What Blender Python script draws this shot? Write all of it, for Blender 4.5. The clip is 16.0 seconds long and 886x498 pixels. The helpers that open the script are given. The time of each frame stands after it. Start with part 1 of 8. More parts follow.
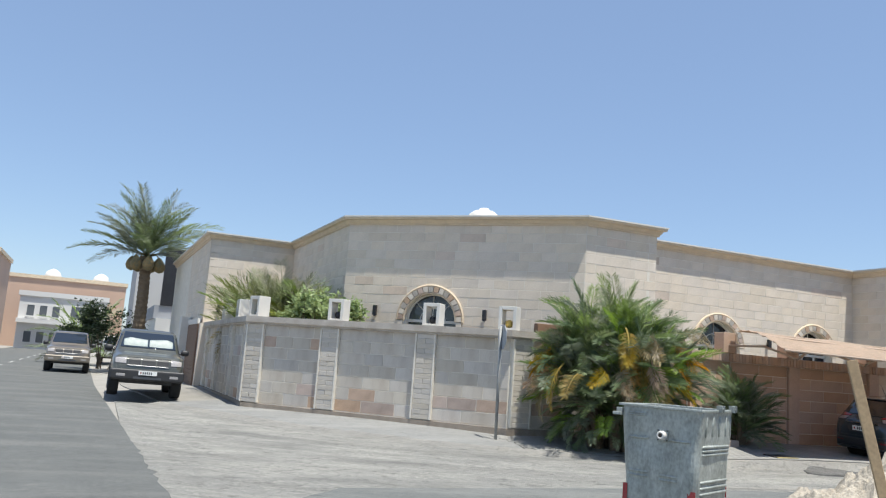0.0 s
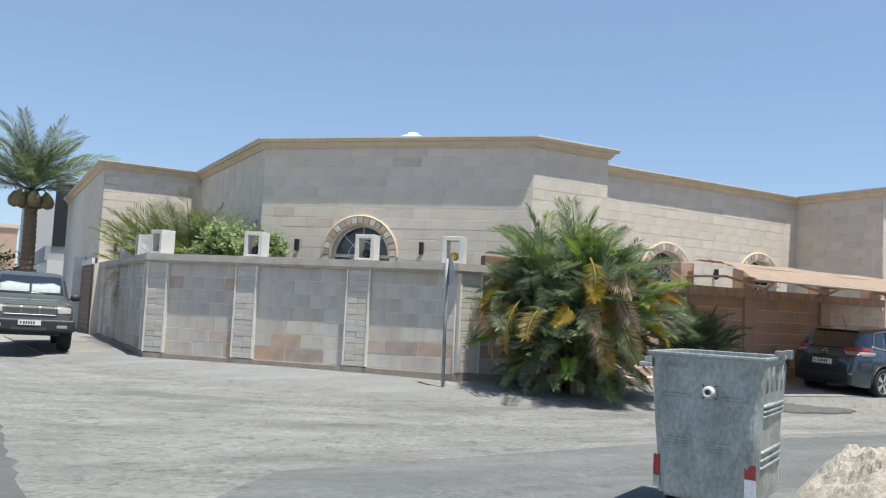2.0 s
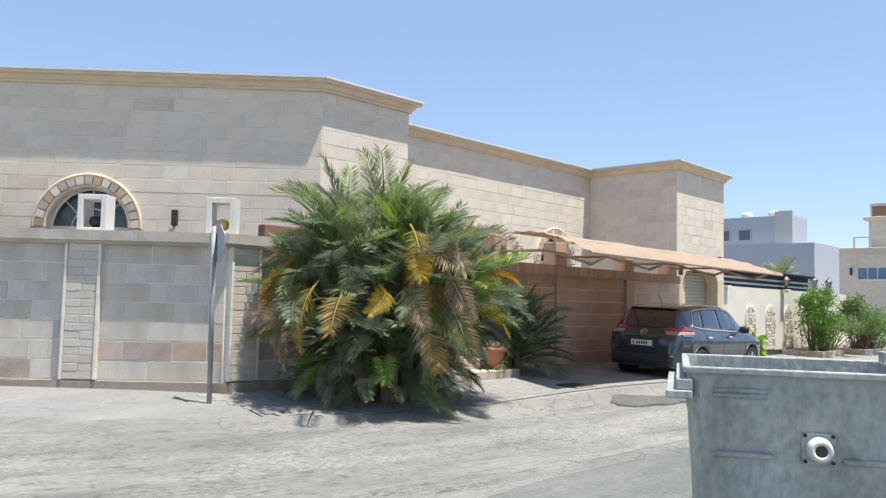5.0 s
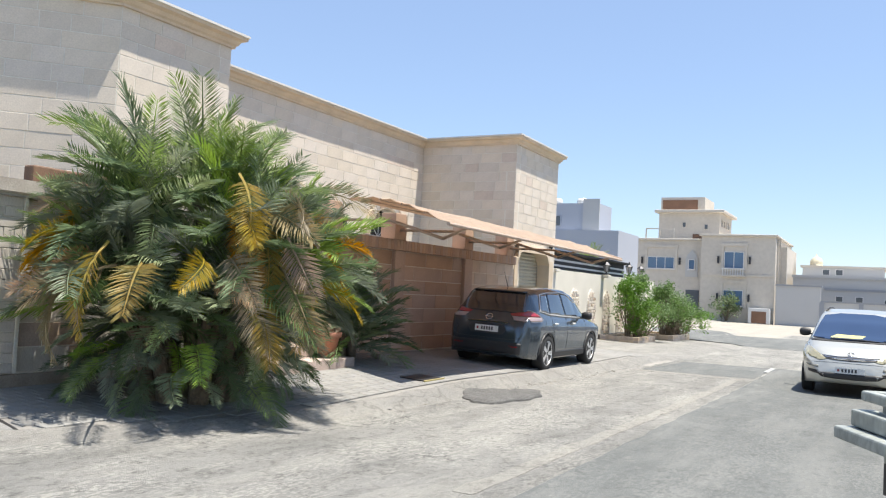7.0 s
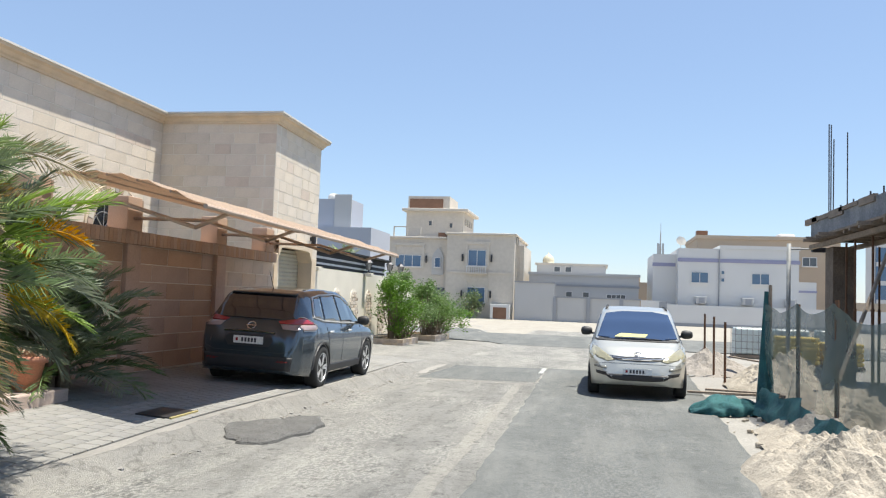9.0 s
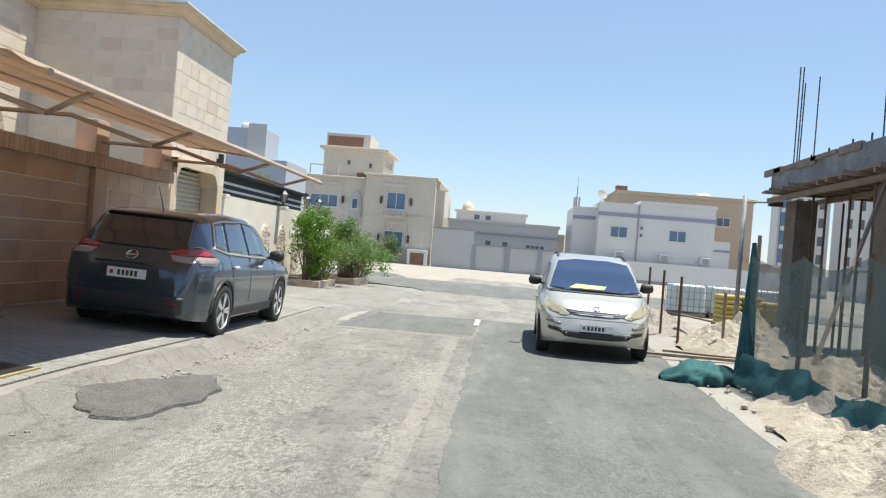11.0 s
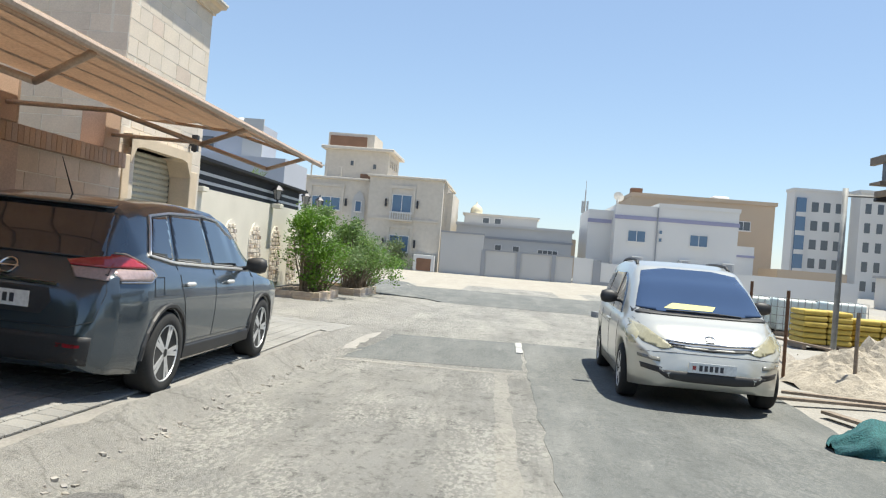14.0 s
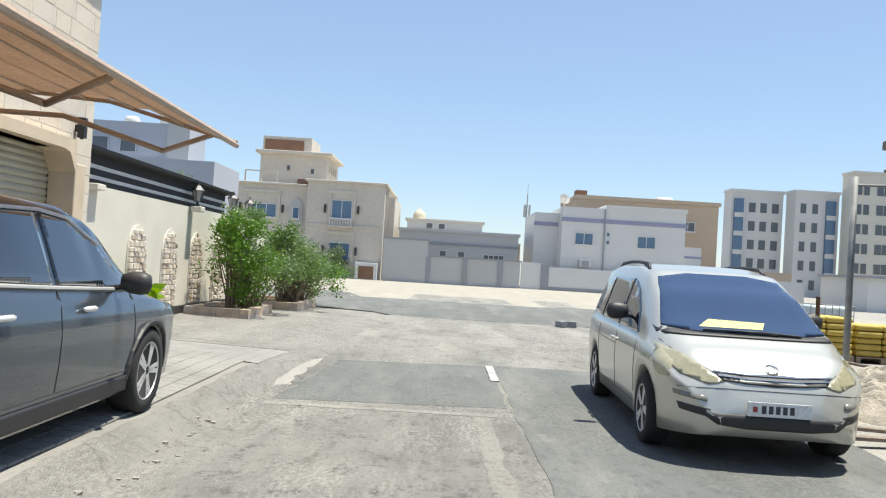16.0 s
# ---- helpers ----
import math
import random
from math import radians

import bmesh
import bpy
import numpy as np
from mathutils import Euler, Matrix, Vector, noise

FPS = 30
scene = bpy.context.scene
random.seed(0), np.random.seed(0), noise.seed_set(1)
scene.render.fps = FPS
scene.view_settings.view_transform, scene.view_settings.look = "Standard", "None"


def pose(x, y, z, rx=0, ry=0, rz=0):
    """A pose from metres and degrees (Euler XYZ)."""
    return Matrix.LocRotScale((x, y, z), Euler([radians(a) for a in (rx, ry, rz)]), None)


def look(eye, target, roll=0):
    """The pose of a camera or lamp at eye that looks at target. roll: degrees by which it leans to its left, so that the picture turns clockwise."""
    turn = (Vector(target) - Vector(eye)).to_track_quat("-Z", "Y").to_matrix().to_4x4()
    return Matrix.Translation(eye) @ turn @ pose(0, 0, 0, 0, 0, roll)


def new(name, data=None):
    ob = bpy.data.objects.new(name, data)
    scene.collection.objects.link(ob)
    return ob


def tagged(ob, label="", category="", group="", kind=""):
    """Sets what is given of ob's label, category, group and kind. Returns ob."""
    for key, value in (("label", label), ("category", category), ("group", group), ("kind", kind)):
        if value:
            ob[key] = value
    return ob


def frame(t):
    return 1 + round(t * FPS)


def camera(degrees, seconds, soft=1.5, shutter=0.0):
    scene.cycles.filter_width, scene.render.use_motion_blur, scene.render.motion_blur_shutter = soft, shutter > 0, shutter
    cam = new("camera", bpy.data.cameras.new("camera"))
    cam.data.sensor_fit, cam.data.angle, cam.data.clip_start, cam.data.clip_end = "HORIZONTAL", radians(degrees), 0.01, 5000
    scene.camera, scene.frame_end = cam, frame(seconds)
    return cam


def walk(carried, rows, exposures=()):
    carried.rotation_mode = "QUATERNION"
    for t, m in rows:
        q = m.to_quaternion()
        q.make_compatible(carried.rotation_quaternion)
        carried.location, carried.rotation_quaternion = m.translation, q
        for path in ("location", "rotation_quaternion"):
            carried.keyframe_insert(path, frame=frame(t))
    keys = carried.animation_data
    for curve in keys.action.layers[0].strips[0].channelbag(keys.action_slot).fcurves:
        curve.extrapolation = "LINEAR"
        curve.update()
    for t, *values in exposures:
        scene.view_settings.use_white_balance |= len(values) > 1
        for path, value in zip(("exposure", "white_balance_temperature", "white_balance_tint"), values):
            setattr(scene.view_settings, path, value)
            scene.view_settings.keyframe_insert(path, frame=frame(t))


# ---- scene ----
# ---- camera ----
cam = camera(57.8, 16.0, soft=1.2)
METRES, EYE, TILT, LEAN, TURN = 20.833, 1.5, 0.0, 0.0, -23.1
ROWS = [
    (0.0, 0.0, 0.0, 0.0, -0.62, 8.36, -4.21),
    (0.5, -0.0075, 0.031, -0.0009, -1.25, 6.07, -4.9),
    (1.0, -0.0105, 0.0571, 0.0003, -4.7, 6.04, -4.5),
    (1.5, -0.0158, 0.0889, 0.0008, -5.95, 5.87, -3.39),
    (2.0, -0.0212, 0.118, 0.0007, -6.71, 4.28, -2.81),
    (2.5, -0.0225, 0.1486, 0.0004, -8.92, 2.46, -3.23),
    (3.0, -0.0248, 0.1788, 0.0002, -13.17, 2.45, -3.29),
    (3.5, -0.0213, 0.2098, 0.0002, -17.6, 4.63, -2.24),
    (6.0, 0.0022, 0.3613, -0.0008, -29.07, 3.06, -2.71),
    (6.5, 0.0098, 0.3874, -0.0006, -33.45, 3.29, -3.64),
    (7.0, 0.0211, 0.4159, -0.0013, -37.91, 2.79, -3.04),
    (7.5, 0.0354, 0.444, -0.0019, -44.49, 2.11, -2.43),
    (8.0, 0.053, 0.4698, -0.0019, -49.34, 3.38, -1.94),
    (8.5, 0.0716, 0.4984, 0.001, -53.61, 4.14, -1.47),
    (11.0, 0.1856, 0.6036, -0.0074, -62.44, 0.06, -4.75),
    (11.5, 0.2107, 0.6251, -0.0084, -64.28, -1.12, -4.79),
    (12.0, 0.2374, 0.6416, -0.0085, -66.15, -0.03, -4.46),
    (12.5, 0.2646, 0.6619, -0.0075, -66.08, 2.26, -4.59),
    (13.0, 0.2904, 0.6778, -0.0082, -65.42, 2.46, -4.67),
    (13.5, 0.3167, 0.6969, -0.0084, -64.66, 1.39, -4.32),
    (14.0, 0.341, 0.7156, -0.0089, -62.31, 0.41, -4.74),
    (14.5, 0.3676, 0.7353, -0.0091, -60.17, -0.0, -4.84),
    (15.0, 0.3944, 0.7534, -0.0089, -61.73, 0.97, -3.82),
    (15.5, 0.4236, 0.7694, -0.0092, -64.2, 1.66, -3.62),
    (16.0, 0.4522, 0.785, -0.0096, -66.55, 1.19, -3.56),
]
walk(cam, [(t, pose(0, 0, EYE, TILT, LEAN, TURN) @ pose(METRES * x, METRES * y, METRES * z, 90 + pitch, roll, yaw)) for t, x, y, z, yaw, pitch, roll in ROWS],
     [(0.0, 0.66, 6400, 7), (2.0, 0.62, 6350, 7), (3.5, 0.68, 6400, 7), (6.0, 1.03, 6550, 9), (7.0, 1.02, 6600, 9), (8.5, 0.91, 6600, 8), (11.0, 0.86, 6700, 5), (13.0, 0.88, 6700, 5), (16.0, 0.86, 6700, 5)])

# ---- world and sun ----
SUN_DIR = Vector((0.062, -0.243, 0.968)).normalized()
world = bpy.data.worlds.new("sky")
scene.world = world
world.use_nodes = True
wn, wl = world.node_tree.nodes, world.node_tree.links
sky = wn.new("ShaderNodeTexSky")
sky.sky_type, sky.sun_disc = "NISHITA", False
sky.sun_elevation = math.asin(SUN_DIR.z)
sky.sun_rotation = math.atan2(SUN_DIR.x, SUN_DIR.y)
sky.air_density, sky.dust_density, sky.ozone_density = 1.0, 0.25, 3.0
haze = wn.new("ShaderNodeMix")
haze.data_type = "RGBA"
haze.inputs["Factor"].default_value, haze.inputs["B"].default_value = 0.42, (2.35, 3.1, 4.8, 1)  # even summer haze
wl.new(sky.outputs[0], haze.inputs["A"])
wl.new(haze.outputs["Result"], wn["Background"].inputs[0])
wn["Background"].inputs[1].default_value = 0.10
sun = new("sun", bpy.data.lights.new("sun", "SUN"))
sun.data.energy, sun.data.angle, sun.data.color = 4.6, radians(0.53), (1.0, 0.95, 0.87)
sun.matrix_world = look((0, 0, 60), Vector((0, 0, 60)) - SUN_DIR)

# ---- materials ----
def mat(name, col, rough=0.8, metal=0.0, var=0.25, scale=2.0, fine=40.0, fvar=0.12, bump=0.15, col2=None, rnd=0.0, spec=0.5, coat=0.0, stretch=(1, 1, 1)):
    """Principled surface with broad stains (towards col2), fine grain and grain relief; rnd: variation from piece to piece."""
    m = bpy.data.materials.new(name)
    m.use_nodes = True
    n, l = m.node_tree.nodes, m.node_tree.links
    b = n["Principled BSDF"]
    tc, mp = n.new("ShaderNodeTexCoord"), n.new("ShaderNodeMapping")
    l.new(tc.outputs["Object"], mp.inputs[0])
    mp.inputs["Scale"].default_value = stretch
    big, small = n.new("ShaderNodeTexNoise"), n.new("ShaderNodeTexNoise")
    for t, s, d in ((big, scale, 5), (small, fine, 3)):
        t.inputs["Scale"].default_value, t.inputs["Detail"].default_value = s, d
        l.new(mp.outputs[0], t.inputs[0])
    c2 = col2 or [c * (1 - var * 1.6) for c in col]
    mix = n.new("ShaderNodeMix")
    mix.data_type = "RGBA"
    mix.inputs["A"].default_value, mix.inputs["B"].default_value = (*col, 1), (*c2, 1)
    ramp = n.new("ShaderNodeMapRange")
    ramp.inputs[1].default_value, ramp.inputs[2].default_value = 0.35, 0.75
    ramp.inputs[4].default_value = 1.0 if col2 else 0.7
    l.new(big.outputs[0], ramp.inputs[0])
    l.new(ramp.outputs[0], mix.inputs["Factor"])
    hsv = n.new("ShaderNodeHueSaturation")
    l.new(mix.outputs["Result"], hsv.inputs["Color"])
    val = n.new("ShaderNodeMapRange")
    val.inputs[1].default_value, val.inputs[2].default_value = 0.3, 0.7
    val.inputs[3].default_value, val.inputs[4].default_value = 1 - fvar, 1 + fvar
    l.new(small.outputs[0], val.inputs[0])
    last = val.outputs[0]
    if rnd:
        info, rr, mul = n.new("ShaderNodeObjectInfo"), n.new("ShaderNodeMapRange"), n.new("ShaderNodeMath")
        rr.inputs[3].default_value, rr.inputs[4].default_value = 1 - rnd, 1 + rnd
        l.new(info.outputs["Random"], rr.inputs[0])
        mul.operation = "MULTIPLY"
        l.new(last, mul.inputs[0]), l.new(rr.outputs[0], mul.inputs[1])
        last = mul.outputs[0]
        hue, hm = n.new("ShaderNodeMapRange"), n.new("ShaderNodeMath")
        hm.operation = "FRACT"
        h7 = n.new("ShaderNodeMath")
        h7.operation = "MULTIPLY"
        h7.inputs[1].default_value = 17.3
        l.new(info.outputs["Random"], h7.inputs[0]), l.new(h7.outputs[0], hm.inputs[0]), l.new(hm.outputs[0], hue.inputs[0])
        hue.inputs[3].default_value, hue.inputs[4].default_value = 0.5 - rnd * 0.05, 0.5 + rnd * 0.02
        sat = n.new("ShaderNodeMapRange")
        sat.inputs[3].default_value, sat.inputs[4].default_value = 1 - rnd * 2.2, 1 + rnd * 2.2
        l.new(hm.outputs[0], sat.inputs[0])
        l.new(hue.outputs[0], hsv.inputs["Hue"]), l.new(sat.outputs[0], hsv.inputs["Saturation"])
    l.new(last, hsv.inputs["Value"])
    l.new(hsv.outputs[0], b.inputs["Base Color"])
    b.inputs["Roughness"].default_value, b.inputs["Metallic"].default_value = rough, metal
    b.inputs["Specular IOR Level"].default_value, b.inputs["Coat Weight"].default_value = spec, coat
    b.inputs["Coat Roughness"].default_value = 0.05
    if bump:
        bp = n.new("ShaderNodeBump")
        bp.inputs["Strength"].default_value, bp.inputs["Distance"].default_value = bump, 0.02
        l.new(small.outputs[0], bp.inputs["Height"]), l.new(bp.outputs[0], b.inputs["Normal"])
    return m


def glass_mat(name, tint, rough=0.03, alpha=0.5):
    """Tinted window glass: a glossy dark skin that lets part of the light through."""
    m = bpy.data.materials.new(name)
    m.use_nodes = True
    n, l = m.node_tree.nodes, m.node_tree.links
    b = n["Principled BSDF"]
    b.inputs["Base Color"].default_value = (*tint, 1)
    b.inputs["Roughness"].default_value, b.inputs["Alpha"].default_value = rough, alpha
    b.inputs["Specular IOR Level"].default_value = 0.6
    return m


def road_mat(name, a, b, dust, crack, pit, bump=0.6, tracks=0.0):
    """A worn road: broad stains, streaks along the street, dust, pits and a net of cracks."""
    m = bpy.data.materials.new(name)
    m.use_nodes = True
    n, l = m.node_tree.nodes, m.node_tree.links
    p = n["Principled BSDF"]
    tc = n.new("ShaderNodeTexCoord")

    def nz(scale, detail, stretch=(1, 1, 1), rough=0.6):
        mp, t = n.new("ShaderNodeMapping"), n.new("ShaderNodeTexNoise")
        mp.inputs["Scale"].default_value = stretch
        t.inputs["Scale"].default_value, t.inputs["Detail"].default_value, t.inputs["Roughness"].default_value = scale, detail, rough
        l.new(tc.outputs["Object"], mp.inputs[0]), l.new(mp.outputs[0], t.inputs[0])
        return t.outputs[0]

    def ramp(src, lo, hi, top=1.0):
        r = n.new("ShaderNodeMapRange")
        r.inputs[1].default_value, r.inputs[2].default_value, r.inputs[4].default_value = lo, hi, top
        l.new(src, r.inputs[0])
        return r.outputs[0]

    def mix(fac, c0, c1):
        x = n.new("ShaderNodeMix")
        x.data_type = "RGBA"
        l.new(fac, x.inputs["Factor"])
        for s, c in (("A", c0), ("B", c1)):
            if isinstance(c, tuple):
                x.inputs[s].default_value = (*c, 1)
            else:
                l.new(c, x.inputs[s])
        return x.outputs["Result"]
    col = mix(ramp(nz(0.9, 6), 0.35, 0.68), a, b)
    col = mix(ramp(nz(0.55, 5, (0.35, 2.2, 1)), 0.48, 0.75, 0.75), col, dust)
    col = mix(ramp(nz(4.2, 8, (1, 1.3, 1), 0.78), 0.53, 0.64, pit), col, tuple(c * 0.5 for c in b))
    col = mix(ramp(nz(13, 6, (1, 1.4, 1), 0.7), 0.55, 0.66, pit * 0.7), col, tuple(c * 0.55 for c in b))
    col = mix(ramp(nz(2.1, 8, (1, 1.6, 1), 0.72), 0.58, 0.68, 0.55), col, dust)
    flake = n.new("ShaderNodeMath")  # thin pale crust that has flaked off in places
    flake.operation = "MULTIPLY"
    l.new(ramp(nz(17, 4, (0.8, 1.7, 1), 0.6), 0.50, 0.55), flake.inputs[0]), l.new(ramp(nz(0.8, 4, (0.6, 1.3, 1)), 0.40, 0.58, pit * 0.75), flake.inputs[1])
    col = mix(flake.outputs[0], col, tuple(min(1, c * 1.12) for c in dust))
    if tracks:  # rubbed wheel tracks that follow the bend into the side street
        sep, side, gap, far, along, co = (n.new("ShaderNode" + k) for k in ("SeparateXYZ", "Math", "Math", "Math", "Math", "CombineXYZ"))
        l.new(tc.outputs["Object"], sep.inputs[0])
        side.operation, gap.operation, along.operation = "MINIMUM", "SUBTRACT", "SUBTRACT"
        l.new(sep.outputs[0], gap.inputs[0])
        gap.inputs[1].default_value = 9.5
        l.new(gap.outputs[0], side.inputs[0])
        side.inputs[1].default_value = 0.0
        dy, sq1, sq2 = (n.new("ShaderNodeMath") for k in range(3))
        dy.operation, sq1.operation, sq2.operation, far.operation = "SUBTRACT", "MULTIPLY", "MULTIPLY_ADD", "SQRT"
        l.new(sep.outputs[1], dy.inputs[0])
        dy.inputs[1].default_value = 23.0
        l.new(side.outputs[0], sq1.inputs[0]), l.new(side.outputs[0], sq1.inputs[1])
        l.new(dy.outputs[0], sq2.inputs[0]), l.new(dy.outputs[0], sq2.inputs[1]), l.new(sq1.outputs[0], sq2.inputs[2])
        l.new(sq2.outputs[0], far.inputs[0])
        l.new(sep.outputs[0], along.inputs[0]), l.new(sep.outputs[1], along.inputs[1])
        l.new(far.outputs[0], co.inputs[0]), l.new(along.outputs[0], co.inputs[1])
        for sc, lo, hi, c1 in ((0.9, 0.50, 0.66, tuple(c * 0.52 for c in b)), (1.7, 0.54, 0.66, tuple(min(1, c * 1.25) for c in dust)), (3.4, 0.53, 0.66, tuple(c * 0.6 for c in b))):
            mp, t = n.new("ShaderNodeMapping"), n.new("ShaderNodeTexNoise")
            mp.inputs["Scale"].default_value = (1.0, 0.13, 1.0)
            t.inputs["Scale"].default_value, t.inputs["Detail"].default_value, t.inputs["Roughness"].default_value = sc, 7, 0.7
            l.new(co.outputs[0], mp.inputs[0]), l.new(mp.outputs[0], t.inputs[0])
            col = mix(ramp(t.outputs[0], lo, hi, tracks), col, c1)
    grain = nz(85, 3)
    col = mix(ramp(grain, 0.55, 0.75, 0.45), col, tuple(c * 0.5 for c in b))
    col = mix(ramp(nz(60, 2), 0.6, 0.8, 0.5), col, tuple(min(1, c * 1.5) for c in dust))
    vo, wob, add = n.new("ShaderNodeTexVoronoi"), n.new("ShaderNodeTexNoise"), n.new("ShaderNodeMixRGB")
    vo.feature = "DISTANCE_TO_EDGE"
    vo.inputs["Scale"].default_value = 0.55
    wob.inputs["Scale"].default_value, wob.inputs["Detail"].default_value = 2.2, 6
    l.new(tc.outputs["Object"], wob.inputs[0])
    add.blend_type, add.inputs[0].default_value = "ADD", 0.55
    l.new(tc.outputs["Object"], add.inputs[1]), l.new(wob.outputs["Color"], add.inputs[2]), l.new(add.outputs[0], vo.inputs[0])
    inv = n.new("ShaderNodeMapRange")
    inv.inputs[1].default_value, inv.inputs[2].default_value, inv.inputs[3].default_value, inv.inputs[4].default_value = 0.0, 0.012, crack, 0.0
    l.new(vo.outputs["Distance"], inv.inputs[0])
    col = mix(inv.outputs[0], col, tuple(c * 0.3 for c in b))
    l.new(col, p.inputs["Base Color"])
    p.inputs["Roughness"].default_value, p.inputs["Specular IOR Level"].default_value = 0.93, 0.25
    h1 = n.new("ShaderNodeMath")
    h1.operation = "ADD"
    l.new(grain, h1.inputs[0]), l.new(nz(9, 6, (1, 1, 1), 0.75), h1.inputs[1])
    bp = n.new("ShaderNodeBump")
    bp.inputs["Strength"].default_value, bp.inputs["Distance"].default_value = bump, 0.03
    l.new(h1.outputs[0], bp.inputs["Height"]), l.new(bp.outputs[0], p.inputs["Normal"])
    return m


# ---- mesh helpers ----
def box(bm, x0, y0, z0, x1, y1, z1, m=None):
    vs = [bm.verts.new((x, y, z)) for z in (z0, z1) for x, y in ((x0, y0), (x1, y0), (x1, y1), (x0, y1))]
    for f in ((0, 3, 2, 1), (4, 5, 6, 7), (0, 1, 5, 4), (1, 2, 6, 5), (2, 3, 7, 6), (3, 0, 4, 7)):
        bm.faces.new([vs[i] for i in f])
    if m is not None:
        bmesh.ops.transform(bm, matrix=m, verts=vs)
    return vs


def prism(bm, pts, z0, z1):
    """An upright prism over a plan outline."""
    lo, hi = [bm.verts.new((*p, z0)) for p in pts], [bm.verts.new((*p, z1)) for p in pts]
    k = len(pts)
    for i in range(k):
        bm.faces.new((lo[i], lo[(i + 1) % k], hi[(i + 1) % k], hi[i]))
    bm.faces.new(hi), bm.faces.new(lo[::-1])


def tube(bm, pts, r, n=8, cap=True):
    """A round bar along points; r: a radius or one for each point."""
    pts = [Vector(p) for p in pts]
    rs = r if isinstance(r, (list, tuple)) else [r] * len(pts)
    rings, side = [], None
    for i, p in enumerate(pts):
        d = (pts[min(i + 1, len(pts) - 1)] - pts[max(i - 1, 0)]).normalized()
        if side is None or abs(side.dot(d)) > 0.95:
            side = d.cross((0, 0, 1) if abs(d.z) < 0.9 else (1, 0, 0))
        side = (side - d * side.dot(d)).normalized()
        up = d.cross(side)
        rings.append([bm.verts.new(p + rs[i] * (side * math.cos(a) + up * math.sin(a))) for a in (math.tau * k / n for k in range(n))])
    for a, b in zip(rings, rings[1:]):
        for k in range(n):
            bm.faces.new((a[k], a[(k + 1) % n], b[(k + 1) % n], b[k]))
    if cap:
        bm.faces.new(rings[0][::-1]), bm.faces.new(rings[-1])


def lathe(bm, prof, n=16, m=None):
    """A turned body from (radius, height) pairs."""
    rings, made = [], []
    for r, z in prof:
        ring = [bm.verts.new((max(r, 1e-4) * math.cos(math.tau * k / n), max(r, 1e-4) * math.sin(math.tau * k / n), z)) for k in range(n)]
        rings.append(ring)
        made += ring
    for a, b in zip(rings, rings[1:]):
        for k in range(n):
            bm.faces.new((a[k], a[(k + 1) % n], b[(k + 1) % n], b[k]))
    bm.faces.new(rings[0][::-1]), bm.faces.new(rings[-1])
    if m is not None:
        bmesh.ops.transform(bm, matrix=m, verts=made)


def offset_line(path, d):
    """An open plan line moved d to its right, with mitred corners."""
    out = []
    for i, p in enumerate(path):
        p = Vector(p)
        a = (p - Vector(path[i - 1])).normalized() if i else None
        b = (Vector(path[i + 1]) - p).normalized() if i < len(path) - 1 else None
        na = Vector((a.y, -a.x)) if a else None
        nb = Vector((b.y, -b.x)) if b else None
        if na is None or nb is None:
            out.append(p + d * (na or nb))
        else:
            h = (na + nb).normalized()
            out.append(p + h * (d / h.dot(na)))
    return [tuple(p) for p in out]


def sweep(bm, path, prof):
    """A moulding: the outline prof of (out, z) drawn along a plan line, out to its right."""
    lines = [offset_line(path, o) for o, z in prof]
    rows = [[bm.verts.new((*ln[i], prof[k][1])) for k, ln in enumerate(lines)] for i in range(len(path))]
    k = len(prof)
    for a, b in zip(rows, rows[1:]):
        for j in range(k):
            bm.faces.new((a[j], a[(j + 1) % k], b[(j + 1) % k], b[j]))
    bm.faces.new(rows[0][::-1]), bm.faces.new(rows[-1])


def mesh_of(name, bm, material, smooth=False):
    bmesh.ops.recalc_face_normals(bm, faces=bm.faces[:])
    me = bpy.data.meshes.new(name)
    bm.to_mesh(me)
    bm.free()
    me.materials.append(material)
    if smooth:
        me.shade_smooth()
    return me


def bevel(ob, w, seg=2):
    mod = ob.modifiers.new("bevel", "BEVEL")
    mod.width, mod.segments, mod.limit_method, mod.angle_limit = w, seg, "ANGLE", radians(35)
    mod.harden_normals = False
    return ob


def thing(name, m, label, category, group="", kind=""):
    ob = new(name)
    ob.matrix_basis = m
    return tagged(ob, label, category, group, kind)


def solid(name, bm, material, label, category="", group="", kind="", smooth=False, m=None):
    """A top-level thing of a single mesh."""
    ob = new(name, mesh_of(name, bm, material, smooth))
    if m is not None:
        ob.matrix_basis = m
    return tagged(ob, label, category, group, kind)


def part(name, bm, material, parent, label="", smooth=False, m=None, world=False):
    """One mesh under a thing or a part; world: its points are given in the world, under a top-level parent."""
    ob = new(name, bm if isinstance(bm, bpy.types.Mesh) else mesh_of(name, bm, material, smooth))
    ob.parent = parent
    if world:
        ob.matrix_parent_inverse = parent.matrix_basis.inverted()
    if m is not None:
        ob.matrix_basis = m
    return tagged(ob, label)


def B():
    return bmesh.new()

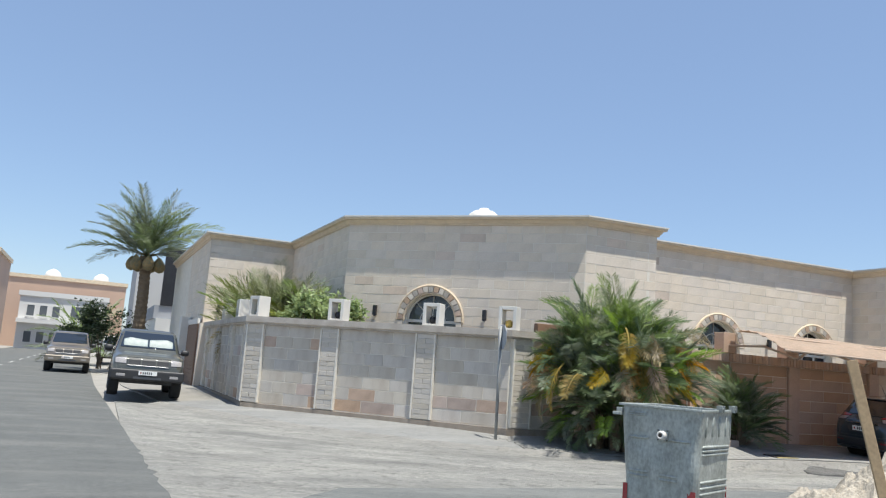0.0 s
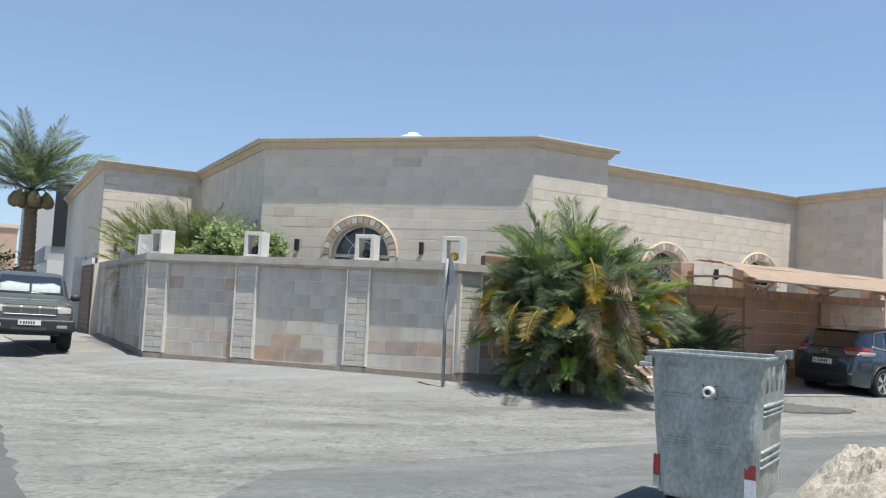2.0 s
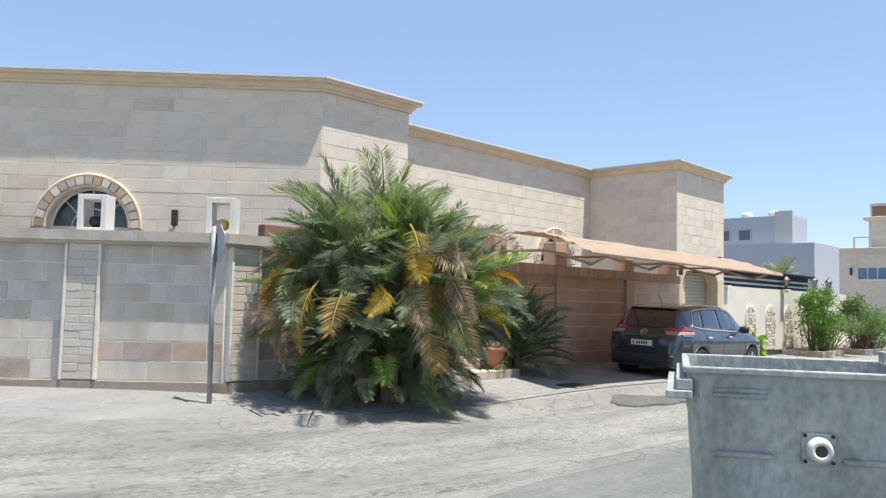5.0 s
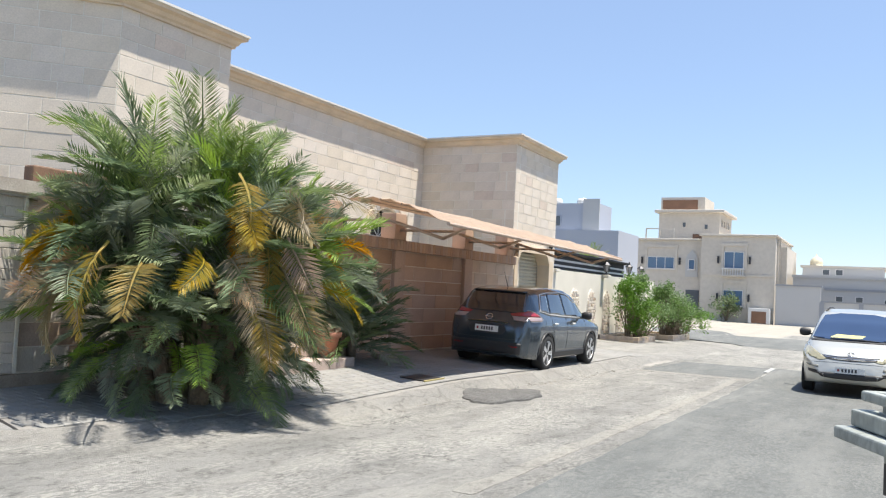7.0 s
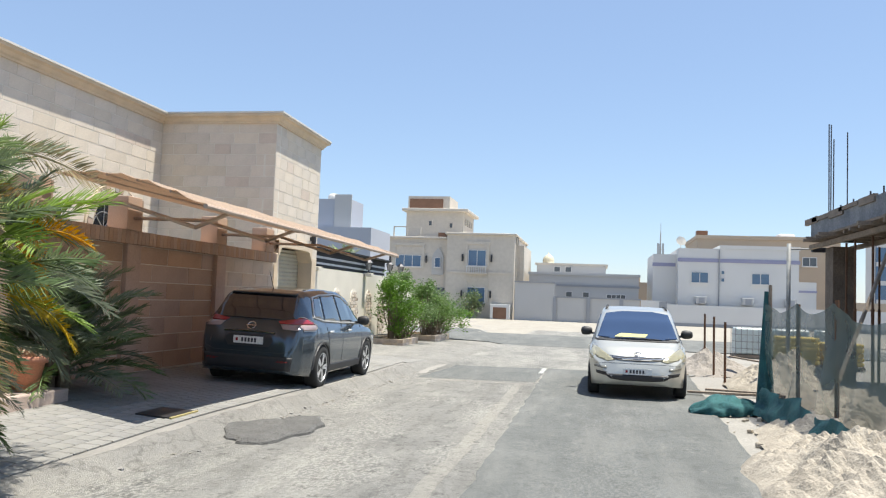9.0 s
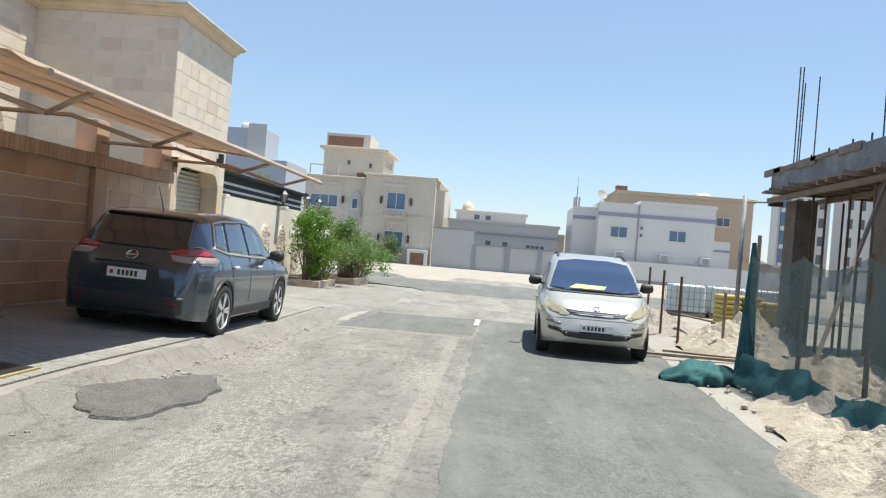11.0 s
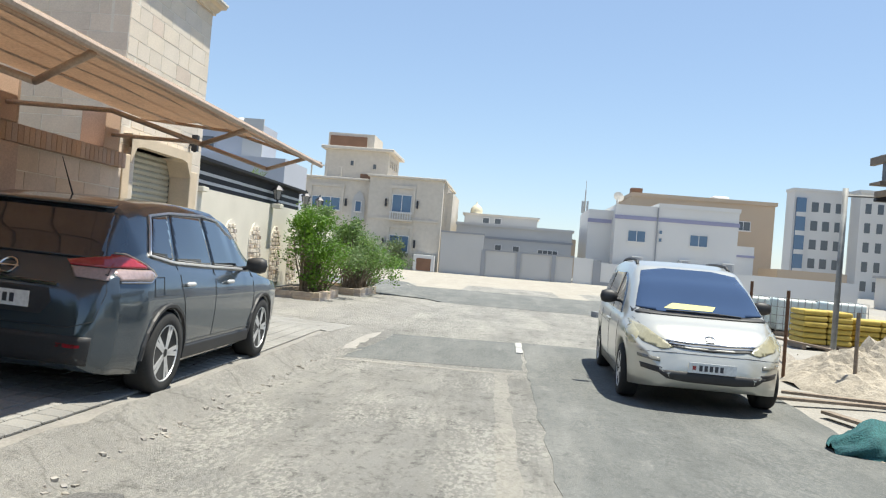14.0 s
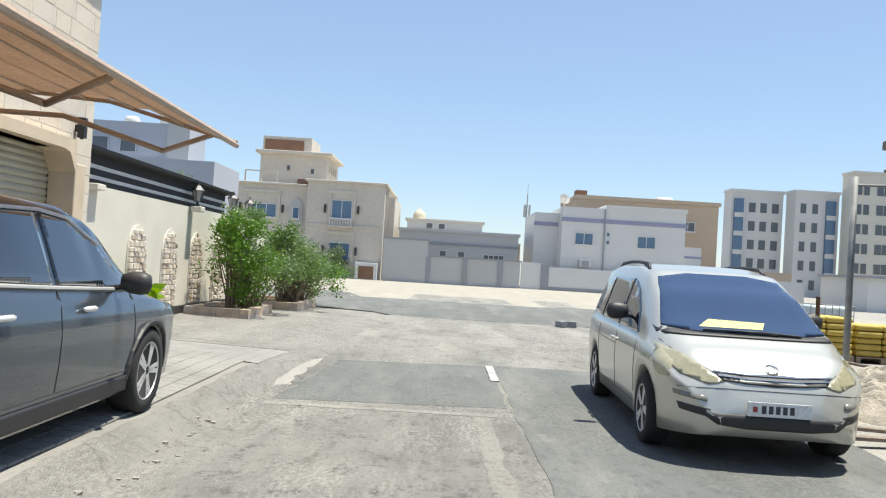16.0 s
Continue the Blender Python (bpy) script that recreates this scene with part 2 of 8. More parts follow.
# ---- surfaces ----
SAND = mat("pale sand", (0.295, 0.28, 0.253), 0.95, var=0.2, scale=0.7, fine=25, fvar=0.16, bump=0.5, col2=(0.235, 0.222, 0.20))
STONE = mat("beige stone", (0.69, 0.605, 0.50), 0.85, var=0.16, scale=1.6, fine=45, fvar=0.07, bump=0.14, rnd=0.05)
FSTONE = mat("weathered fence stone", (0.58, 0.535, 0.465), 0.88, scale=1.3, fine=55, fvar=0.12, bump=0.22, col2=(0.44, 0.385, 0.325), rnd=0.085, stretch=(2.2, 2.2, 0.6))
WARMSTONE = mat("pinkish beige stone", (0.655, 0.545, 0.445), 0.86, var=0.18, scale=2, fine=45, fvar=0.08, bump=0.14, rnd=0.06)
RED = mat("reddish sandstone", (0.50, 0.375, 0.29), 0.88, var=0.25, scale=3, fine=55, fvar=0.12, bump=0.2, rnd=0.12)
GSTONE = mat("brown sandstone", (0.53, 0.385, 0.295), 0.88, var=0.18, scale=1.5, fine=50, fvar=0.1, bump=0.2, rnd=0.10)
MORTAR = mat("pale mortar", (0.74, 0.69, 0.60), 0.95, var=0.15, scale=4, fvar=0.08)
CORNICE = mat("ochre cornice stone", (0.66, 0.535, 0.385), 0.75, var=0.15, scale=3, fvar=0.06, bump=0.08)
CAPSTONE = mat("grey coping concrete", (0.48, 0.44, 0.39), 0.9, scale=2.5, fine=45, fvar=0.12, bump=0.25, col2=(0.34, 0.29, 0.24))
WHITE = mat("white painted concrete", (0.66, 0.635, 0.585), 0.7, var=0.08, scale=3, fvar=0.04, bump=0.05)
PLINTH = mat("stained plinth concrete", (0.36, 0.30, 0.24), 0.95, var=0.3, scale=3, bump=0.3)
GLASS = glass_mat("dark window glass", (0.03, 0.036, 0.045), 0.06, 0.85)
PALE = road_mat("broken pale concrete", (0.295, 0.288, 0.268), (0.225, 0.222, 0.208), (0.41, 0.395, 0.355), 0.2, 0.85, 1.0, tracks=0.42)
ASPHALT = road_mat("worn grey asphalt", (0.156, 0.162, 0.156), (0.124, 0.130, 0.126), (0.245, 0.245, 0.23), 0.1, 0.4, 0.6, tracks=0.2)
MAINROAD = road_mat("driven grey asphalt", (0.118, 0.122, 0.119), (0.098, 0.102, 0.10), (0.18, 0.178, 0.167), 0.1, 0.3, 0.5)
PAVER = mat("grey paving blocks", (0.245, 0.24, 0.225), 0.92, var=0.25, scale=1.1, fine=60, fvar=0.1, bump=0.25, rnd=0.10)
JOINT = mat("sandy joints", (0.24, 0.228, 0.208), 0.95, var=0.2, scale=2)
KERB = road_mat("crumbled kerb concrete", (0.31, 0.30, 0.278), (0.235, 0.228, 0.212), (0.37, 0.355, 0.32), 0.35, 0.5, 1.0)
DARKMETAL = mat("dark metal", (0.05, 0.05, 0.055), 0.5, 0.6, var=0.2, bump=0.0)

# ---- terrain ----
KERB_LINE = [(0.5, 60), (0.55, 30), (1.6, 22.6), (4.2, 17.6), (6.5, 15.3), (8.3, 14.45), (10.3, 13.75), (12.6, 13.35), (24.0, 13.38), (28.4, 13.2), (39.0, 12.9), (46, 14.5)]


def kerb_distance(x, y):
    """Metres from the foot of the kerb, positive towards the houses."""
    best, sign = 1e9, 1
    for (ax, ay), (bx, by) in zip(KERB_LINE, KERB_LINE[1:]):
        dx, dy = bx - ax, by - ay
        t = min(1, max(0, ((x - ax) * dx + (y - ay) * dy) / (dx * dx + dy * dy)))
        d = math.hypot(x - ax - t * dx, y - ay - t * dy)
        if d < best:
            best, sign = d, (1 if dx * (y - ay) - dy * (x - ax) > 0 else -1)
    return best * sign


def smooth01(v):
    v = min(1, max(0, v))
    return v * v * (3 - 2 * v)


def road_z(x):
    return -0.0143 * min(22, max(0, x))


def height(x, y):
    z = road_z(x)
    d = kerb_distance(x, y)
    if d > 0:
        rise = 0.07 + 0.14 * smooth01((x - 10) / 6) - 0.12 * smooth01((x - 25) / 4)
        z += rise * smooth01(d / 0.45) + 0.05 * min(3.6, max(0, d - 0.45)) * (1 - 0.5 * smooth01((x - 25) / 4))
    if x > 14 and y < 7.2:
        z += 0.06 * smooth01((7.2 - y) / 1.5)
    return z


def draped(name, left, right, lift, material, nv=6, step=0.5, wob=0.0, seed=0):
    """A sheet laid on the ground between two plan lines of the same number of points."""
    bm = B()
    rows = []
    for (a0, b0), (a1, b1) in zip(zip(left, right), zip(left[1:], right[1:])):
        a0, b0, a1, b1 = (Vector(p) for p in (a0, b0, a1, b1))
        n = max(1, int(max((a1 - a0).length, (b1 - b0).length) / step))
        rows += [(a0.lerp(a1, i / n), b0.lerp(b1, i / n)) for i in range(n)]
    rows.append((Vector(left[-1]), Vector(right[-1])))
    grid = []
    for i, (a, b) in enumerate(rows):
        wa, wb = (noise.noise((i * step * 1.7, seed + k, 0)) * wob + noise.noise((i * step * 5.1, seed + k, 3)) * wob * 0.5 for k in (0, 9))
        u = (b - a).normalized()
        a, b = a + u * wa, b + u * wb
        line = []
        for j in range(nv + 1):
            p = a.lerp(b, j / nv)
            line.append(bm.verts.new((p.x, p.y, height(p.x, p.y) + lift)))
        grid.append(line)
    for r0, r1 in zip(grid, grid[1:]):
        for j in range(nv):
            bm.faces.new((r0[j], r0[j + 1], r1[j + 1], r1[j]))
    for f in bm.faces:
        f.normal_update()
        if f.normal.z < 0:
            f.normal_flip()
        f.smooth = True
    edge = [e for e in bm.edges if e.is_boundary]
    below = {v: bm.verts.new(v.co - Vector((0, 0, 0.05))) for e in edge for v in e.verts}
    for e in edge:  # the sheet's thickness
        a, b = e.verts
        bm.faces.new((a, b, below[b], below[a]))
        e.smooth = False
    me = bpy.data.meshes.new(name)
    bm.to_mesh(me)
    bm.free()
    me.materials.append(material)
    return new(name, me)


bm = B()
xs = [-2500, -600, -150, -60, -30, -15] + [v * 0.5 for v in range(-20, 94)] + [50, 56, 64, 75, 90, 110, 150, 300, 800, 2500]
ys = [-2500, -600, -150, -50, -20, -10] + [v * 0.5 for v in range(-10, 66)] + [35, 40, 46, 55, 70, 100, 150, 300, 800, 2500]
gv = [[bm.verts.new((x, y, height(x, y) - 0.02)) for x in xs] for y in ys]
for r0, r1 in zip(gv, gv[1:]):
    for j in range(len(xs) - 1):
        bm.faces.new((r0[j], r0[j + 1], r1[j + 1], r1[j]))
ground = solid("ground", bm, SAND, "pale sandy ground reaching to the horizon", "ground", kind="structure", smooth=True)

# side street: broken pale concrete beside a strip of worn asphalt, and the main street's asphalt
tagged(draped("road", [(-9, -30), (-9, 8), (-8.5, 60), (-8.5, 130)], [(1.0, -30), (0.95, 8.5), (0.35, 30), (-0.5, 130)], 0.012, MAINROAD, nv=12, step=0.6, wob=0.07, seed=3), "worn grey asphalt main street", "road", kind="structure")
tagged(draped("road", [(0.6, 7), (0.8, 22.7), (1.6, 22.6), (4.25, 17.65), (6.55, 15.36), (8.33, 14.52), (10.33, 13.82), (12.62, 13.42), (24.0, 13.45), (28.4, 13.28), (39, 13.1), (58, 13)],
              [(0.7, 6.5), (2.0, 8.2), (3, 8.8), (5, 9.2), (6.5, 9.4), (8.3, 9.6), (10.3, 9.7), (12.6, 9.8), (24.0, 9.9), (28.4, 6.6), (39, 6.0), (58, 5)], 0.010, PALE, nv=14, step=0.35, wob=0.06, seed=5), "broken pale concrete street surface, patched and dusty", "road", kind="structure")
tagged(draped("road", [(0.7, -6), (0.7, 7), (3, 9.6), (8.3, 10.3), (12.6, 10.35), (16.8, 10.42), (24.0, 10.5), (28.4, 10.5)],
              [(30, -6), (9.5, 6.4), (11, 7.0), (13, 7.4), (14, 7.5), (16.8, 7.4), (24.0, 7.0), (28.4, 6.8)], 0.015, ASPHALT, nv=12, step=0.35, wob=0.05, seed=8), "worn grey asphalt side street with faded edges", "road", kind="structure")
tagged(draped("road_patch", [(24.1, 13.35), (27.9, 13.2)], [(24.4, 10.56), (28.3, 10.56)], 0.0125, ASPHALT, nv=8, step=0.3, wob=0.06, seed=11), "darker asphalt repair across the street", "road", kind="structure")

LOT = road_mat("trodden pale sand", (0.345, 0.32, 0.275), (0.30, 0.277, 0.24), (0.385, 0.36, 0.31), 0.0, 0.2, 0.5)
tagged(draped("road", [(39.5, -4), (39.5, 15), (41.6, 17.2), (41.6, 60)], [(51, -4), (51, 15), (51.5, 17.2), (52, 60)], 0.015, ASPHALT, nv=14, step=0.7, wob=0.3, seed=14), "dusty grey cross street before the open lot", "road", kind="structure")
tagged(draped("ground_lot", [(51, -12), (51, 15), (51.5, 17.2), (52, 60)], [(84.4, -12), (84.4, 15), (84.4, 17.2), (84.4, 60)], 0.006, LOT, nv=20, step=2.0), "open lot of trodden pale sand", "ground", kind="structure")

# ---- villa ----
ROOF = [(3.5, 44), (3.5, 30.6), (6.65, 30.6), (6.65, 23.4), (11.95, 18.1), (14.6, 18.05), (14.6, 19.75), (23.95, 19.75), (23.95, 16.72), (27.75, 16.78), (27.75, 34)]
WALLS = offset_line(ROOF, -0.23)
TOP = 5.85
villa = thing("villa", pose(15, 26, 0.1), "single-storey villa clad in beige stone with an ochre cornice", "house")


def rel(root, m):
    return root.matrix_basis.inverted() @ m


def wall_pose(p0, p1, z=0):
    return pose(p0[0], p0[1], z, 0, 0, math.degrees(math.atan2(p1[1] - p0[1], p1[0] - p0[0])))


STONE_SHAPES = {}


def stone_mesh(w, h, d, material, name="brick"):
    """A block with worn, chamfered front edges; its face looks to -y."""
    key = (round(w, 2), round(h, 2), round(d, 3), material.name, name)
    if key not in STONE_SHAPES:
        bm = B()
        c = min(0.004, d * 0.5)
        back = [bm.verts.new((x, 0, z)) for x, z in ((0, 0), (w, 0), (w, h), (0, h))]
        mid = [bm.verts.new((x, -d + c, z)) for x, z in ((0, 0), (w, 0), (w, h), (0, h))]
        front = [bm.verts.new((x, -d, z)) for x, z in ((c, c), (w - c, c), (w - c, h - c), (c, h - c))]
        for a, b in ((back, mid), (mid, front)):
            for k in range(4):
                bm.faces.new((a[k], a[(k + 1) % 4], b[(k + 1) % 4], b[k]))
        bm.faces.new(front)
        STONE_SHAPES[key] = mesh_of(name, bm, material)
    return STONE_SHAPES[key]


def lay(wall, length, z0, z1, course, blen, materials, holes=(), depth=0.007, joint=0.015, seed=0, u0=0.0, y=0.0, low=False):
    """Courses of blocks on a wall's face; holes: (centre, sill, spring, radius) arches kept free."""
    rng = random.Random(seed)
    rows = max(1, round((z1 - z0) / course))
    h = (z1 - z0) / rows
    for r in range(rows):
        z = z0 + r * h
        spans = [(u0, u0 + length)]
        for c, sill, spring, rad in holes:
            zm = z + h / 2
            if zm < sill or zm > spring + rad:
                continue
            half = rad if zm < spring else math.sqrt(max(0, rad * rad - (zm - spring) ** 2))
            spans = [s for a, b in spans for s in ((a, min(b, c - half)), (max(a, c + half), b)) if s[1] - s[0] > 0.05]
        for a, b in spans:
            x = a
            first = blen * (0.5 if r % 2 else 1.0)
            while x < b - 0.02:
                w = first if x == a else blen * rng.choice((0.7, 1, 1, 1.25))
                if b - (x + w) < blen * 0.3:
                    w = b - x
                w = min(w, b - x)
                mm = materials[0] if len(materials) < 2 or rng.random() < (0.70 if low and r < 2 else 0.96) else materials[1]
                part("brick", stone_mesh(w - joint, h - joint, depth + rng.choice((0, 0.002, 0.004)), mm), None, wall, m=pose(x + joint / 2, y, z + joint / 2))
                x += w


def wall_core(bm, length, z0, z1, thick, holes=()):
    """A wall body with arched openings, its face in the plane y = 0."""
    x = 0
    for c, sill, spring, rad in sorted(holes):
        if c - rad > x:
            box(bm, x, 0, z0, c - rad, thick, z1)
        if sill > z0:
            box(bm, c - rad, 0, z0, c + rad, thick, sill)
        n = 20
        for i in range(n):
            a, b = c - rad * math.cos(math.pi * i / n), c - rad * math.cos(math.pi * (i + 1) / n)
            za, zb = spring + rad * math.sin(math.pi * i / n), spring + rad * math.sin(math.pi * (i + 1) / n)
            vs = [bm.verts.new(p) for p in ((a, 0, za), (b, 0, zb), (b, 0, z1), (a, 0, z1), (a, thick, za), (b, thick, zb), (b, thick, z1), (a, thick, z1))]
            for f in ((0, 1, 2, 3), (7, 6, 5, 4), (0, 4, 5, 1), (3, 2, 6, 7), (0, 3, 7, 4), (1, 5, 6, 2)):
                bm.faces.new([vs[k] for k in f])
        x = c + rad
    box(bm, x, 0, z0, length, thick, z1)
    bmesh.ops.remove_doubles(bm, verts=bm.verts[:], dist=0.0005)


ARCHES = {3: [2.86], 6: [3.85, 7.95]}
for i in range(len(WALLS) - 1):
    p0, p1 = WALLS[i], WALLS[i + 1]
    length = math.dist(p0, p1)
    holes = [(c, 1.3, 2.78, 0.82) for c in ARCHES.get(i, [])]
    if i == 8:
        holes = []
    bm = B()
    if i == 8:  # roller door opening in the end block
        box(bm, 0, 0, 0, 0.55, 0.3, TOP - 0.2)
        box(bm, 2.75, 0, 0, length, 0.3, TOP - 0.2)
        box(bm, 0.55, 0, 2.62, 2.75, 0.3, TOP - 0.2)
    else:
        wall_core(bm, length, 0, TOP - 0.2, 0.3, holes)
    w = part("wall", bm, MORTAR, villa, "beige stone block wall", m=rel(villa, wall_pose(p0, p1)))
    big = [(c, s, sp, 1.0) for c, s, sp, r in holes]
    if i in (2, 3, 4, 6, 7, 8, 1, 0):
        L0 = length if i else 6.0
        u0 = 0 if i else length - 6
        z0 = 1.9 if i != 8 else 0.1
        if i == 8:
            lay(w, 0.53, z0, 2.62, 0.27, 0.6, (STONE, WARMSTONE), depth=0.004, seed=i)
            lay(w, length - 2.77, z0, 2.62, 0.27, 0.6, (STONE, WARMSTONE), depth=0.004, seed=i + 30, u0=2.77)
            z0 = 2.62
        lay(w, L0, z0, TOP - 0.22, 0.27, 0.64, (STONE, WARMSTONE), big, depth=0.004, seed=i + 1, u0=u0)
    for c, sill, spring, rad in holes:
        # ring of proud rough voussoirs with a smooth outer moulding
        ring = []
        for k in range(17):
            a = math.pi * (k + 0.5) / 17
            bm = B()
            r0, r1, da = 0.84, 1.0, math.pi / 17 * 0.46
            pts = [(c - r * math.cos(a + s), spring + r * math.sin(a + s)) for r, s in ((r0, -da), (r1, -da), (r1, da), (r0, da))]
            lo, hi = [bm.verts.new((x, 0, z)) for x, z in pts], [bm.verts.new((x * 0.94 + 0.06 * (c - 0.92 * math.cos(a)), -0.07, z * 0.94 + 0.06 * (spring + 0.92 * math.sin(a)))) for x, z in pts]
            for q in range(4):
                bm.faces.new((lo[q], lo[(q + 1) % 4], hi[(q + 1) % 4], hi[q]))
            bm.faces.new(hi)
            part("arch_stone", bm, (RED, STONE, CAPSTONE)[k % 3], w)
        for r in (1.03, 0.81):
            bm = B()
            tube(bm, [(c - r * math.cos(math.pi * k / 28), -0.03, spring + r * math.sin(math.pi * k / 28)) for k in range(29)], 0.035, 6)
            part("arch_moulding", bm, CORNICE, w)
        for s in (-1, 1):
            for k in range(4):
                bm = B()
                box(bm, c + s * 0.92 - 0.08, -0.06, sill + k * 0.37 + 0.01, c + s * 0.92 + 0.08, 0.05, sill + k * 0.37 + 0.36)
                part("arch_stone", bm, (RED, STONE)[k % 2], w)
        win = part("window", B(), WHITE, w)
        bm = B()
        box(bm, c - 0.82, 0.2, spring - 0.04, c + 0.82, 0.26, spring + 0.04)
        for s in (-0.8, -0.27, 0.27, 0.8):
            box(bm, c + s - 0.03, 0.2, sill, c + s + 0.03, 0.26, spring)
        box(bm, c - 0.82, 0.2, sill, c + 0.82, 0.26, sill + 0.06)
        for k in range(1, 4):
            box(bm, c - 0.8, 0.21, sill + k * 0.37, c + 0.8, 0.25, sill + k * 0.37 + 0.025)
        for a in (0.25, 0.5, 0.75):
            tube(bm, [(c, 0.23, spring), (c - 0.79 * math.cos(math.pi * a), 0.23, spring + 0.79 * math.sin(math.pi * a))], 0.014, 4)
        tube(bm, [(c - 0.4 * math.cos(math.pi * k / 14), 0.23, spring + 0.4 * math.sin(math.pi * k / 14)) for k in range(15)], 0.014, 4)
        tube(bm, [(c - 0.79 * math.cos(math.pi * k / 20), 0.23, spring + 0.79 * math.sin(math.pi * k / 20)) for k in range(21)], 0.04, 6)
        part("frame", bm, WHITE, win, "white window frame")
        bm = B()
        box(bm, c - 0.9, 0.24, sill, c + 0.9, 0.25, spring + 0.9)
        part("pane", bm, GLASS, win, "dark glass")
    for u in {3: (1.13, 4.55), 6: (5.9,), 8: (2.75,), 1: (0.5,)}.get(i, ()):
        bm = B()
        box(bm, u - 0.05, -0.16, 2.86, u + 0.05, -0.05, 3.16)
        box(bm, u - 0.025, -0.06, 2.95, u + 0.025, 0.0, 3.05)
        tube(bm, [(u, -0.105, 2.84), (u, -0.105, 2.86)], 0.03, 8)
        bevel(part("wall_lamp", bm, DARKMETAL, w, "black up-and-down wall lamp"), 0.006)

bm = B()
sweep(bm, WALLS, [(-0.25, TOP - 0.26), (0.05, TOP - 0.26), (0.05, TOP - 0.22), (0.09, TOP - 0.19), (0.12, TOP - 0.13), (0.20, TOP - 0.10), (0.21, TOP - 0.045), (-0.25, TOP - 0.045)])
part("cornice", bm, CORNICE, villa, "ochre moulded cornice", world=True)
bm = B()
sweep(bm, WALLS, [(-0.3, TOP - 0.041), (0.23, TOP - 0.041), (0.23, TOP), (-0.3, TOP)])
part("roof_edge", bm, WHITE, villa, "pale roof edge strip", world=True)
bm = B()
prism(bm, offset_line(WALLS, -0.2) + [(27.2, 44)], TOP - 0.5, TOP - 0.35)
part("roof", bm, WHITE, villa, "flat roof", world=True)

# ---- street wall with stone panels ----
FENCE = [(3.92, 31.2), (3.92, 21.88), (9.05, 16.75), (12.7, 16.75)]
FTOP = 2.47


def pillar(wall, u, z0, z1, w=0.46, proud=0.07, seed=0, materials=(FSTONE,)):
    bm = B()
    box(bm, u - w / 2, -proud, z0, u + w / 2, 0.02, z1)
    p = part("pillar", bm, MORTAR, wall, "narrow-coursed stone pillar")
    lay(p, w, z0, z1, 0.118, w, materials, depth=0.012, joint=0.010, seed=seed, u0=u - w / 2, y=-proud)
    for s in (-1, 1):
        bm = B()
        box(bm, u + s * (w / 2 + 0.02) - 0.02, -proud - 0.03, z0, u + s * (w / 2 + 0.02) + 0.02, 0.0, z1)
        part("edge_strip", bm, MORTAR, p)


fence = thing("garden_wall", pose(6.5, 19.3, 0.1), "garden wall of weathered stone panels with a grey coping", "wall", kind="structure")
for i, us in ((0, (1.2, 3.9, 6.6, 9.06)), (1, (0.20, 2.46, 5.12)), (2, (0.32,))):
    p0, p1 = FENCE[i], FENCE[i + 1]
    length = math.dist(p0, p1)
    bm = B()
    box(bm, 0, 0, 0.2, length, 0.25, FTOP - 0.2)
    w = part("wall", bm, MORTAR, fence, m=rel(fence, wall_pose(p0, p1)))
    ends = [0, *us, length]
    for k, (a, b) in enumerate(zip(ends, ends[1:])):
        a, b = a + (0.27 if k else 0), b - (0.27 if k < len(us) else 0)
        if b - a > 0.3:
            lay(w, b - a, 0.22, FTOP - 0.2, 0.285, 0.74, (FSTONE, RED), depth=0.006, low=True, seed=40 + i * 10 + k, u0=a)
    for k, u in enumerate(us):
        pillar(w, u, 0.22, FTOP - 0.2, seed=80 + k + i * 7)
bm = B()
sweep(bm, FENCE, [(-0.3, FTOP - 0.2), (0.12, FTOP - 0.2), (0.12, FTOP - 0.17), (0.17, FTOP - 0.15), (0.17, FTOP), (-0.3, FTOP)])
part("coping", bm, CAPSTONE, fence, "grey stained coping", world=True)
bm = B()
sweep(bm, FENCE, [(-0.26, -0.15), (0.08, -0.15), (0.08, 0.2), (-0.26, 0.2)])
part("plinth", bm, PLINTH, fence, "stained concrete plinth", world=True)

# ---- brown stone wall under the car shade ----
gwall = thing("garage_wall", pose(18.5, 16.9, 0.1), "brown sandstone yard wall with a soldier-course top", "wall", kind="structure")
G0, G1 = (14.35, 16.78), (23.95, 16.78)
glen = math.dist(G0, G1)
bm = B()
box(bm, 0, 0, -0.2, glen, 0.25, 2.2)
w = part("wall", bm, MORTAR, gwall, m=rel(gwall, wall_pose(G0, G1)))
gus = (0.2, 3.62, 6.75)
ends = [0, *gus, glen]
for k, (a, b) in enumerate(zip(ends, ends[1:])):
    a, b = a + (0.2 if k else 0), b - (0.2 if k < 3 else 0)
    if b - a > 0.3:
        lay(w, b - a, 0.1, 2.2, 0.3, 1.0 if k < 3 else 0.55, (GSTONE,) if k < 3 else (WARMSTONE,), depth=0.004, seed=120 + k, u0=a)
for u in gus:
    bm = B()
    box(bm, u - 0.2, -0.09, -0.1, u + 0.2, 0.0, 2.2)
    bevel(part("pillar", bm, GSTONE, w, "brown stone pillar"), 0.012)
for k in range(int(glen / 0.115)):
    part("soldier_brick", stone_mesh(0.105, 0.22, 0.10, GSTONE, "soldier_brick"), None, w, m=pose(k * 0.115, 0.0, 2.205))
bm = B()
box(bm, 0, 0.0, 2.2, glen, 0.25, 2.43)
part("wall_top", bm, GSTONE, w)

# ---- vehicles ----
from mathutils.bvhtree import BVHTree
from mathutils.geometry import delaunay_2d_cdt

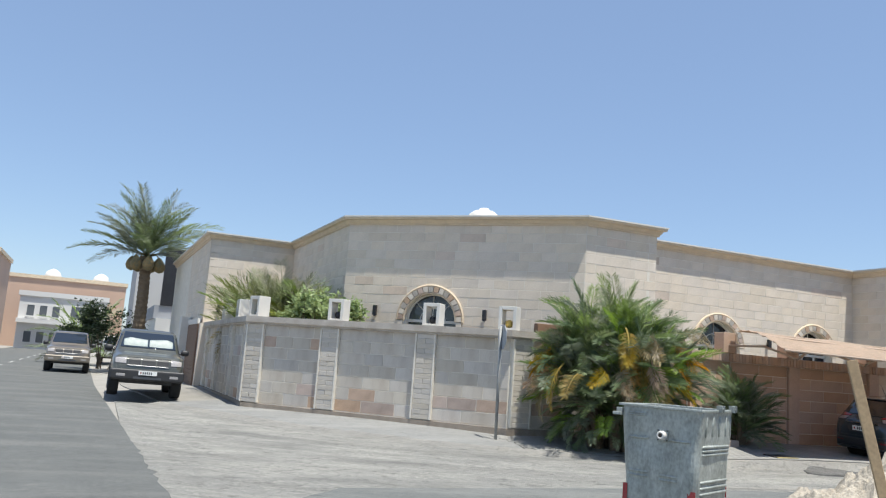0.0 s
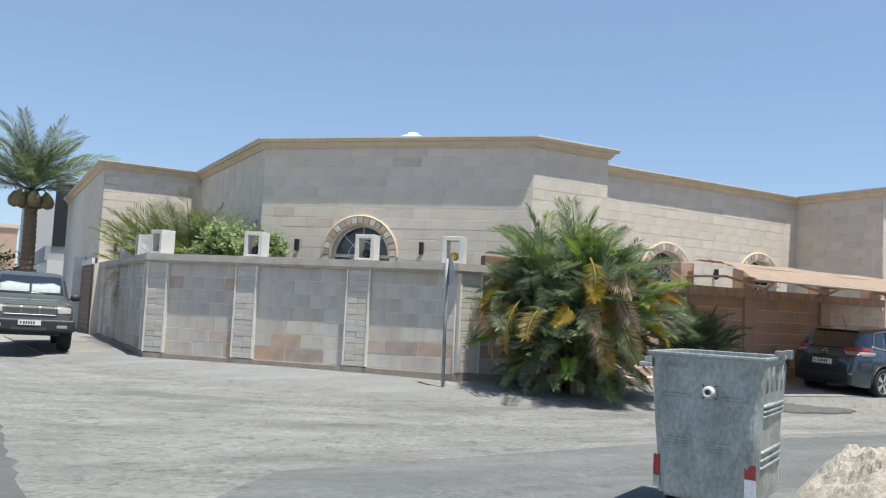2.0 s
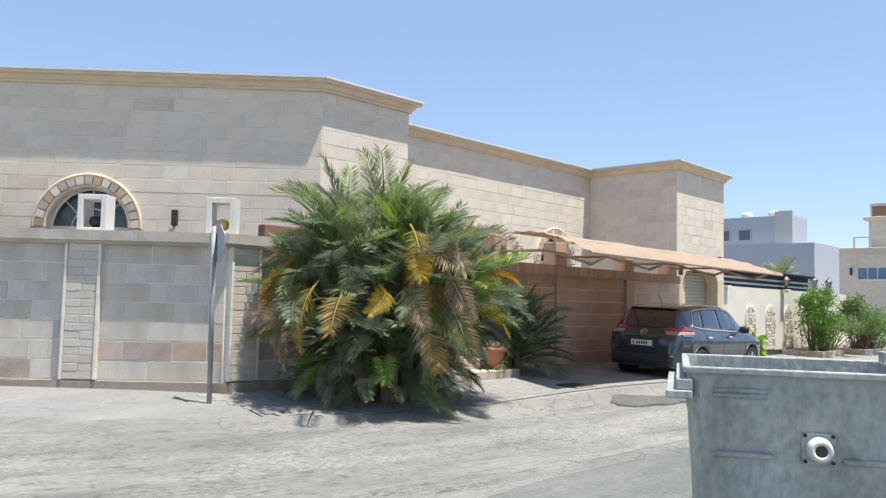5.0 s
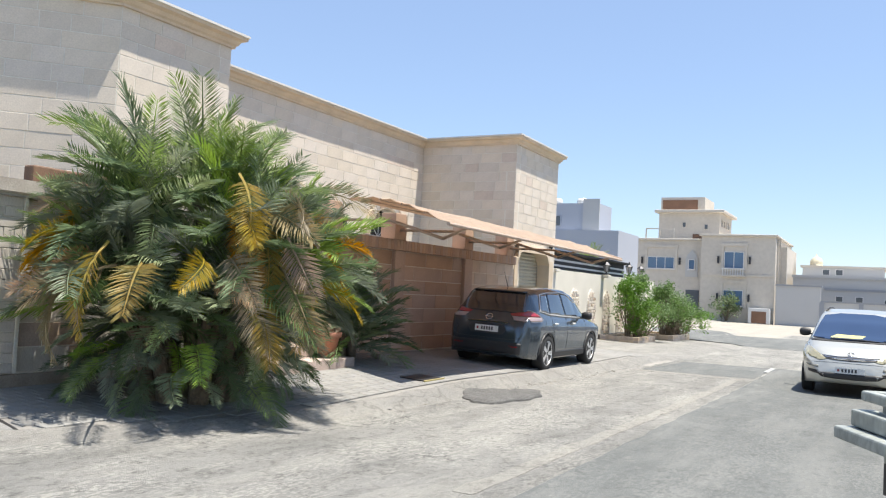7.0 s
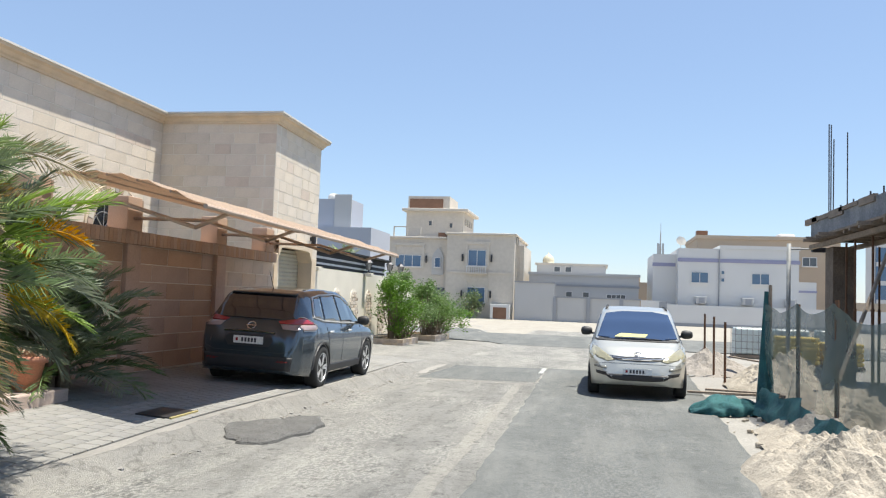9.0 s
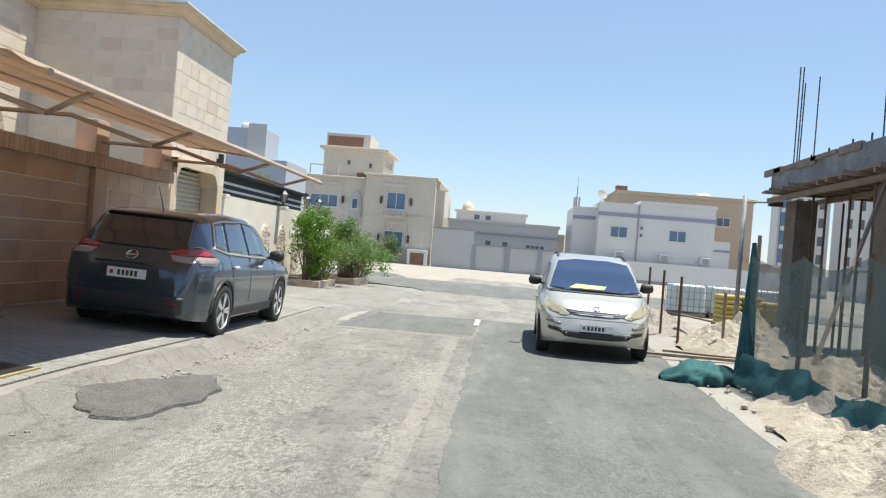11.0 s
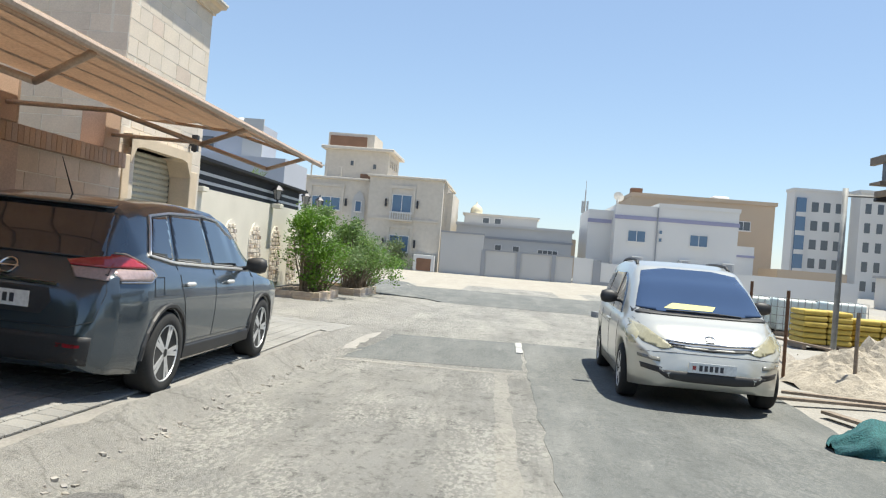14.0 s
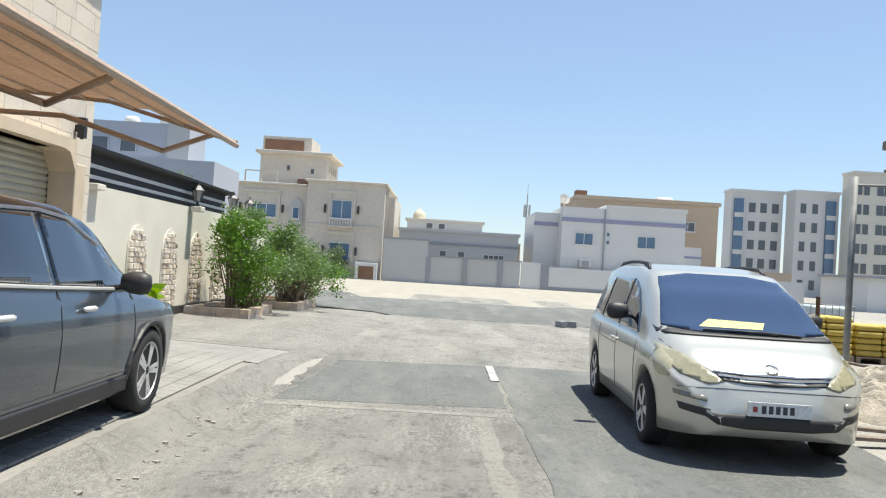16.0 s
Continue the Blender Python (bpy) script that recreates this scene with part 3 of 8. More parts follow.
TYRE = mat("black tyre rubber", (0.025, 0.025, 0.025), 0.9, var=0.2, scale=6, bump=0.1)
RIM = mat("silver alloy", (0.62, 0.62, 0.62), 0.35, 0.35, var=0.1, bump=0.0)
BLACKPLASTIC = mat("black plastic", (0.03, 0.03, 0.032), 0.55, var=0.15, scale=5, fvar=0.1, bump=0.05)
SCREEN = mat("blue-tinted windscreen", (0.033, 0.058, 0.12), 0.06, var=0.05, fvar=0.0, bump=0.0, spec=0.4, coat=0.0)
CARGLASS = mat("tinted car glass", (0.014, 0.02, 0.03), 0.04, var=0.05, fvar=0.0, bump=0.0, spec=0.7, coat=1.0)
DULLCHROME = mat("dull chrome", (0.13, 0.13, 0.135), 0.4, 0.8, var=0.05, bump=0.0)
BRIGHTTRIM = mat("bright trim metal", (0.72, 0.72, 0.72), 0.3, 0.35, var=0.03, bump=0.0)
SMOKED = mat("smoked lamp lens", (0.20, 0.195, 0.165), 0.15, var=0.1, bump=0.0, coat=0.6)
CHROME = mat("chrome", (0.62, 0.62, 0.63), 0.22, 1.0, var=0.03, bump=0.0)
REDLAMP = mat("red lamp lens", (0.32, 0.022, 0.03), 0.12, var=0.1, bump=0.0, coat=1.0)
CLEARLAMP = mat("clear lamp lens", (0.36, 0.34, 0.33), 0.12, var=0.1, bump=0.0, coat=1.0)
YELLOWLAMP = mat("yellowed headlamp lens", (0.35, 0.325, 0.215), 0.2, var=0.1, scale=6, bump=0.0, coat=1.0)
TAILCLEAR = mat("pinkish lamp lens", (0.34, 0.26, 0.255), 0.12, var=0.1, bump=0.0, coat=1.0)
PLATE = mat("white number plate", (0.75, 0.75, 0.73), 0.45, var=0.05, bump=0.0)
PLATEBAR = mat("dark plate bars", (0.06, 0.06, 0.07), 0.5, bump=0.0)
SHADEWHITE = mat("silver sunshade", (0.25, 0.29, 0.28), 0.45, var=0.2, scale=9, bump=0.2)


def paint(name, col, metal=0.5, rough=0.3):
    return mat(name, col, rough, metal, var=0.06, scale=1.5, fine=220, fvar=0.04, bump=0.0, coat=0.7)


def curve(keys):
    """A smooth function through (x, value) pairs."""
    xs, vs = [k[0] for k in keys], [k[1] for k in keys]

    def f(x):
        if x <= xs[0]:
            return vs[0]
        if x >= xs[-1]:
            return vs[-1]
        i = next(k for k in range(len(xs) - 1) if xs[k] <= x <= xs[k + 1])
        t = (x - xs[i]) / (xs[i + 1] - xs[i])
        return vs[i] + (vs[i + 1] - vs[i]) * (0.65 * t + 0.35 * t * t * (3 - 2 * t))
    return f


class Shell:
    """A car body drawn from lines along its length (x forward, y to its left); wheels: (x, radius of the arch)."""

    def __init__(self, x0, x1, roof, belt, width, top, wheels, sill=0.24, bulge=0.05):
        roof, belt, width, top = (curve(c) for c in (roof, belt, width, top))
        xs = set(np.round(np.linspace(x0, x1, 95), 3)) | {x0, x1}
        for e, s in ((x0, 1), (x1, -1)):
            xs |= {round(e + s * d, 3) for d in (0.01, 0.025, 0.045, 0.07)}
        for wx, r in wheels:
            xs |= {round(wx + r * c, 3) for c in (-1, -0.98, -0.93, -0.85, 0.85, 0.93, 0.98, 1)}
        self.bm, rings = B(), []
        for x in sorted(xs):
            zr, w, wt = roof(x), width(x), top(x)
            zs = min(belt(x), zr - 0.05)
            zb, lift = sill, 0
            end = min(x - x0, x1 - x)
            zb += 0.10 * max(0, 1 - end / 0.12) ** 2 + 0.05 * max(0, 1 - end / 0.5)
            for wx, r in wheels:
                if abs(x - wx) < r:
                    lift = math.sqrt(r * r - (x - wx) ** 2) + 0.34
            zb = max(zb, min(lift, zs - 0.12))
            half = [(0, zb), (w * 0.80, zb), (w * 0.965, zb)]
            zlow = max(0.42, zb + 0.015)
            lower = [(w * 0.985, zlow), (w, max(0.62, zlow + 0.01)), (w * 1.0, max(0.8, zlow + 0.02))]
            half += [(a, min(b, zs - 0.03 + 0.002 * i)) for i, (a, b) in enumerate(lower)]
            sh = w - bulge
            wt = min(wt, sh)
            half += [(sh + 0.02, zs - 0.015), (sh, zs)]
            ze = zr - min(0.07, (zr - zs) * 0.5)
            for t in (0.25, 0.5, 0.75, 1.0):
                half.append((sh + (wt - sh) * t + 0.03 * t * (1 - t) * min(1, (zr - zs) * 2), zs + (ze - zs) * t))
            half += [(wt - 0.05, ze + (zr - ze) * 0.55), (wt * 0.78, ze + (zr - ze) * 0.85), (wt * 0.4, ze + (zr - ze) * 0.97), (0, zr)]
            ring = [self.bm.verts.new((x, y, z)) for y, z in half]
            ring += [self.bm.verts.new((x, -y, z)) for y, z in half[-2:0:-1]]
            rings.append(ring)
        for a, b in zip(rings, rings[1:]):
            k = len(a)
            for j in range(k):
                self.bm.faces.new((a[j], a[(j + 1) % k], b[(j + 1) % k], b[j]))
        self.bm.faces.new(rings[0]), self.bm.faces.new(rings[-1][::-1])
        bmesh.ops.recalc_face_normals(self.bm, faces=self.bm.faces[:])
        self.tree = BVHTree.FromBMesh(self.bm)

    def spot(self, view, a, b, lift=0.0):
        """The place on the shell under (a, b) seen from a side: 'left'/'right' (x, z), 'front'/'rear' (y, z), 'top' (x, y)."""
        o, d = {"left": ((a, 5, b), (0, -1, 0)), "right": ((a, -5, b), (0, 1, 0)), "front": ((9, a, b), (-1, 0, 0)),
                "rear": ((-9, a, b), (1, 0, 0)), "top": ((a, b, 5), (0, 0, -1))}[view]
        p, n, _, _ = self.tree.ray_cast(Vector(o), Vector(d))
        if p is None:
            p, n, _, _ = self.tree.find_nearest(Vector(o) + Vector(d) * (5 if view in ("left", "right") else 7))
        return p - Vector(d) * lift

    def patch(self, view, outline, lift=0.012, grid=0.04):
        """A panel that follows the shell inside an outline, with a turned-in rim."""
        pts = []
        for p, q in zip(outline, outline[1:] + outline[:1]):
            n = max(1, int(math.dist(p, q) / grid))
            pts += [(p[0] + (q[0] - p[0]) * i / n, p[1] + (q[1] - p[1]) * i / n) for i in range(n)]
        k = len(pts)
        lo, hi = [min(p[i] for p in pts) for i in (0, 1)], [max(p[i] for p in pts) for i in (0, 1)]
        inner = [(a, b) for a in np.arange(lo[0] + grid / 2, hi[0], grid) for b in np.arange(lo[1] + grid / 2, hi[1], grid)]
        vs, _, fs, _, _, _ = delaunay_2d_cdt([Vector(p) for p in pts + inner], [], [list(range(k))], 1, 1e-5)
        bm = B()
        out = [bm.verts.new(self.spot(view, *v, lift)) for v in vs]
        for f in fs:
            bm.faces.new([out[i] for i in f])
        loose = [v for v in bm.verts if not v.link_faces]
        place = {v: vs[i] for i, v in enumerate(out)}
        bmesh.ops.delete(bm, geom=loose, context="VERTS")
        edge = [e for e in bm.edges if e.is_boundary]
        back = {}
        for e in edge:
            for v in e.verts:
                if v not in back:
                    back[v] = None
        for v in list(back):
            back[v] = bm.verts.new(self.spot(view, *place[v], -0.01))
        for e in edge:
            a, b = e.verts
            bm.faces.new((a, b, back[b], back[a]))
        return bm

    def line(self, view, pts, r=0.004, lift=0.0):
        bm = B()
        out = []
        for p, q in zip(pts, pts[1:]):
            n = max(1, int(math.dist(p, q) / 0.06))
            out += [self.spot(view, p[0] + (q[0] - p[0]) * i / n, p[1] + (q[1] - p[1]) * i / n, lift) for i in range(n)]
        out.append(self.spot(view, *pts[-1], lift))
        tube(bm, out, r, 5)
        return bm


def wheel(car, x, y, r, w, spokes=5, tread=0.25):
    """A wheel at the car's side, with tyre, rim and spokes."""
    s = 1 if y > 0 else -1
    m = Matrix.Translation((x, y, r)) @ Matrix.Rotation(radians(-90 * s), 4, "X")
    bm = B()
    lathe(bm, [(r * 0.66, -w / 2), (r * 0.93, -w / 2), (r * 0.985, -w * 0.4), (r, -w * 0.25), (r, w * 0.25), (r * 0.985, w * 0.4), (r * 0.93, w / 2), (r * 0.70, w / 2), (r * 0.66, w * 0.45)], 32)
    tyre = part("wheel", bm, TYRE, car, "black tyre on an alloy rim", smooth=True, m=m)
    bm = B()
    lathe(bm, [(r * 0.68, w * 0.30), (r * 0.70, w * 0.48), (r * 0.66, w * 0.49), (r * 0.63, w * 0.38), (r * 0.62, w * 0.2)], 32)
    lathe(bm, [(0.0, w * 0.30), (r * 0.17, w * 0.30), (r * 0.15, w * 0.40), (0.0, w * 0.41)], 16)
    for k in range(spokes):
        for d in (-0.13, 0.13):
            q = Matrix.Rotation(math.tau * k / spokes + d, 4, "Z")
            box(bm, r * 0.1, -r * 0.055, w * 0.33, r * 0.66, r * 0.055, w * 0.46, q)
    part("rim", bm, RIM, tyre, "silver spoked alloy rim")
    bm = B()
    lathe(bm, [(0.0, w * 0.1), (r * 0.6, w * 0.1), (r * 0.6, w * 0.14), (0.0, w * 0.14)], 20)
    part("brake_disc", bm, BLACKPLASTIC, tyre)


def plate(car, x, z, s, y=0.0, w=0.48, h=0.12, tilt=0):
    """A number plate with plain bars, facing s along x."""
    m = Matrix.Translation((x, y, z)) @ Matrix.Rotation(radians(tilt), 4, "Y")
    bm = B()
    box(bm, -0.008, -w / 2, -h / 2, 0.008, w / 2, h / 2)
    p = part("number_plate", bm, PLATE, car, "white plate with dark bars", m=m)
    bm = B()
    for k in range(5):
        y0 = -w * 0.28 + k * w * 0.11
        box(bm, 0.009 * s - 0.001, y0, -h * 0.28, 0.009 * s + 0.001, y0 + w * 0.07, h * 0.28)
    part("plate_bars", bm, PLATEBAR, p)
    bm = B()
    e = w * 0.42 * (1 if s < 0 else -1)
    box(bm, 0.009 * s - 0.001, min(e, e * 0.82), -h * 0.2, 0.009 * s + 0.001, max(e, e * 0.82), h * 0.2)
    part("plate_mark", bm, REDLAMP, p)


def mirrors(car, x, y, z, material, s=1):
    for side in (1, -1):
        bm = B()
        lathe(bm, [(0.0, -0.11), (0.06, -0.10), (0.085, -0.04), (0.09, 0.04), (0.07, 0.09), (0.0, 0.11)], 12, Matrix.Translation((x, side * (y + 0.1), z)) @ Matrix.Rotation(radians(90), 4, "X") @ Matrix.Diagonal((0.75, 1.0, 1.05, 1)))
        tube(bm, [(x, side * (y - 0.06), z - 0.05), (x, side * (y + 0.05), z - 0.03)], 0.025, 6)
        part("door_mirror", bm, material, car, smooth=True)


def handles(car, shell, xs, z, material):
    for side in ("left", "right"):
        for x in xs:
            p, q = shell.spot(side, x - 0.09, z, 0.025), shell.spot(side, x + 0.09, z, 0.025)
            bm = B()
            tube(bm, [p + (q - p) * t for t in (0, 0.15, 0.5, 0.85, 1)], [0.012, 0.02, 0.02, 0.02, 0.012], 8)
            part("door_handle", bm, material, car, "bright door handle", smooth=True)


def both(car, shell, name, outline, material, label="", lift=0.012):
    for side in ("left", "right"):
        part(name, shell.patch(side, outline, lift), material, car, label, smooth=True)


def seams(car, shell, lines, views=("left", "right")):
    for v in views:
        for ln in lines:
            part("panel_gap", shell.line(v, ln), BLACKPLASTIC, car)


def crossover(m):
    """Grey-blue crossover, seen mostly from its tail."""
    col = paint("grey-blue metallic paint", (0.072, 0.092, 0.112), 0.55, 0.2)
    car = thing("crossover_car", m, "grey-blue metallic crossover car parked on the paved apron", "car")
    s = Shell(-2.32, 2.32,
              [(-2.32, 0.62), (-2.30, 0.86), (-2.24, 1.0), (-2.16, 1.10), (-1.98, 1.38), (-1.80, 1.585), (-1.5, 1.64), (-0.6, 1.685), (0.2, 1.67), (0.55, 1.60), (1.15, 1.24), (1.38, 1.10), (1.9, 1.02), (2.15, 0.93), (2.27, 0.78), (2.32, 0.6)],
              [(-2.32, 0.56), (-2.2, 1.02), (-1.7, 1.10), (0, 1.02), (1.3, 0.98), (2.0, 0.90), (2.32, 0.55)],
              [(-2.32, 0.66), (-2.27, 0.74), (-2.15, 0.83), (-1.8, 0.90), (1.6, 0.91), (2.0, 0.87), (2.2, 0.78), (2.32, 0.62)],
              [(-2.32, 0.6), (-2.1, 0.68), (-1.8, 0.62), (-0.5, 0.63), (0.4, 0.62), (1.2, 0.72), (2.32, 0.6)],
              [(-1.36, 0.40), (1.345, 0.40)])
    part("body", s.bm, col, car, smooth=True)
    part("rear_window", s.patch("rear", [(-0.66, 1.14), (0.66, 1.14), (0.58, 1.50), (0.50, 1.555), (-0.50, 1.555), (-0.58, 1.50)]), CARGLASS, car, "dark tinted rear window", smooth=True)
    part("spoiler", s.patch("rear", [(-0.56, 1.55), (0.56, 1.55), (0.52, 1.60), (-0.52, 1.60)], 0.05), col, car, smooth=True)
    part("windscreen", s.patch("front", [(-0.66, 1.18), (0.66, 1.18), (0.55, 1.58), (-0.55, 1.58)]), CARGLASS, car, smooth=True)
    both(car, s, "side_window", [(-0.22, 1.12), (0.92, 1.08), (0.55, 1.40), (0.18, 1.545), (-0.20, 1.575)], CARGLASS, "dark glass")
    both(car, s, "side_window", [(-1.14, 1.16), (-0.30, 1.12), (-0.28, 1.575), (-0.98, 1.555)], CARGLASS, "dark glass")
    both(car, s, "side_window", [(-1.62, 1.22), (-1.22, 1.165), (-1.06, 1.55), (-1.36, 1.51)], CARGLASS, "dark glass")
    for v in ("left", "right"):
        part("window_trim", s.line(v, [(1.0, 1.06), (-0.25, 1.10), (-1.2, 1.14), (-1.66, 1.20), (-1.40, 1.53), (-1.0, 1.575), (-0.2, 1.60), (0.2, 1.57), (0.6, 1.40)], 0.013, 0.010), BRIGHTTRIM, car, "bright window surround")
    both(car, s, "lower_cladding", [(-0.94, 0.26), (0.93, 0.26), (0.93, 0.38), (-0.94, 0.38)], BLACKPLASTIC)
    for x in (-1.36, 1.345):
        for v in ("left", "right"):
            part("arch_trim", s.line(v, [(x + 0.43 * math.cos(a), 0.345 + 0.43 * math.sin(a)) for a in (math.pi * k / 12 for k in range(13))], 0.022, 0.0), BLACKPLASTIC, car)
    both(car, s, "tail_light", [(-2.12, 1.09), (-1.76, 1.09), (-1.80, 1.12), (-1.95, 1.19), (-2.10, 1.19)], REDLAMP, "red and clear tail light", 0.016)
    both(car, s, "tail_light_lens", [(-2.12, 0.995), (-1.74, 0.995), (-1.66, 1.035), (-1.75, 1.082), (-2.12, 1.082)], TAILCLEAR, "", 0.016)
    for v in ("left", "right"):
        part("lamp_rim", s.line(v, [(-2.12, 0.985), (-1.74, 0.985), (-1.65, 1.035), (-1.78, 1.125), (-1.95, 1.20), (-2.10, 1.20)], 0.006, 0.01), CHROME, car, "chrome lamp rim")
    for e in (1, -1):
        part("tail_light", s.patch("rear", [(e * 0.40, 1.125), (e * 0.45, 1.085), (e * 0.73, 1.085), (e * 0.72, 1.18)], 0.014), REDLAMP, car, "red and clear tail light", smooth=True)
        part("tail_light_lens", s.patch("rear", [(e * 0.455, 1.078), (e * 0.52, 1.0), (e * 0.76, 0.99), (e * 0.745, 1.078)], 0.014), TAILCLEAR, car, smooth=True)
        part("reflector", s.patch("rear", [(e * 0.48, 0.47), (e * 0.66, 0.47), (e * 0.66, 0.50), (e * 0.48, 0.50)], 0.008), REDLAMP, car)
    part("rear_bumper_trim", s.patch("rear", [(-0.7, 0.34), (0.7, 0.34), (0.72, 0.56), (-0.72, 0.56)], 0.008), BLACKPLASTIC, car, "black lower bumper", smooth=True)
    part("plate_recess", s.patch("rear", [(-0.40, 0.80), (-0.33, 0.70), (0.33, 0.70), (0.40, 0.80), (0.36, 0.90), (-0.36, 0.90)], 0.004), BLACKPLASTIC, car)
    part("tailgate_trim", s.line("rear", [(-0.42, 0.93), (0, 0.94), (0.42, 0.93)], 0.016, 0.012), CHROME, car, "chrome tailgate strip")
    q = s.spot("rear", 0, 0.8)
    plate(car, q.x - 0.02, 0.80, -1)
    bm = B()
    tube(bm, [s.spot("rear", 0.065 * math.cos(a), 1.03 + 0.055 * math.sin(a), 0.012) for a in (math.tau * k / 16 for k in range(17))], 0.009, 6)
    tube(bm, [s.spot("rear", -0.085, 1.03, 0.012), s.spot("rear", 0.085, 1.03, 0.012)], 0.010, 6)
    part("badge", bm, CHROME, car, "chrome ring badge")
    seams(car, s, [[(-0.26, 0.42), (-0.25, 1.08)], [(0.98, 0.5), (0.96, 1.04)], [(-1.02, 0.75), (-1.18, 1.14)], [(-1.02, 0.75), (-0.93, 0.42)], [(0.98, 0.42), (-0.95, 0.42)]])
    seams(car, s, [[(-1.66, 0.86), (-1.66, 1.02), (-1.48, 1.02), (-1.48, 0.86), (-1.66, 0.86)]], ("right",))
    seams(car, s, [[(-0.72, 1.1), (-0.76, 0.9), (-0.72, 0.68), (-0.55, 0.62), (0.55, 0.62), (0.72, 0.68), (0.76, 0.9), (0.72, 1.1)]], ("rear",))
    handles(car, s, (-0.95, 0.12), 0.95, BRIGHTTRIM)
    mirrors(car, 0.66, 0.90, 1.13, BLACKPLASTIC)
    bm = B()
    p = s.spot("top", -1.45, 0)
    tube(bm, [p, p + Vector((-0.22, 0, 0.30))], [0.008, 0.003], 5)
    part("aerial", bm, BLACKPLASTIC, car)
    for x in (-1.36, 1.345):
        for y in (0.80, -0.80):
            wheel(car, x, y, 0.36, 0.23, 5)
    bm = B()
    box(bm, -2.1, -0.7, 0.26, 2.1, 0.7, 0.44)
    part("underbody", bm, BLACKPLASTIC, car)
    return car


def minivan(m):
    """Champagne-silver one-box minivan, seen from its nose."""
    col = paint("champagne silver paint", (0.53, 0.525, 0.475), 0.45, 0.30)
    car = thing("minivan", m, "champagne silver minivan with yellowed headlamps parked by the road edge", "car")
    s = Shell(-2.40, 2.38,
              [(-2.40, 0.6), (-2.38, 0.95), (-2.28, 1.25), (-2.12, 1.55), (-1.9, 1.665), (-1.2, 1.72), (-0.2, 1.715), (0.35, 1.65), (0.8, 1.475), (1.45, 1.14), (1.58, 1.075), (1.9, 0.965), (2.15, 0.84), (2.28, 0.73), (2.35, 0.60), (2.38, 0.5)],
              [(-2.40, 0.55), (-2.2, 1.0), (-1, 1.0), (0.6, 0.98), (1.4, 0.95), (1.9, 0.82), (2.2, 0.68), (2.38, 0.45)],
              [(-2.40, 0.70), (-2.3, 0.80), (-2.1, 0.87), (-1.5, 0.895), (1.3, 0.895), (1.75, 0.86), (2.05, 0.78), (2.25, 0.66), (2.34, 0.54), (2.38, 0.46)],
              [(-2.40, 0.6), (-2.1, 0.66), (-1.5, 0.67), (0.3, 0.665), (0.9, 0.70), (1.5, 0.76), (2.0, 0.68), (2.38, 0.4)],
              [(-1.46, 0.37), (1.44, 0.37)], sill=0.22, bulge=0.04)
    part("body", s.bm, col, car, smooth=True)
    part("windscreen", s.patch("front", [(-0.735, 1.11), (-0.40, 1.08), (0, 1.075), (0.40, 1.08), (0.735, 1.11), (0.665, 1.36), (0.595, 1.57), (0.3, 1.62), (-0.3, 1.62), (-0.595, 1.57), (-0.665, 1.36)], 0.016, 0.035), SCREEN, car, "windscreen with papers on the dash", smooth=True)
    part("paper", s.patch("front", [(-0.42, 1.125), (0.14, 1.125), (0.20, 1.18), (-0.30, 1.19)], 0.022), mat("yellow paper", (0.62, 0.58, 0.22), 0.7, var=0.2, bump=0.0), car, "yellow paper on the dash")
    for e in (-1, 1):
        bm = B()
        a, b = s.spot("front", e * 0.1 + 0.35, 1.085, 0.04), s.spot("front", e * 0.1 - 0.3, 1.10, 0.04)
        tube(bm, [a, a.lerp(b, 0.5) + Vector((0.015, 0, 0.01)), b], 0.012, 5)
        part("wiper", bm, BLACKPLASTIC, car, "black wiper")
    part("cowl", s.patch("front", [(-0.78, 1.045), (0.78, 1.045), (0.78, 1.10), (0.4, 1.075), (-0.4, 1.075), (-0.78, 1.10)], 0.010), BLACKPLASTIC, car, smooth=True)
    both(car, s, "side_window", [(0.02, 1.02), (0.98, 1.0), (0.70, 1.22), (0.36, 1.42), (0.06, 1.52)], CARGLASS, "dark glass")
    both(car, s, "side_window", [(-1.12, 1.04), (-0.06, 1.02), (-0.02, 1.53), (-1.05, 1.54)], CARGLASS, "dark glass")
    both(car, s, "side_window", [(-2.0, 1.08), (-1.2, 1.04), (-1.13, 1.535), (-1.80, 1.46)], CARGLASS, "dark glass")
    for e in (-1, 1):
        part("headlamp", s.patch("front", [(e * 0.40, 0.715), (e * 0.52, 0.685), (e * 0.72, 0.745), (e * 0.81, 0.84), (e * 0.825, 0.965), (e * 0.68, 0.91)], 0.008, 0.04), YELLOWLAMP, car, "yellowed almond headlamp", smooth=True)
        part("headlamp_side", s.patch("right" if e < 0 else "left", [(1.62, 0.945), (1.95, 0.83), (2.04, 0.71), (1.86, 0.70), (1.66, 0.81)], 0.008, 0.04), YELLOWLAMP, car, "yellowed headlamp corner", smooth=True)
        part("fog_lamp", s.patch("front", [(e * 0.52, 0.42), (e * 0.72, 0.45), (e * 0.74, 0.51), (e * 0.52, 0.49)], 0.006, 0.04), BLACKPLASTIC, car, smooth=True)
        part("indicator", s.patch("front", [(e * 0.54, 0.545), (e * 0.76, 0.57), (e * 0.77, 0.61), (e * 0.54, 0.59)], 0.008, 0.04), SMOKED, car, "smoked indicator lens", smooth=True)
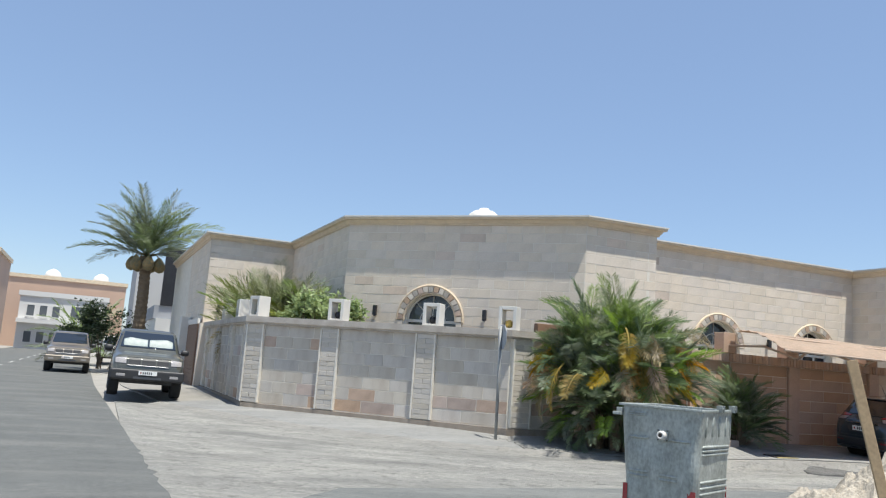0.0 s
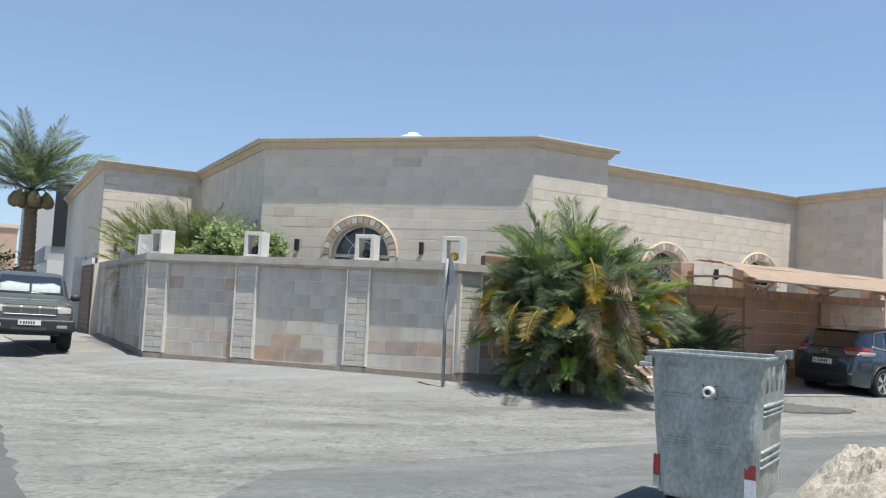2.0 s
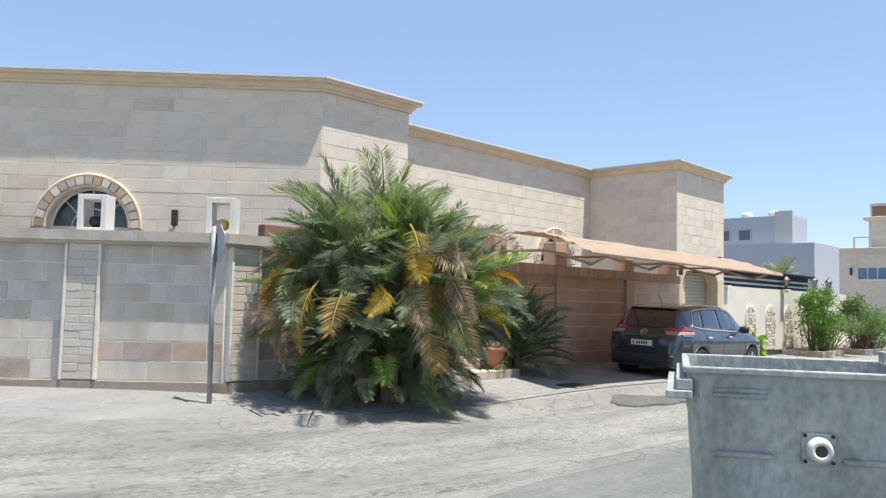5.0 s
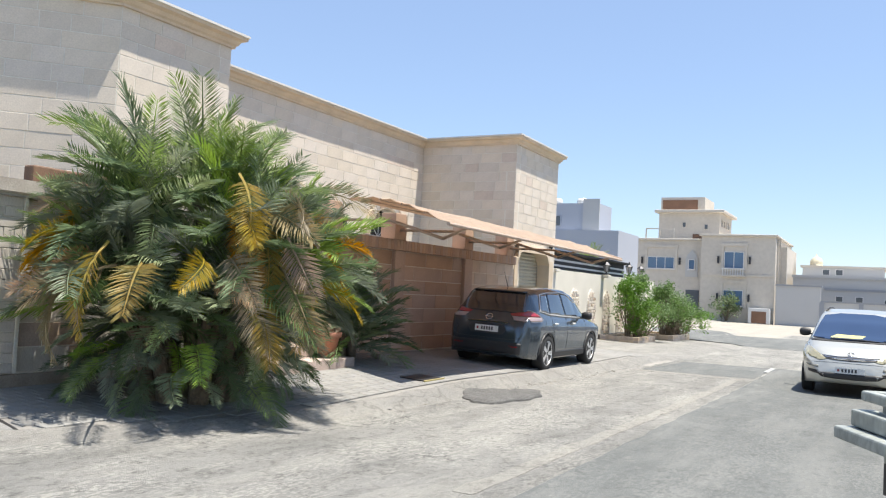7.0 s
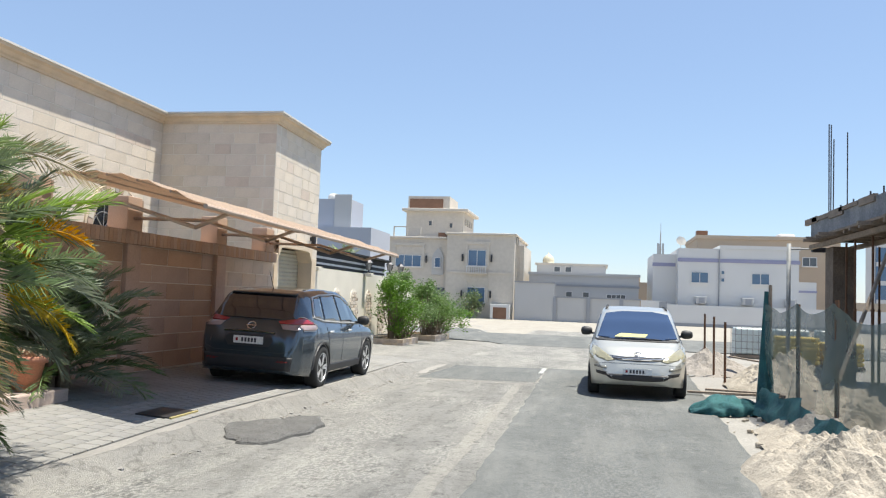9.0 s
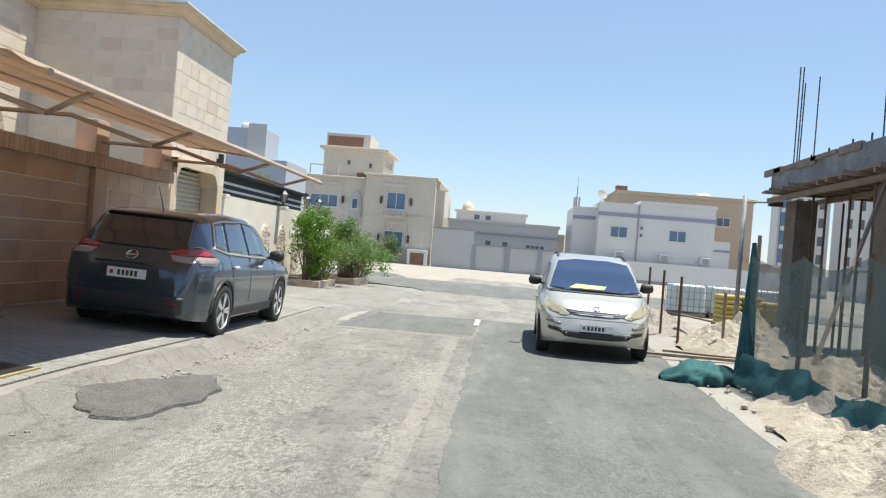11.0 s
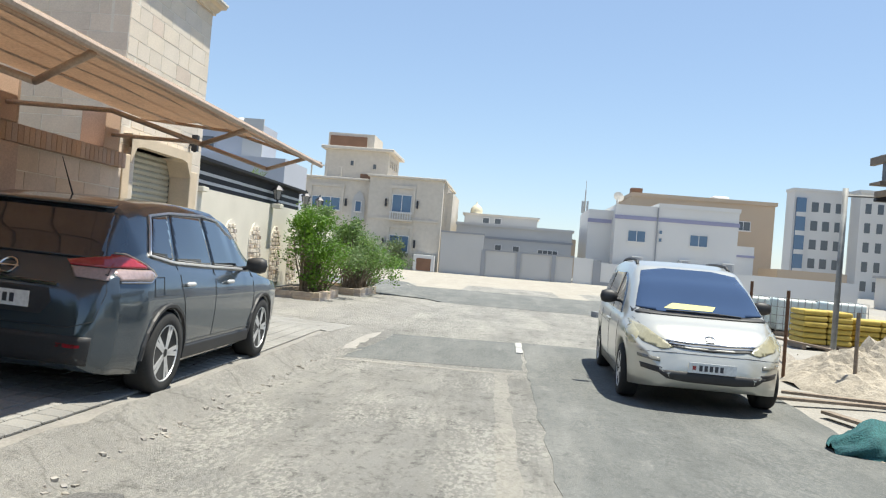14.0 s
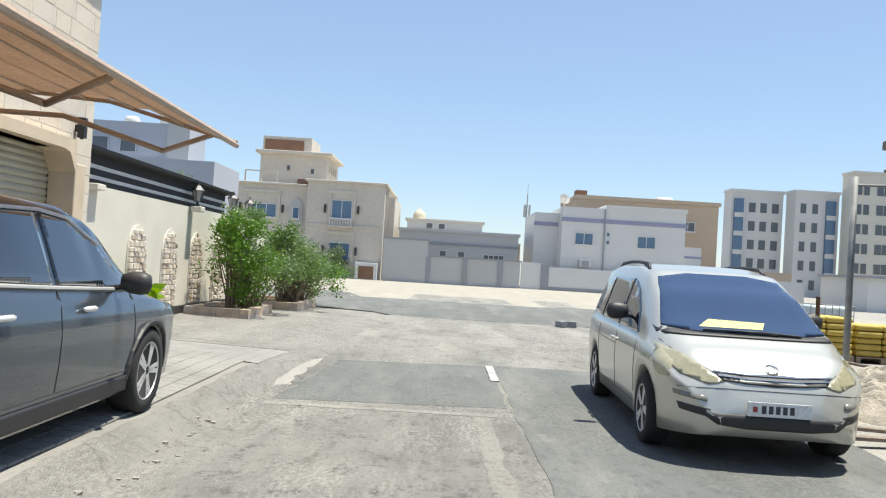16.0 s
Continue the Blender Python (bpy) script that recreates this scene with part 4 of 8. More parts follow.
    for z in (0.715, 0.745, 0.775):
        k = (0.80 - z) * 4
        part("grille_bar", s.line("front", [(-0.40 - (z - 0.7), z + 0.015), (-0.2, z), (0.2, z), (0.40 + (z - 0.7), z + 0.015)], 0.009, 0.006), CHROME if z > 0.73 else BLACKPLASTIC, car)
    part("grille", s.patch("front", [(-0.42, 0.72), (0, 0.695), (0.42, 0.72), (0.46, 0.77), (0, 0.795), (-0.46, 0.77)], 0.003, 0.05), BLACKPLASTIC, car, "dark slatted grille", smooth=True)
    part("air_intake", s.patch("front", [(-0.60, 0.455), (-0.47, 0.37), (-0.25, 0.345), (0.25, 0.345), (0.47, 0.37), (0.60, 0.455), (0.45, 0.465), (-0.45, 0.465)], 0.006, 0.05), BLACKPLASTIC, car, "black lower air intake", smooth=True)
    q = s.spot("front", 0, 0.52)
    plate(car, q.x + 0.02, 0.52, 1, 0.0, 0.50, 0.115)
    bm = B()
    tube(bm, [s.spot("front", 0.055 * math.cos(a), 0.83 + 0.03 * math.sin(a), 0.012) for a in (math.tau * k / 16 for k in range(17))], 0.006, 6)
    tube(bm, [s.spot("front", 0.03 * math.cos(a), 0.835 + 0.025 * math.sin(a), 0.012) for a in (math.tau * k / 16 for k in range(17))], 0.005, 6)
    part("badge", bm, CHROME, car, "chrome oval badge")
    seams(car, s, [[(0.0, 0.34), (0.0, 1.0)], [(1.02, 0.42), (1.05, 0.95)], [(-1.12, 0.34), (-1.15, 1.0)], [(1.0, 0.33), (-1.05, 0.33)], [(-0.05, 0.80), (-2.1, 0.84)]])
    seams(car, s, [[(-0.78, 0.99), (-0.66, 0.86), (-0.42, 0.76), (0, 0.73), (0.42, 0.76), (0.66, 0.86), (0.78, 0.99)], [(-0.74, 0.64), (-0.4, 0.66), (0.4, 0.66), (0.74, 0.64)]], ("front",))
    handles(car, s, (-0.10, 0.14), 0.86, col)
    mirrors(car, 0.46, 0.87, 1.18, BLACKPLASTIC)
    for e in (1, -1):
        bm = B()
        zs = [s.spot("top", x, e * 0.58, 0.035) for x in (0.0, -0.5, -1.0, -1.5)]
        tube(bm, [s.spot("top", 0.15, e * 0.60, -0.01), *zs, s.spot("top", -1.7, e * 0.58, -0.01)], 0.02, 7)
        part("roof_rail", bm, BLACKPLASTIC, car, "dark roof rail", smooth=True)
    for x in (-1.46, 1.44):
        for y in (0.78, -0.78):
            wheel(car, x, y, 0.325, 0.21, 5)
    bm = B()
    box(bm, -2.1, -0.68, 0.24, 2.0, 0.68, 0.42)
    part("underbody", bm, BLACKPLASTIC, car)
    return car


def offroader(m, col, label, shade=True):
    """Boxy off-road wagon, seen from its nose."""
    car = thing("off_road_car", m, label, "car")
    s = Shell(-2.45, 2.40,
              [(-2.45, 0.8), (-2.43, 1.2), (-2.33, 1.72), (-2.1, 1.81), (0.2, 1.84), (0.42, 1.79), (0.95, 1.32), (1.06, 1.24), (1.7, 1.19), (2.2, 1.12), (2.34, 1.02), (2.40, 0.85)],
              [(-2.45, 0.75), (-2.3, 1.18), (0.9, 1.15), (1.8, 1.1), (2.2, 1.02), (2.40, 0.78)],
              [(-2.45, 0.84), (-2.3, 0.91), (1.9, 0.92), (2.25, 0.88), (2.40, 0.80)],
              [(-2.45, 0.78), (-2.2, 0.74), (0.2, 0.73), (0.9, 0.78), (2.2, 0.80), (2.40, 0.72)],
              [(-1.42, 0.46), (1.52, 0.46)], sill=0.42, bulge=0.04)
    part("body", s.bm, col, car, smooth=True)
    part("windscreen", s.patch("front", [(-0.74, 1.30), (0.74, 1.30), (0.66, 1.74), (-0.66, 1.74)]), CARGLASS, car, smooth=True)
    if shade:
        for e in (-1, 1):
            part("sunshade", s.patch("front", [(e * 0.02, 1.34), (e * 0.66, 1.34), (e * 0.66, 1.52), (e * 0.5, 1.58), (e * 0.02, 1.54)], 0.022), SHADEWHITE, car, "silver sunshade behind the windscreen", smooth=True)
    for a, b in ((-2.2, -1.25), (-1.15, -0.35), (-0.25, 0.55)):
        both(car, s, "side_window", [(a, 1.22), (b + (0.25 if b > 0.5 else 0), 1.22), (b, 1.68), (a + 0.06, 1.68)], CARGLASS, "dark glass")
    for k in range(3):
        y0 = (-0.50, -0.17, 0.21)[k]
        w = (0.29, 0.34, 0.29)[k]
        part("grille", s.patch("front", [(y0, 0.86), (y0 + w, 0.86), (y0 + w, 1.03), (y0, 1.03)], 0.008, 0.05), BLACKPLASTIC, car, "dark grille opening")
    part("grille_frame", s.line("front", [(-0.53, 0.84), (0.53, 0.84), (0.53, 1.05), (-0.53, 1.05), (-0.53, 0.84)], 0.009, 0.006), DULLCHROME, car, "chrome grille frame")
    for e in (-1, 1):
        part("headlamp", s.patch("front", [(e * 0.56, 0.87), (e * 0.84, 0.88), (e * 0.84, 1.02), (e * 0.56, 1.04)], 0.01, 0.05), CLEARLAMP, car, "clear square headlamp", smooth=True)
    bm = B()
    box(bm, 2.30, -0.93, 0.46, 2.52, 0.93, 0.74)
    bevel(part("front_bumper", bm, BLACKPLASTIC if shade else col, car, "deep front bumper"), 0.05, 3)
    bm = B()
    box(bm, 2.505, -0.35, 0.50, 2.525, 0.35, 0.56)
    part("air_intake", bm, DULLCHROME, car, "dull metal air intake")
    for e in (-1, 1):
        bm = B()
        box(bm, 2.505, e * 0.665 - 0.11, 0.55, 2.525, e * 0.665 + 0.11, 0.62)
        bevel(part("fog_lamp", bm, CLEARLAMP, car, "clear fog lamp"), 0.008)
    plate(car, 2.535, 0.66, 1, 0.0, 0.46, 0.11)
    seams(car, s, [[(-0.3, 0.5), (-0.3, 1.16)], [(-1.2, 0.9), (-1.2, 1.16)], [(0.75, 0.5), (0.8, 1.1)]])
    handles(car, s, (-1.05, -0.1), 1.05, col)
    mirrors(car, 0.70, 0.92, 1.25, BLACKPLASTIC)
    for x in (-1.42, 1.52):
        for y in (0.80, -0.80):
            wheel(car, x, y, 0.40, 0.27, 6)
    bm = B()
    box(bm, -2.1, -0.66, 0.36, 2.1, 0.66, 0.6)
    part("underbody", bm, BLACKPLASTIC, car)
    return car


crossover(pose(20.50, 14.76, height(20.5, 14.7) - 0.03, 1.6, 0.3, 1) @ Matrix.Diagonal((1.035, 1.03, 0.995, 1)))
minivan(pose(24.42, 8.38, road_z(25) + 0.015, 0, 0, 178.5) @ Matrix.Diagonal((1.02, 1.085, 1.04, 1)))
offroader(pose(1.55, 25.2, 0.10, -0.8, 0, -91), paint("grey-green paint", (0.105, 0.105, 0.088), 0.4), "grey-green boxy off-road car with a sunshade behind its windscreen")
offroader(pose(-0.8, 42.3, 0.03, 0, 0, -90), paint("bronze paint", (0.21, 0.18, 0.145), 0.45), "bronze off-road car standing at the road's edge", False)
offroader(pose(1.6, 58, 0.1, 0, 0, -90), paint("white paint", (0.7, 0.7, 0.68), 0.0), "white car parked far along the main street", False)
offroader(pose(-11.0, 66, 0.0, 0, 0, 180), paint("dark paint", (0.05, 0.055, 0.07), 0.3), "dark car parked under a shade far along the street", False)

# ---- plants ----
def leaf_mat(name, col, col2, rough=0.5):
    """A leaf: grain, brightness from plant piece to piece, and light let through."""
    m = mat(name, col, rough, var=0.3, scale=3, fine=30, fvar=0.15, bump=0.0, col2=col2, rnd=0.22, spec=0.4)
    n, l = m.node_tree.nodes, m.node_tree.links
    out, b = n["Material Output"], n["Principled BSDF"]
    tr, mx = n.new("ShaderNodeBsdfTranslucent"), n.new("ShaderNodeMixShader")
    l.new(b.inputs["Base Color"].links[0].from_socket, tr.inputs["Color"])
    mx.inputs[0].default_value = 0.36
    l.new(b.outputs[0], mx.inputs[1]), l.new(tr.outputs[0], mx.inputs[2]), l.new(mx.outputs[0], out.inputs[0])
    return m


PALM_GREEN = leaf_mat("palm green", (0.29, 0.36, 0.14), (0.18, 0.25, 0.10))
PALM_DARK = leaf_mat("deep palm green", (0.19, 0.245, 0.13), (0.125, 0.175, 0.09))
PALM_BLUE = leaf_mat("grey-green date palm", (0.22, 0.26, 0.14), (0.15, 0.19, 0.10))
PALM_YELLOW = leaf_mat("yellowing palm", (0.43, 0.31, 0.105), (0.31, 0.29, 0.11))
PALM_DRY = leaf_mat("dry orange palm", (0.58, 0.34, 0.10), (0.48, 0.28, 0.08), 0.7)
REED = leaf_mat("pale reed green", (0.22, 0.24, 0.09), (0.14, 0.17, 0.06))
LIME = leaf_mat("bright shrub green", (0.28, 0.40, 0.06), (0.17, 0.28, 0.05))
LEAF = leaf_mat("planter shrub green", (0.165, 0.27, 0.075), (0.11, 0.19, 0.055))
DEEPLEAF = leaf_mat("dark tree green", (0.045, 0.08, 0.025), (0.03, 0.055, 0.018))
BARK = mat("palm bark", (0.20, 0.15, 0.10), 0.95, var=0.3, scale=8, fine=30, fvar=0.25, bump=0.7)
STEM = mat("woody stem", (0.17, 0.13, 0.09), 0.9, var=0.3, scale=8, bump=0.4)
SOIL = mat("dry soil", (0.25, 0.19, 0.13), 0.95, var=0.3, scale=5, bump=0.6)
TERRACOTTA = mat("terracotta", (0.50, 0.22, 0.13), 0.8, var=0.2, scale=5, bump=0.1)


def frond_mesh(name, length, droop, leaf, pairs, material, seed, width=0.028, tuft=1.0):
    """A feather leaf along +x that bends down, with narrow folded leaflets in two ranks."""
    rng = random.Random(seed)
    bm = B()
    bend = rng.uniform(-0.12, 0.12)

    def spine(t):
        return Vector((length * t * (1 - 0.18 * droop * t * t), length * bend * t * t, -length * droop * 0.55 * t ** 2.2))
    tube(bm, [spine(k / 9) for k in range(10)], [0.018 * (1 - 0.85 * k / 9) + 0.002 for k in range(10)], 4)
    for k in range(pairs):
        t = 0.14 + 0.86 * (k + 0.5) / pairs
        p, d = spine(t), (spine(min(1, t + 0.03)) - spine(t - 0.03)).normalized()
        side = d.cross((0, 0, 1)).normalized()
        up = side.cross(d)
        size = leaf * (0.45 + 0.75 * math.sin(math.pi * min(1, 0.12 + t * 0.85))) * rng.uniform(0.8, 1.15)
        for s in (-1, 1):
            if rng.random() < 0.06:
                continue
            fwd = rng.uniform(0.45, 0.65) + 0.5 * t
            q = (side * s * 1.0 + d * fwd + up * rng.uniform(0.0, 0.5)).normalized()
            w = d.cross(q).cross(q).normalized() * width * 0.5
            tip = p + q * size - Vector((0, 0, size * rng.uniform(0.02, 0.2) * tuft))
            mid = p + q * size * 0.45
            a = bm.verts.new(p)
            b, c = bm.verts.new(mid + w), bm.verts.new(mid - w)
            e = bm.verts.new(tip)
            bm.faces.new((a, b, e)), bm.faces.new((a, e, c))
    me = bpy.data.meshes.new(name)
    bm.to_mesh(me)
    bm.free()
    me.materials.append(material)
    return me


def frond_at(plant, me, base, az, el, scale=1.0, roll=0.0):
    m = Matrix.Translation(base) @ Matrix.Rotation(az, 4, "Z") @ Matrix.Rotation(-el, 4, "Y") @ Matrix.Rotation(roll, 4, "X") @ Matrix.Scale(scale, 4)
    part("frond", me, None, plant, m=m)


def palm_clump(m, label, count, length, kinds, seed, spread=0.45, el=(0.15, 1.4), height0=0.5, leaf=0.34, pairs=30, width=0.032):
    """A trunkless palm clump; kinds: (material, share)."""
    rng = random.Random(seed)
    plant = thing("palm_clump", m, label, "palm")
    for k in range(7):
        bm = B()
        a, r = rng.uniform(0, math.tau), rng.uniform(0, spread)
        x, y = r * math.cos(a), r * math.sin(a)
        tube(bm, [(x, y, -0.05), (x * 1.2, y * 1.2, min(1.0, height0) * rng.uniform(0.5, 1.0))], [0.07, 0.05], 7)
        part("stem", bm, BARK, plant, "short fibrous stem")
    pool = [(mm, share, [frond_mesh("frond", length, d, leaf, pairs, mm, seed + i * 7 + j, width) for j, d in enumerate((0.3, 0.6, 0.95))]) for i, (mm, share) in enumerate(kinds)]
    for k in range(count):
        a = k * 2.39996 + rng.uniform(-0.3, 0.3)
        u = (k + 0.5) / count
        e = el[0] + (el[1] - el[0]) * u ** 0.8 + rng.uniform(-0.12, 0.12)
        zf = 0.25 + 0.75 * u
        r = spread * (1 - u * 0.6) * rng.uniform(0.3, 1)
        pick = rng.random()
        for mm, share, shapes in pool:
            if pick < share:
                break
            pick -= share
        if mm in (PALM_YELLOW, PALM_DRY):
            e, zf, r = rng.uniform(-0.5, 0.5), rng.uniform(0.55, 1.08), spread * rng.uniform(0.9, 1.4)
        frond_at(plant, rng.choice(shapes), (r * math.cos(a), r * math.sin(a), height0 * zf), a + rng.uniform(-0.2, 0.2), e, rng.uniform(0.75, 1.12) * (0.68 if mm in (PALM_YELLOW, PALM_DRY) else 1), rng.uniform(-0.5, 0.5))
    return plant


def shrub(name, m, label, blobs, leaves, size, material, seed, stems=8, category="shrub"):
    """A leafy bush: stems that fork towards clumps of single leaves."""
    rng = random.Random(seed)
    plant = thing(name, m, label, category)
    bm = B()
    ends = []
    for k in range(stems * 4):
        c, r = blobs[k % len(blobs)]
        c, r = Vector(c), Vector(r)
        d = Vector((rng.gauss(0, 1), rng.gauss(0, 1), rng.gauss(0, 1))).normalized() * rng.uniform(0.35, 0.95)
        e = c + Vector((d.x * r.x, d.y * r.y, d.z * r.z))
        root = Vector((c.x * 0.5 + rng.uniform(-0.15, 0.15), c.y * 0.5 + rng.uniform(-0.1, 0.1), 0))
        mid = root.lerp(e, 0.55) + Vector((rng.uniform(-0.1, 0.1), rng.uniform(-0.1, 0.1), 0.12))
        tube(bm, [root, mid, e], [0.022, 0.013, 0.004], 5)
        ends.append((e, min(r)))
    part("trunk", bm, STEM, plant, "thin woody stems")
    vs, fs = [], []
    while len(fs) < leaves:
        e, r = rng.choice(ends)
        cl = e + Vector((rng.gauss(0, 1), rng.gauss(0, 1), rng.gauss(0, 1))) * r * 0.20
        for k in range(12):
            p = cl + Vector((rng.gauss(0, 1), rng.gauss(0, 1), rng.gauss(0, 0.8))) * r * 0.13
            q = Vector((rng.gauss(0, 1), rng.gauss(0, 1), rng.gauss(0.2, 0.6))).normalized()
            w = q.cross((rng.gauss(0, 1), rng.gauss(0, 1), rng.gauss(0, 1))).normalized()
            s = size * rng.uniform(0.6, 1.3)
            i = len(vs)
            vs += [p, p + q * s * 0.5 + w * s * 0.24, p + q * s, p + q * s * 0.5 - w * s * 0.24]
            fs.append((i, i + 1, i + 2, i + 3))
    me = bpy.data.meshes.new("crown")
    me.from_pydata(vs, [], fs)
    me.materials.append(material)
    tagged(part("crown", me, None, plant), kind="stuff")
    return plant


def bushy_palm(m, label, seed):
    """A date palm with many offshoots: each leaning stem carries its own crown of arching fronds."""
    rng = random.Random(seed)
    plant = thing("palm_clump", m, label, "palm")
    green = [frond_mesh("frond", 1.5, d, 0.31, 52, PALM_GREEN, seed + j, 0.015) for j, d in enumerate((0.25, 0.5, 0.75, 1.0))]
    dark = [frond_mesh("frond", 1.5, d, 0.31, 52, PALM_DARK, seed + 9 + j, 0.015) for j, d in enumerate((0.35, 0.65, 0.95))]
    yellow = [frond_mesh("frond", 1.1, d, 0.27, 44, PALM_YELLOW, seed + 20 + j, 0.015) for j, d in enumerate((0.7, 1.0))]
    dry = [frond_mesh("frond", 0.85, d, 0.24, 40, PALM_DRY, seed + 30 + j, 0.015) for j, d in enumerate((0.6, 0.9))]
    stems = [(0.05, 0.1, 2.5), (-0.5, 0.4, 2.3), (0.55, 0.15, 2.35), (0.1, -0.4, 2.1), (-0.85, 0.15, 1.9), (1.0, -0.2, 1.95), (-0.3, -0.8, 1.6), (0.65, -0.9, 1.45)]
    for k in range(12):
        a = k * 2.39996
        z = rng.uniform(0.4, 1.7)
        r = 0.4 + 0.5 * z
        stems.append((r * math.cos(a), r * math.sin(a) * 0.85 + 0.05, z))
    for x, y, z in stems:
        bm = B()
        tube(bm, [(x * 0.4, y * 0.4, -0.05), (x * 0.6, y * 0.6, z * 0.55), (x, y, z)], [0.08, 0.07, 0.05], 8)
        part("stem", bm, BARK, plant, "short fibrous stem")
        count = 23 if z > 1.4 else 18
        for k in range(count):
            u = (k + 0.5) / count
            az = k * 2.39996 + rng.uniform(-0.4, 0.4)
            out = math.atan2(y, x)
            if math.hypot(x, y) > 0.4:  # leaning stems throw their leaves outwards
                az = out + (((az - out) + math.pi) % math.tau - math.pi) * 0.72
            e = -0.35 + 1.85 * u ** 0.7 + rng.uniform(-0.12, 0.12)
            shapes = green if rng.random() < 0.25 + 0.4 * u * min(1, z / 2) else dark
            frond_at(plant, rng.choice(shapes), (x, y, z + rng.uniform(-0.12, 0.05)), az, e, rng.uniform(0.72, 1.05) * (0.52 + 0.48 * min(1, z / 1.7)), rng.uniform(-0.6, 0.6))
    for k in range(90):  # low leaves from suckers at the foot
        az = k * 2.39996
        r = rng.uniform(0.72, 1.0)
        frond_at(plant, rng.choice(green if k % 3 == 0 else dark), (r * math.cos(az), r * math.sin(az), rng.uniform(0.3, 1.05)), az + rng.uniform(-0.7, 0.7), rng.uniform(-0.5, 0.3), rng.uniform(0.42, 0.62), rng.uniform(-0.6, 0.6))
    for k in range(40):  # old leaves hanging on the sunny street side
        az = radians(rng.uniform(-225, -45))
        pale = k % 5 < 3
        z = rng.uniform(1.3, 2.7) if pale else rng.uniform(1.3, 2.4)
        r = rng.uniform(1.2, 1.65) * (1.0 if z < 2 else 0.8)
        frond_at(plant, rng.choice(yellow if pale else dry), (r * math.cos(az), r * math.sin(az), z), az + rng.uniform(-0.35, 0.35), rng.uniform(-0.8, 0.15), rng.uniform(0.68, 0.95), rng.uniform(-0.9, 0.9))
    return plant


bushy_palm(pose(10.85, 15.1, height(10.85, 15.1)), "large bushy palm clump with yellow and dry orange hanging fronds", 11)
palm_clump(pose(15.42, 16.02, height(15.4, 16.0)), "small dark green palm beside the steps", 84, 1.1,
           ((PALM_DARK, 1.0),), 12, spread=0.3, el=(0.1, 1.45), height0=0.9, leaf=0.27, pairs=30, width=0.018)
for i, (x, y, n, ln) in enumerate(((4.75, 27.6, 40, 1.8), (4.9, 25.9, 46, 2.0), (5.15, 24.3, 46, 2.0), (5.9, 23.4, 26, 1.6))):
    palm_clump(pose(x, y, 1.9), "pale reedy garden palm rising above the wall", n, ln, ((REED, 0.6), (PALM_GREEN, 0.3), (PALM_YELLOW, 0.1)), 30 + i, spread=0.5, el=(0.8, 1.52), height0=0.3, leaf=0.42, pairs=30, width=0.017)
    bm = B()
    prism(bm, [(x - 0.45, y - 0.45), (x + 0.45, y - 0.45), (x + 0.45, y + 0.45), (x - 0.45, y + 0.45)], 0, 1.9)
    bevel(solid("raised_bed", bm, SOIL, "raised garden bed filled with dry soil", "planting bed"), 0.03)
shrub("garden_shrub", pose(5.75, 22.0, 1.5), "bright green leafy shrub behind the garden wall", [((0.0, 0.2, 1.35), (0.75, 0.8, 0.5)), ((0.55, -0.45, 1.3), (0.6, 0.6, 0.42)), ((-0.5, 0.7, 1.3), (0.6, 0.6, 0.4))], 3600, 0.14, LIME, 41)
bm = B()
prism(bm, [(4.95, 22.0), (6.2, 20.9), (6.6, 21.5), (5.2, 23.0)], 0, 1.5)
bevel(solid("raised_bed", bm, SOIL, "raised garden bed filled with dry soil", "planting bed"), 0.03)

# date palm on the main street
palm = thing("date_palm", pose(2.05, 42.5, 0.1), "tall date palm with netted fruit bunches beside the street", "palm")
bm = B()
rng = random.Random(5)
pts = [(0.10 * math.sin(z * 0.5), 0, z) for z in np.arange(0, 5.8, 0.12)]
tube(bm, pts, [0.30 + 0.035 * (k % 2) - 0.012 * k * 0.12 + (0.05 if k > 42 else 0) for k in range(len(pts))], 12)
part("trunk", bm, BARK, palm, "ringed fibrous trunk")
shapes = [frond_mesh("frond", 3.8, d, 0.55, 60, PALM_BLUE, 60 + j, 0.030) for j, d in enumerate((0.35, 0.6, 0.85))]
for k in range(44):
    u = (k + 0.5) / 44
    e = 0.2 + 1.3 * u ** 0.8 + rng.uniform(-0.1, 0.1)
    frond_at(palm, rng.choice(shapes), (0.07, 0, 5.75), k * 2.39996 + rng.uniform(-0.3, 0.3), e, rng.uniform(0.85, 1.05), rng.uniform(-0.5, 0.5))
NET = mat("fruit netting", (0.15, 0.14, 0.08), 0.8, var=0.4, scale=9, fine=60, fvar=0.3, bump=0.5, col2=(0.30, 0.19, 0.07))
for k in range(7):
    a = k * math.tau / 7 + 0.3
    bm = B()
    lathe(bm, [(0.02, 0.34), (0.10, 0.28), (0.24, 0.08), (0.29, -0.12), (0.22, -0.32), (0.05, -0.40)], 10, Matrix.Translation((0.07 + 0.68 * math.cos(a), 0.68 * math.sin(a), 5.4)))
    tube(bm, [(0.07, 0, 5.8), (0.07 + 0.45 * math.cos(a), 0.45 * math.sin(a), 5.9), (0.07 + 0.68 * math.cos(a), 0.68 * math.sin(a), 5.65)], 0.03, 5)
    part("fruit", bm, NET, palm, "netted bunch of dates", smooth=True)
shrub("street_tree", pose(0.6, 47, 0.05), "dark green street tree with a dense crown", [((0, 0, 2.3), (1.5, 1.4, 1.1)), ((-1.0, 0.4, 2.0), (1.1, 1.0, 0.8)), ((1.2, -0.2, 1.9), (1.2, 1.0, 0.9))], 4500, 0.2, DEEPLEAF, 71, category="tree")
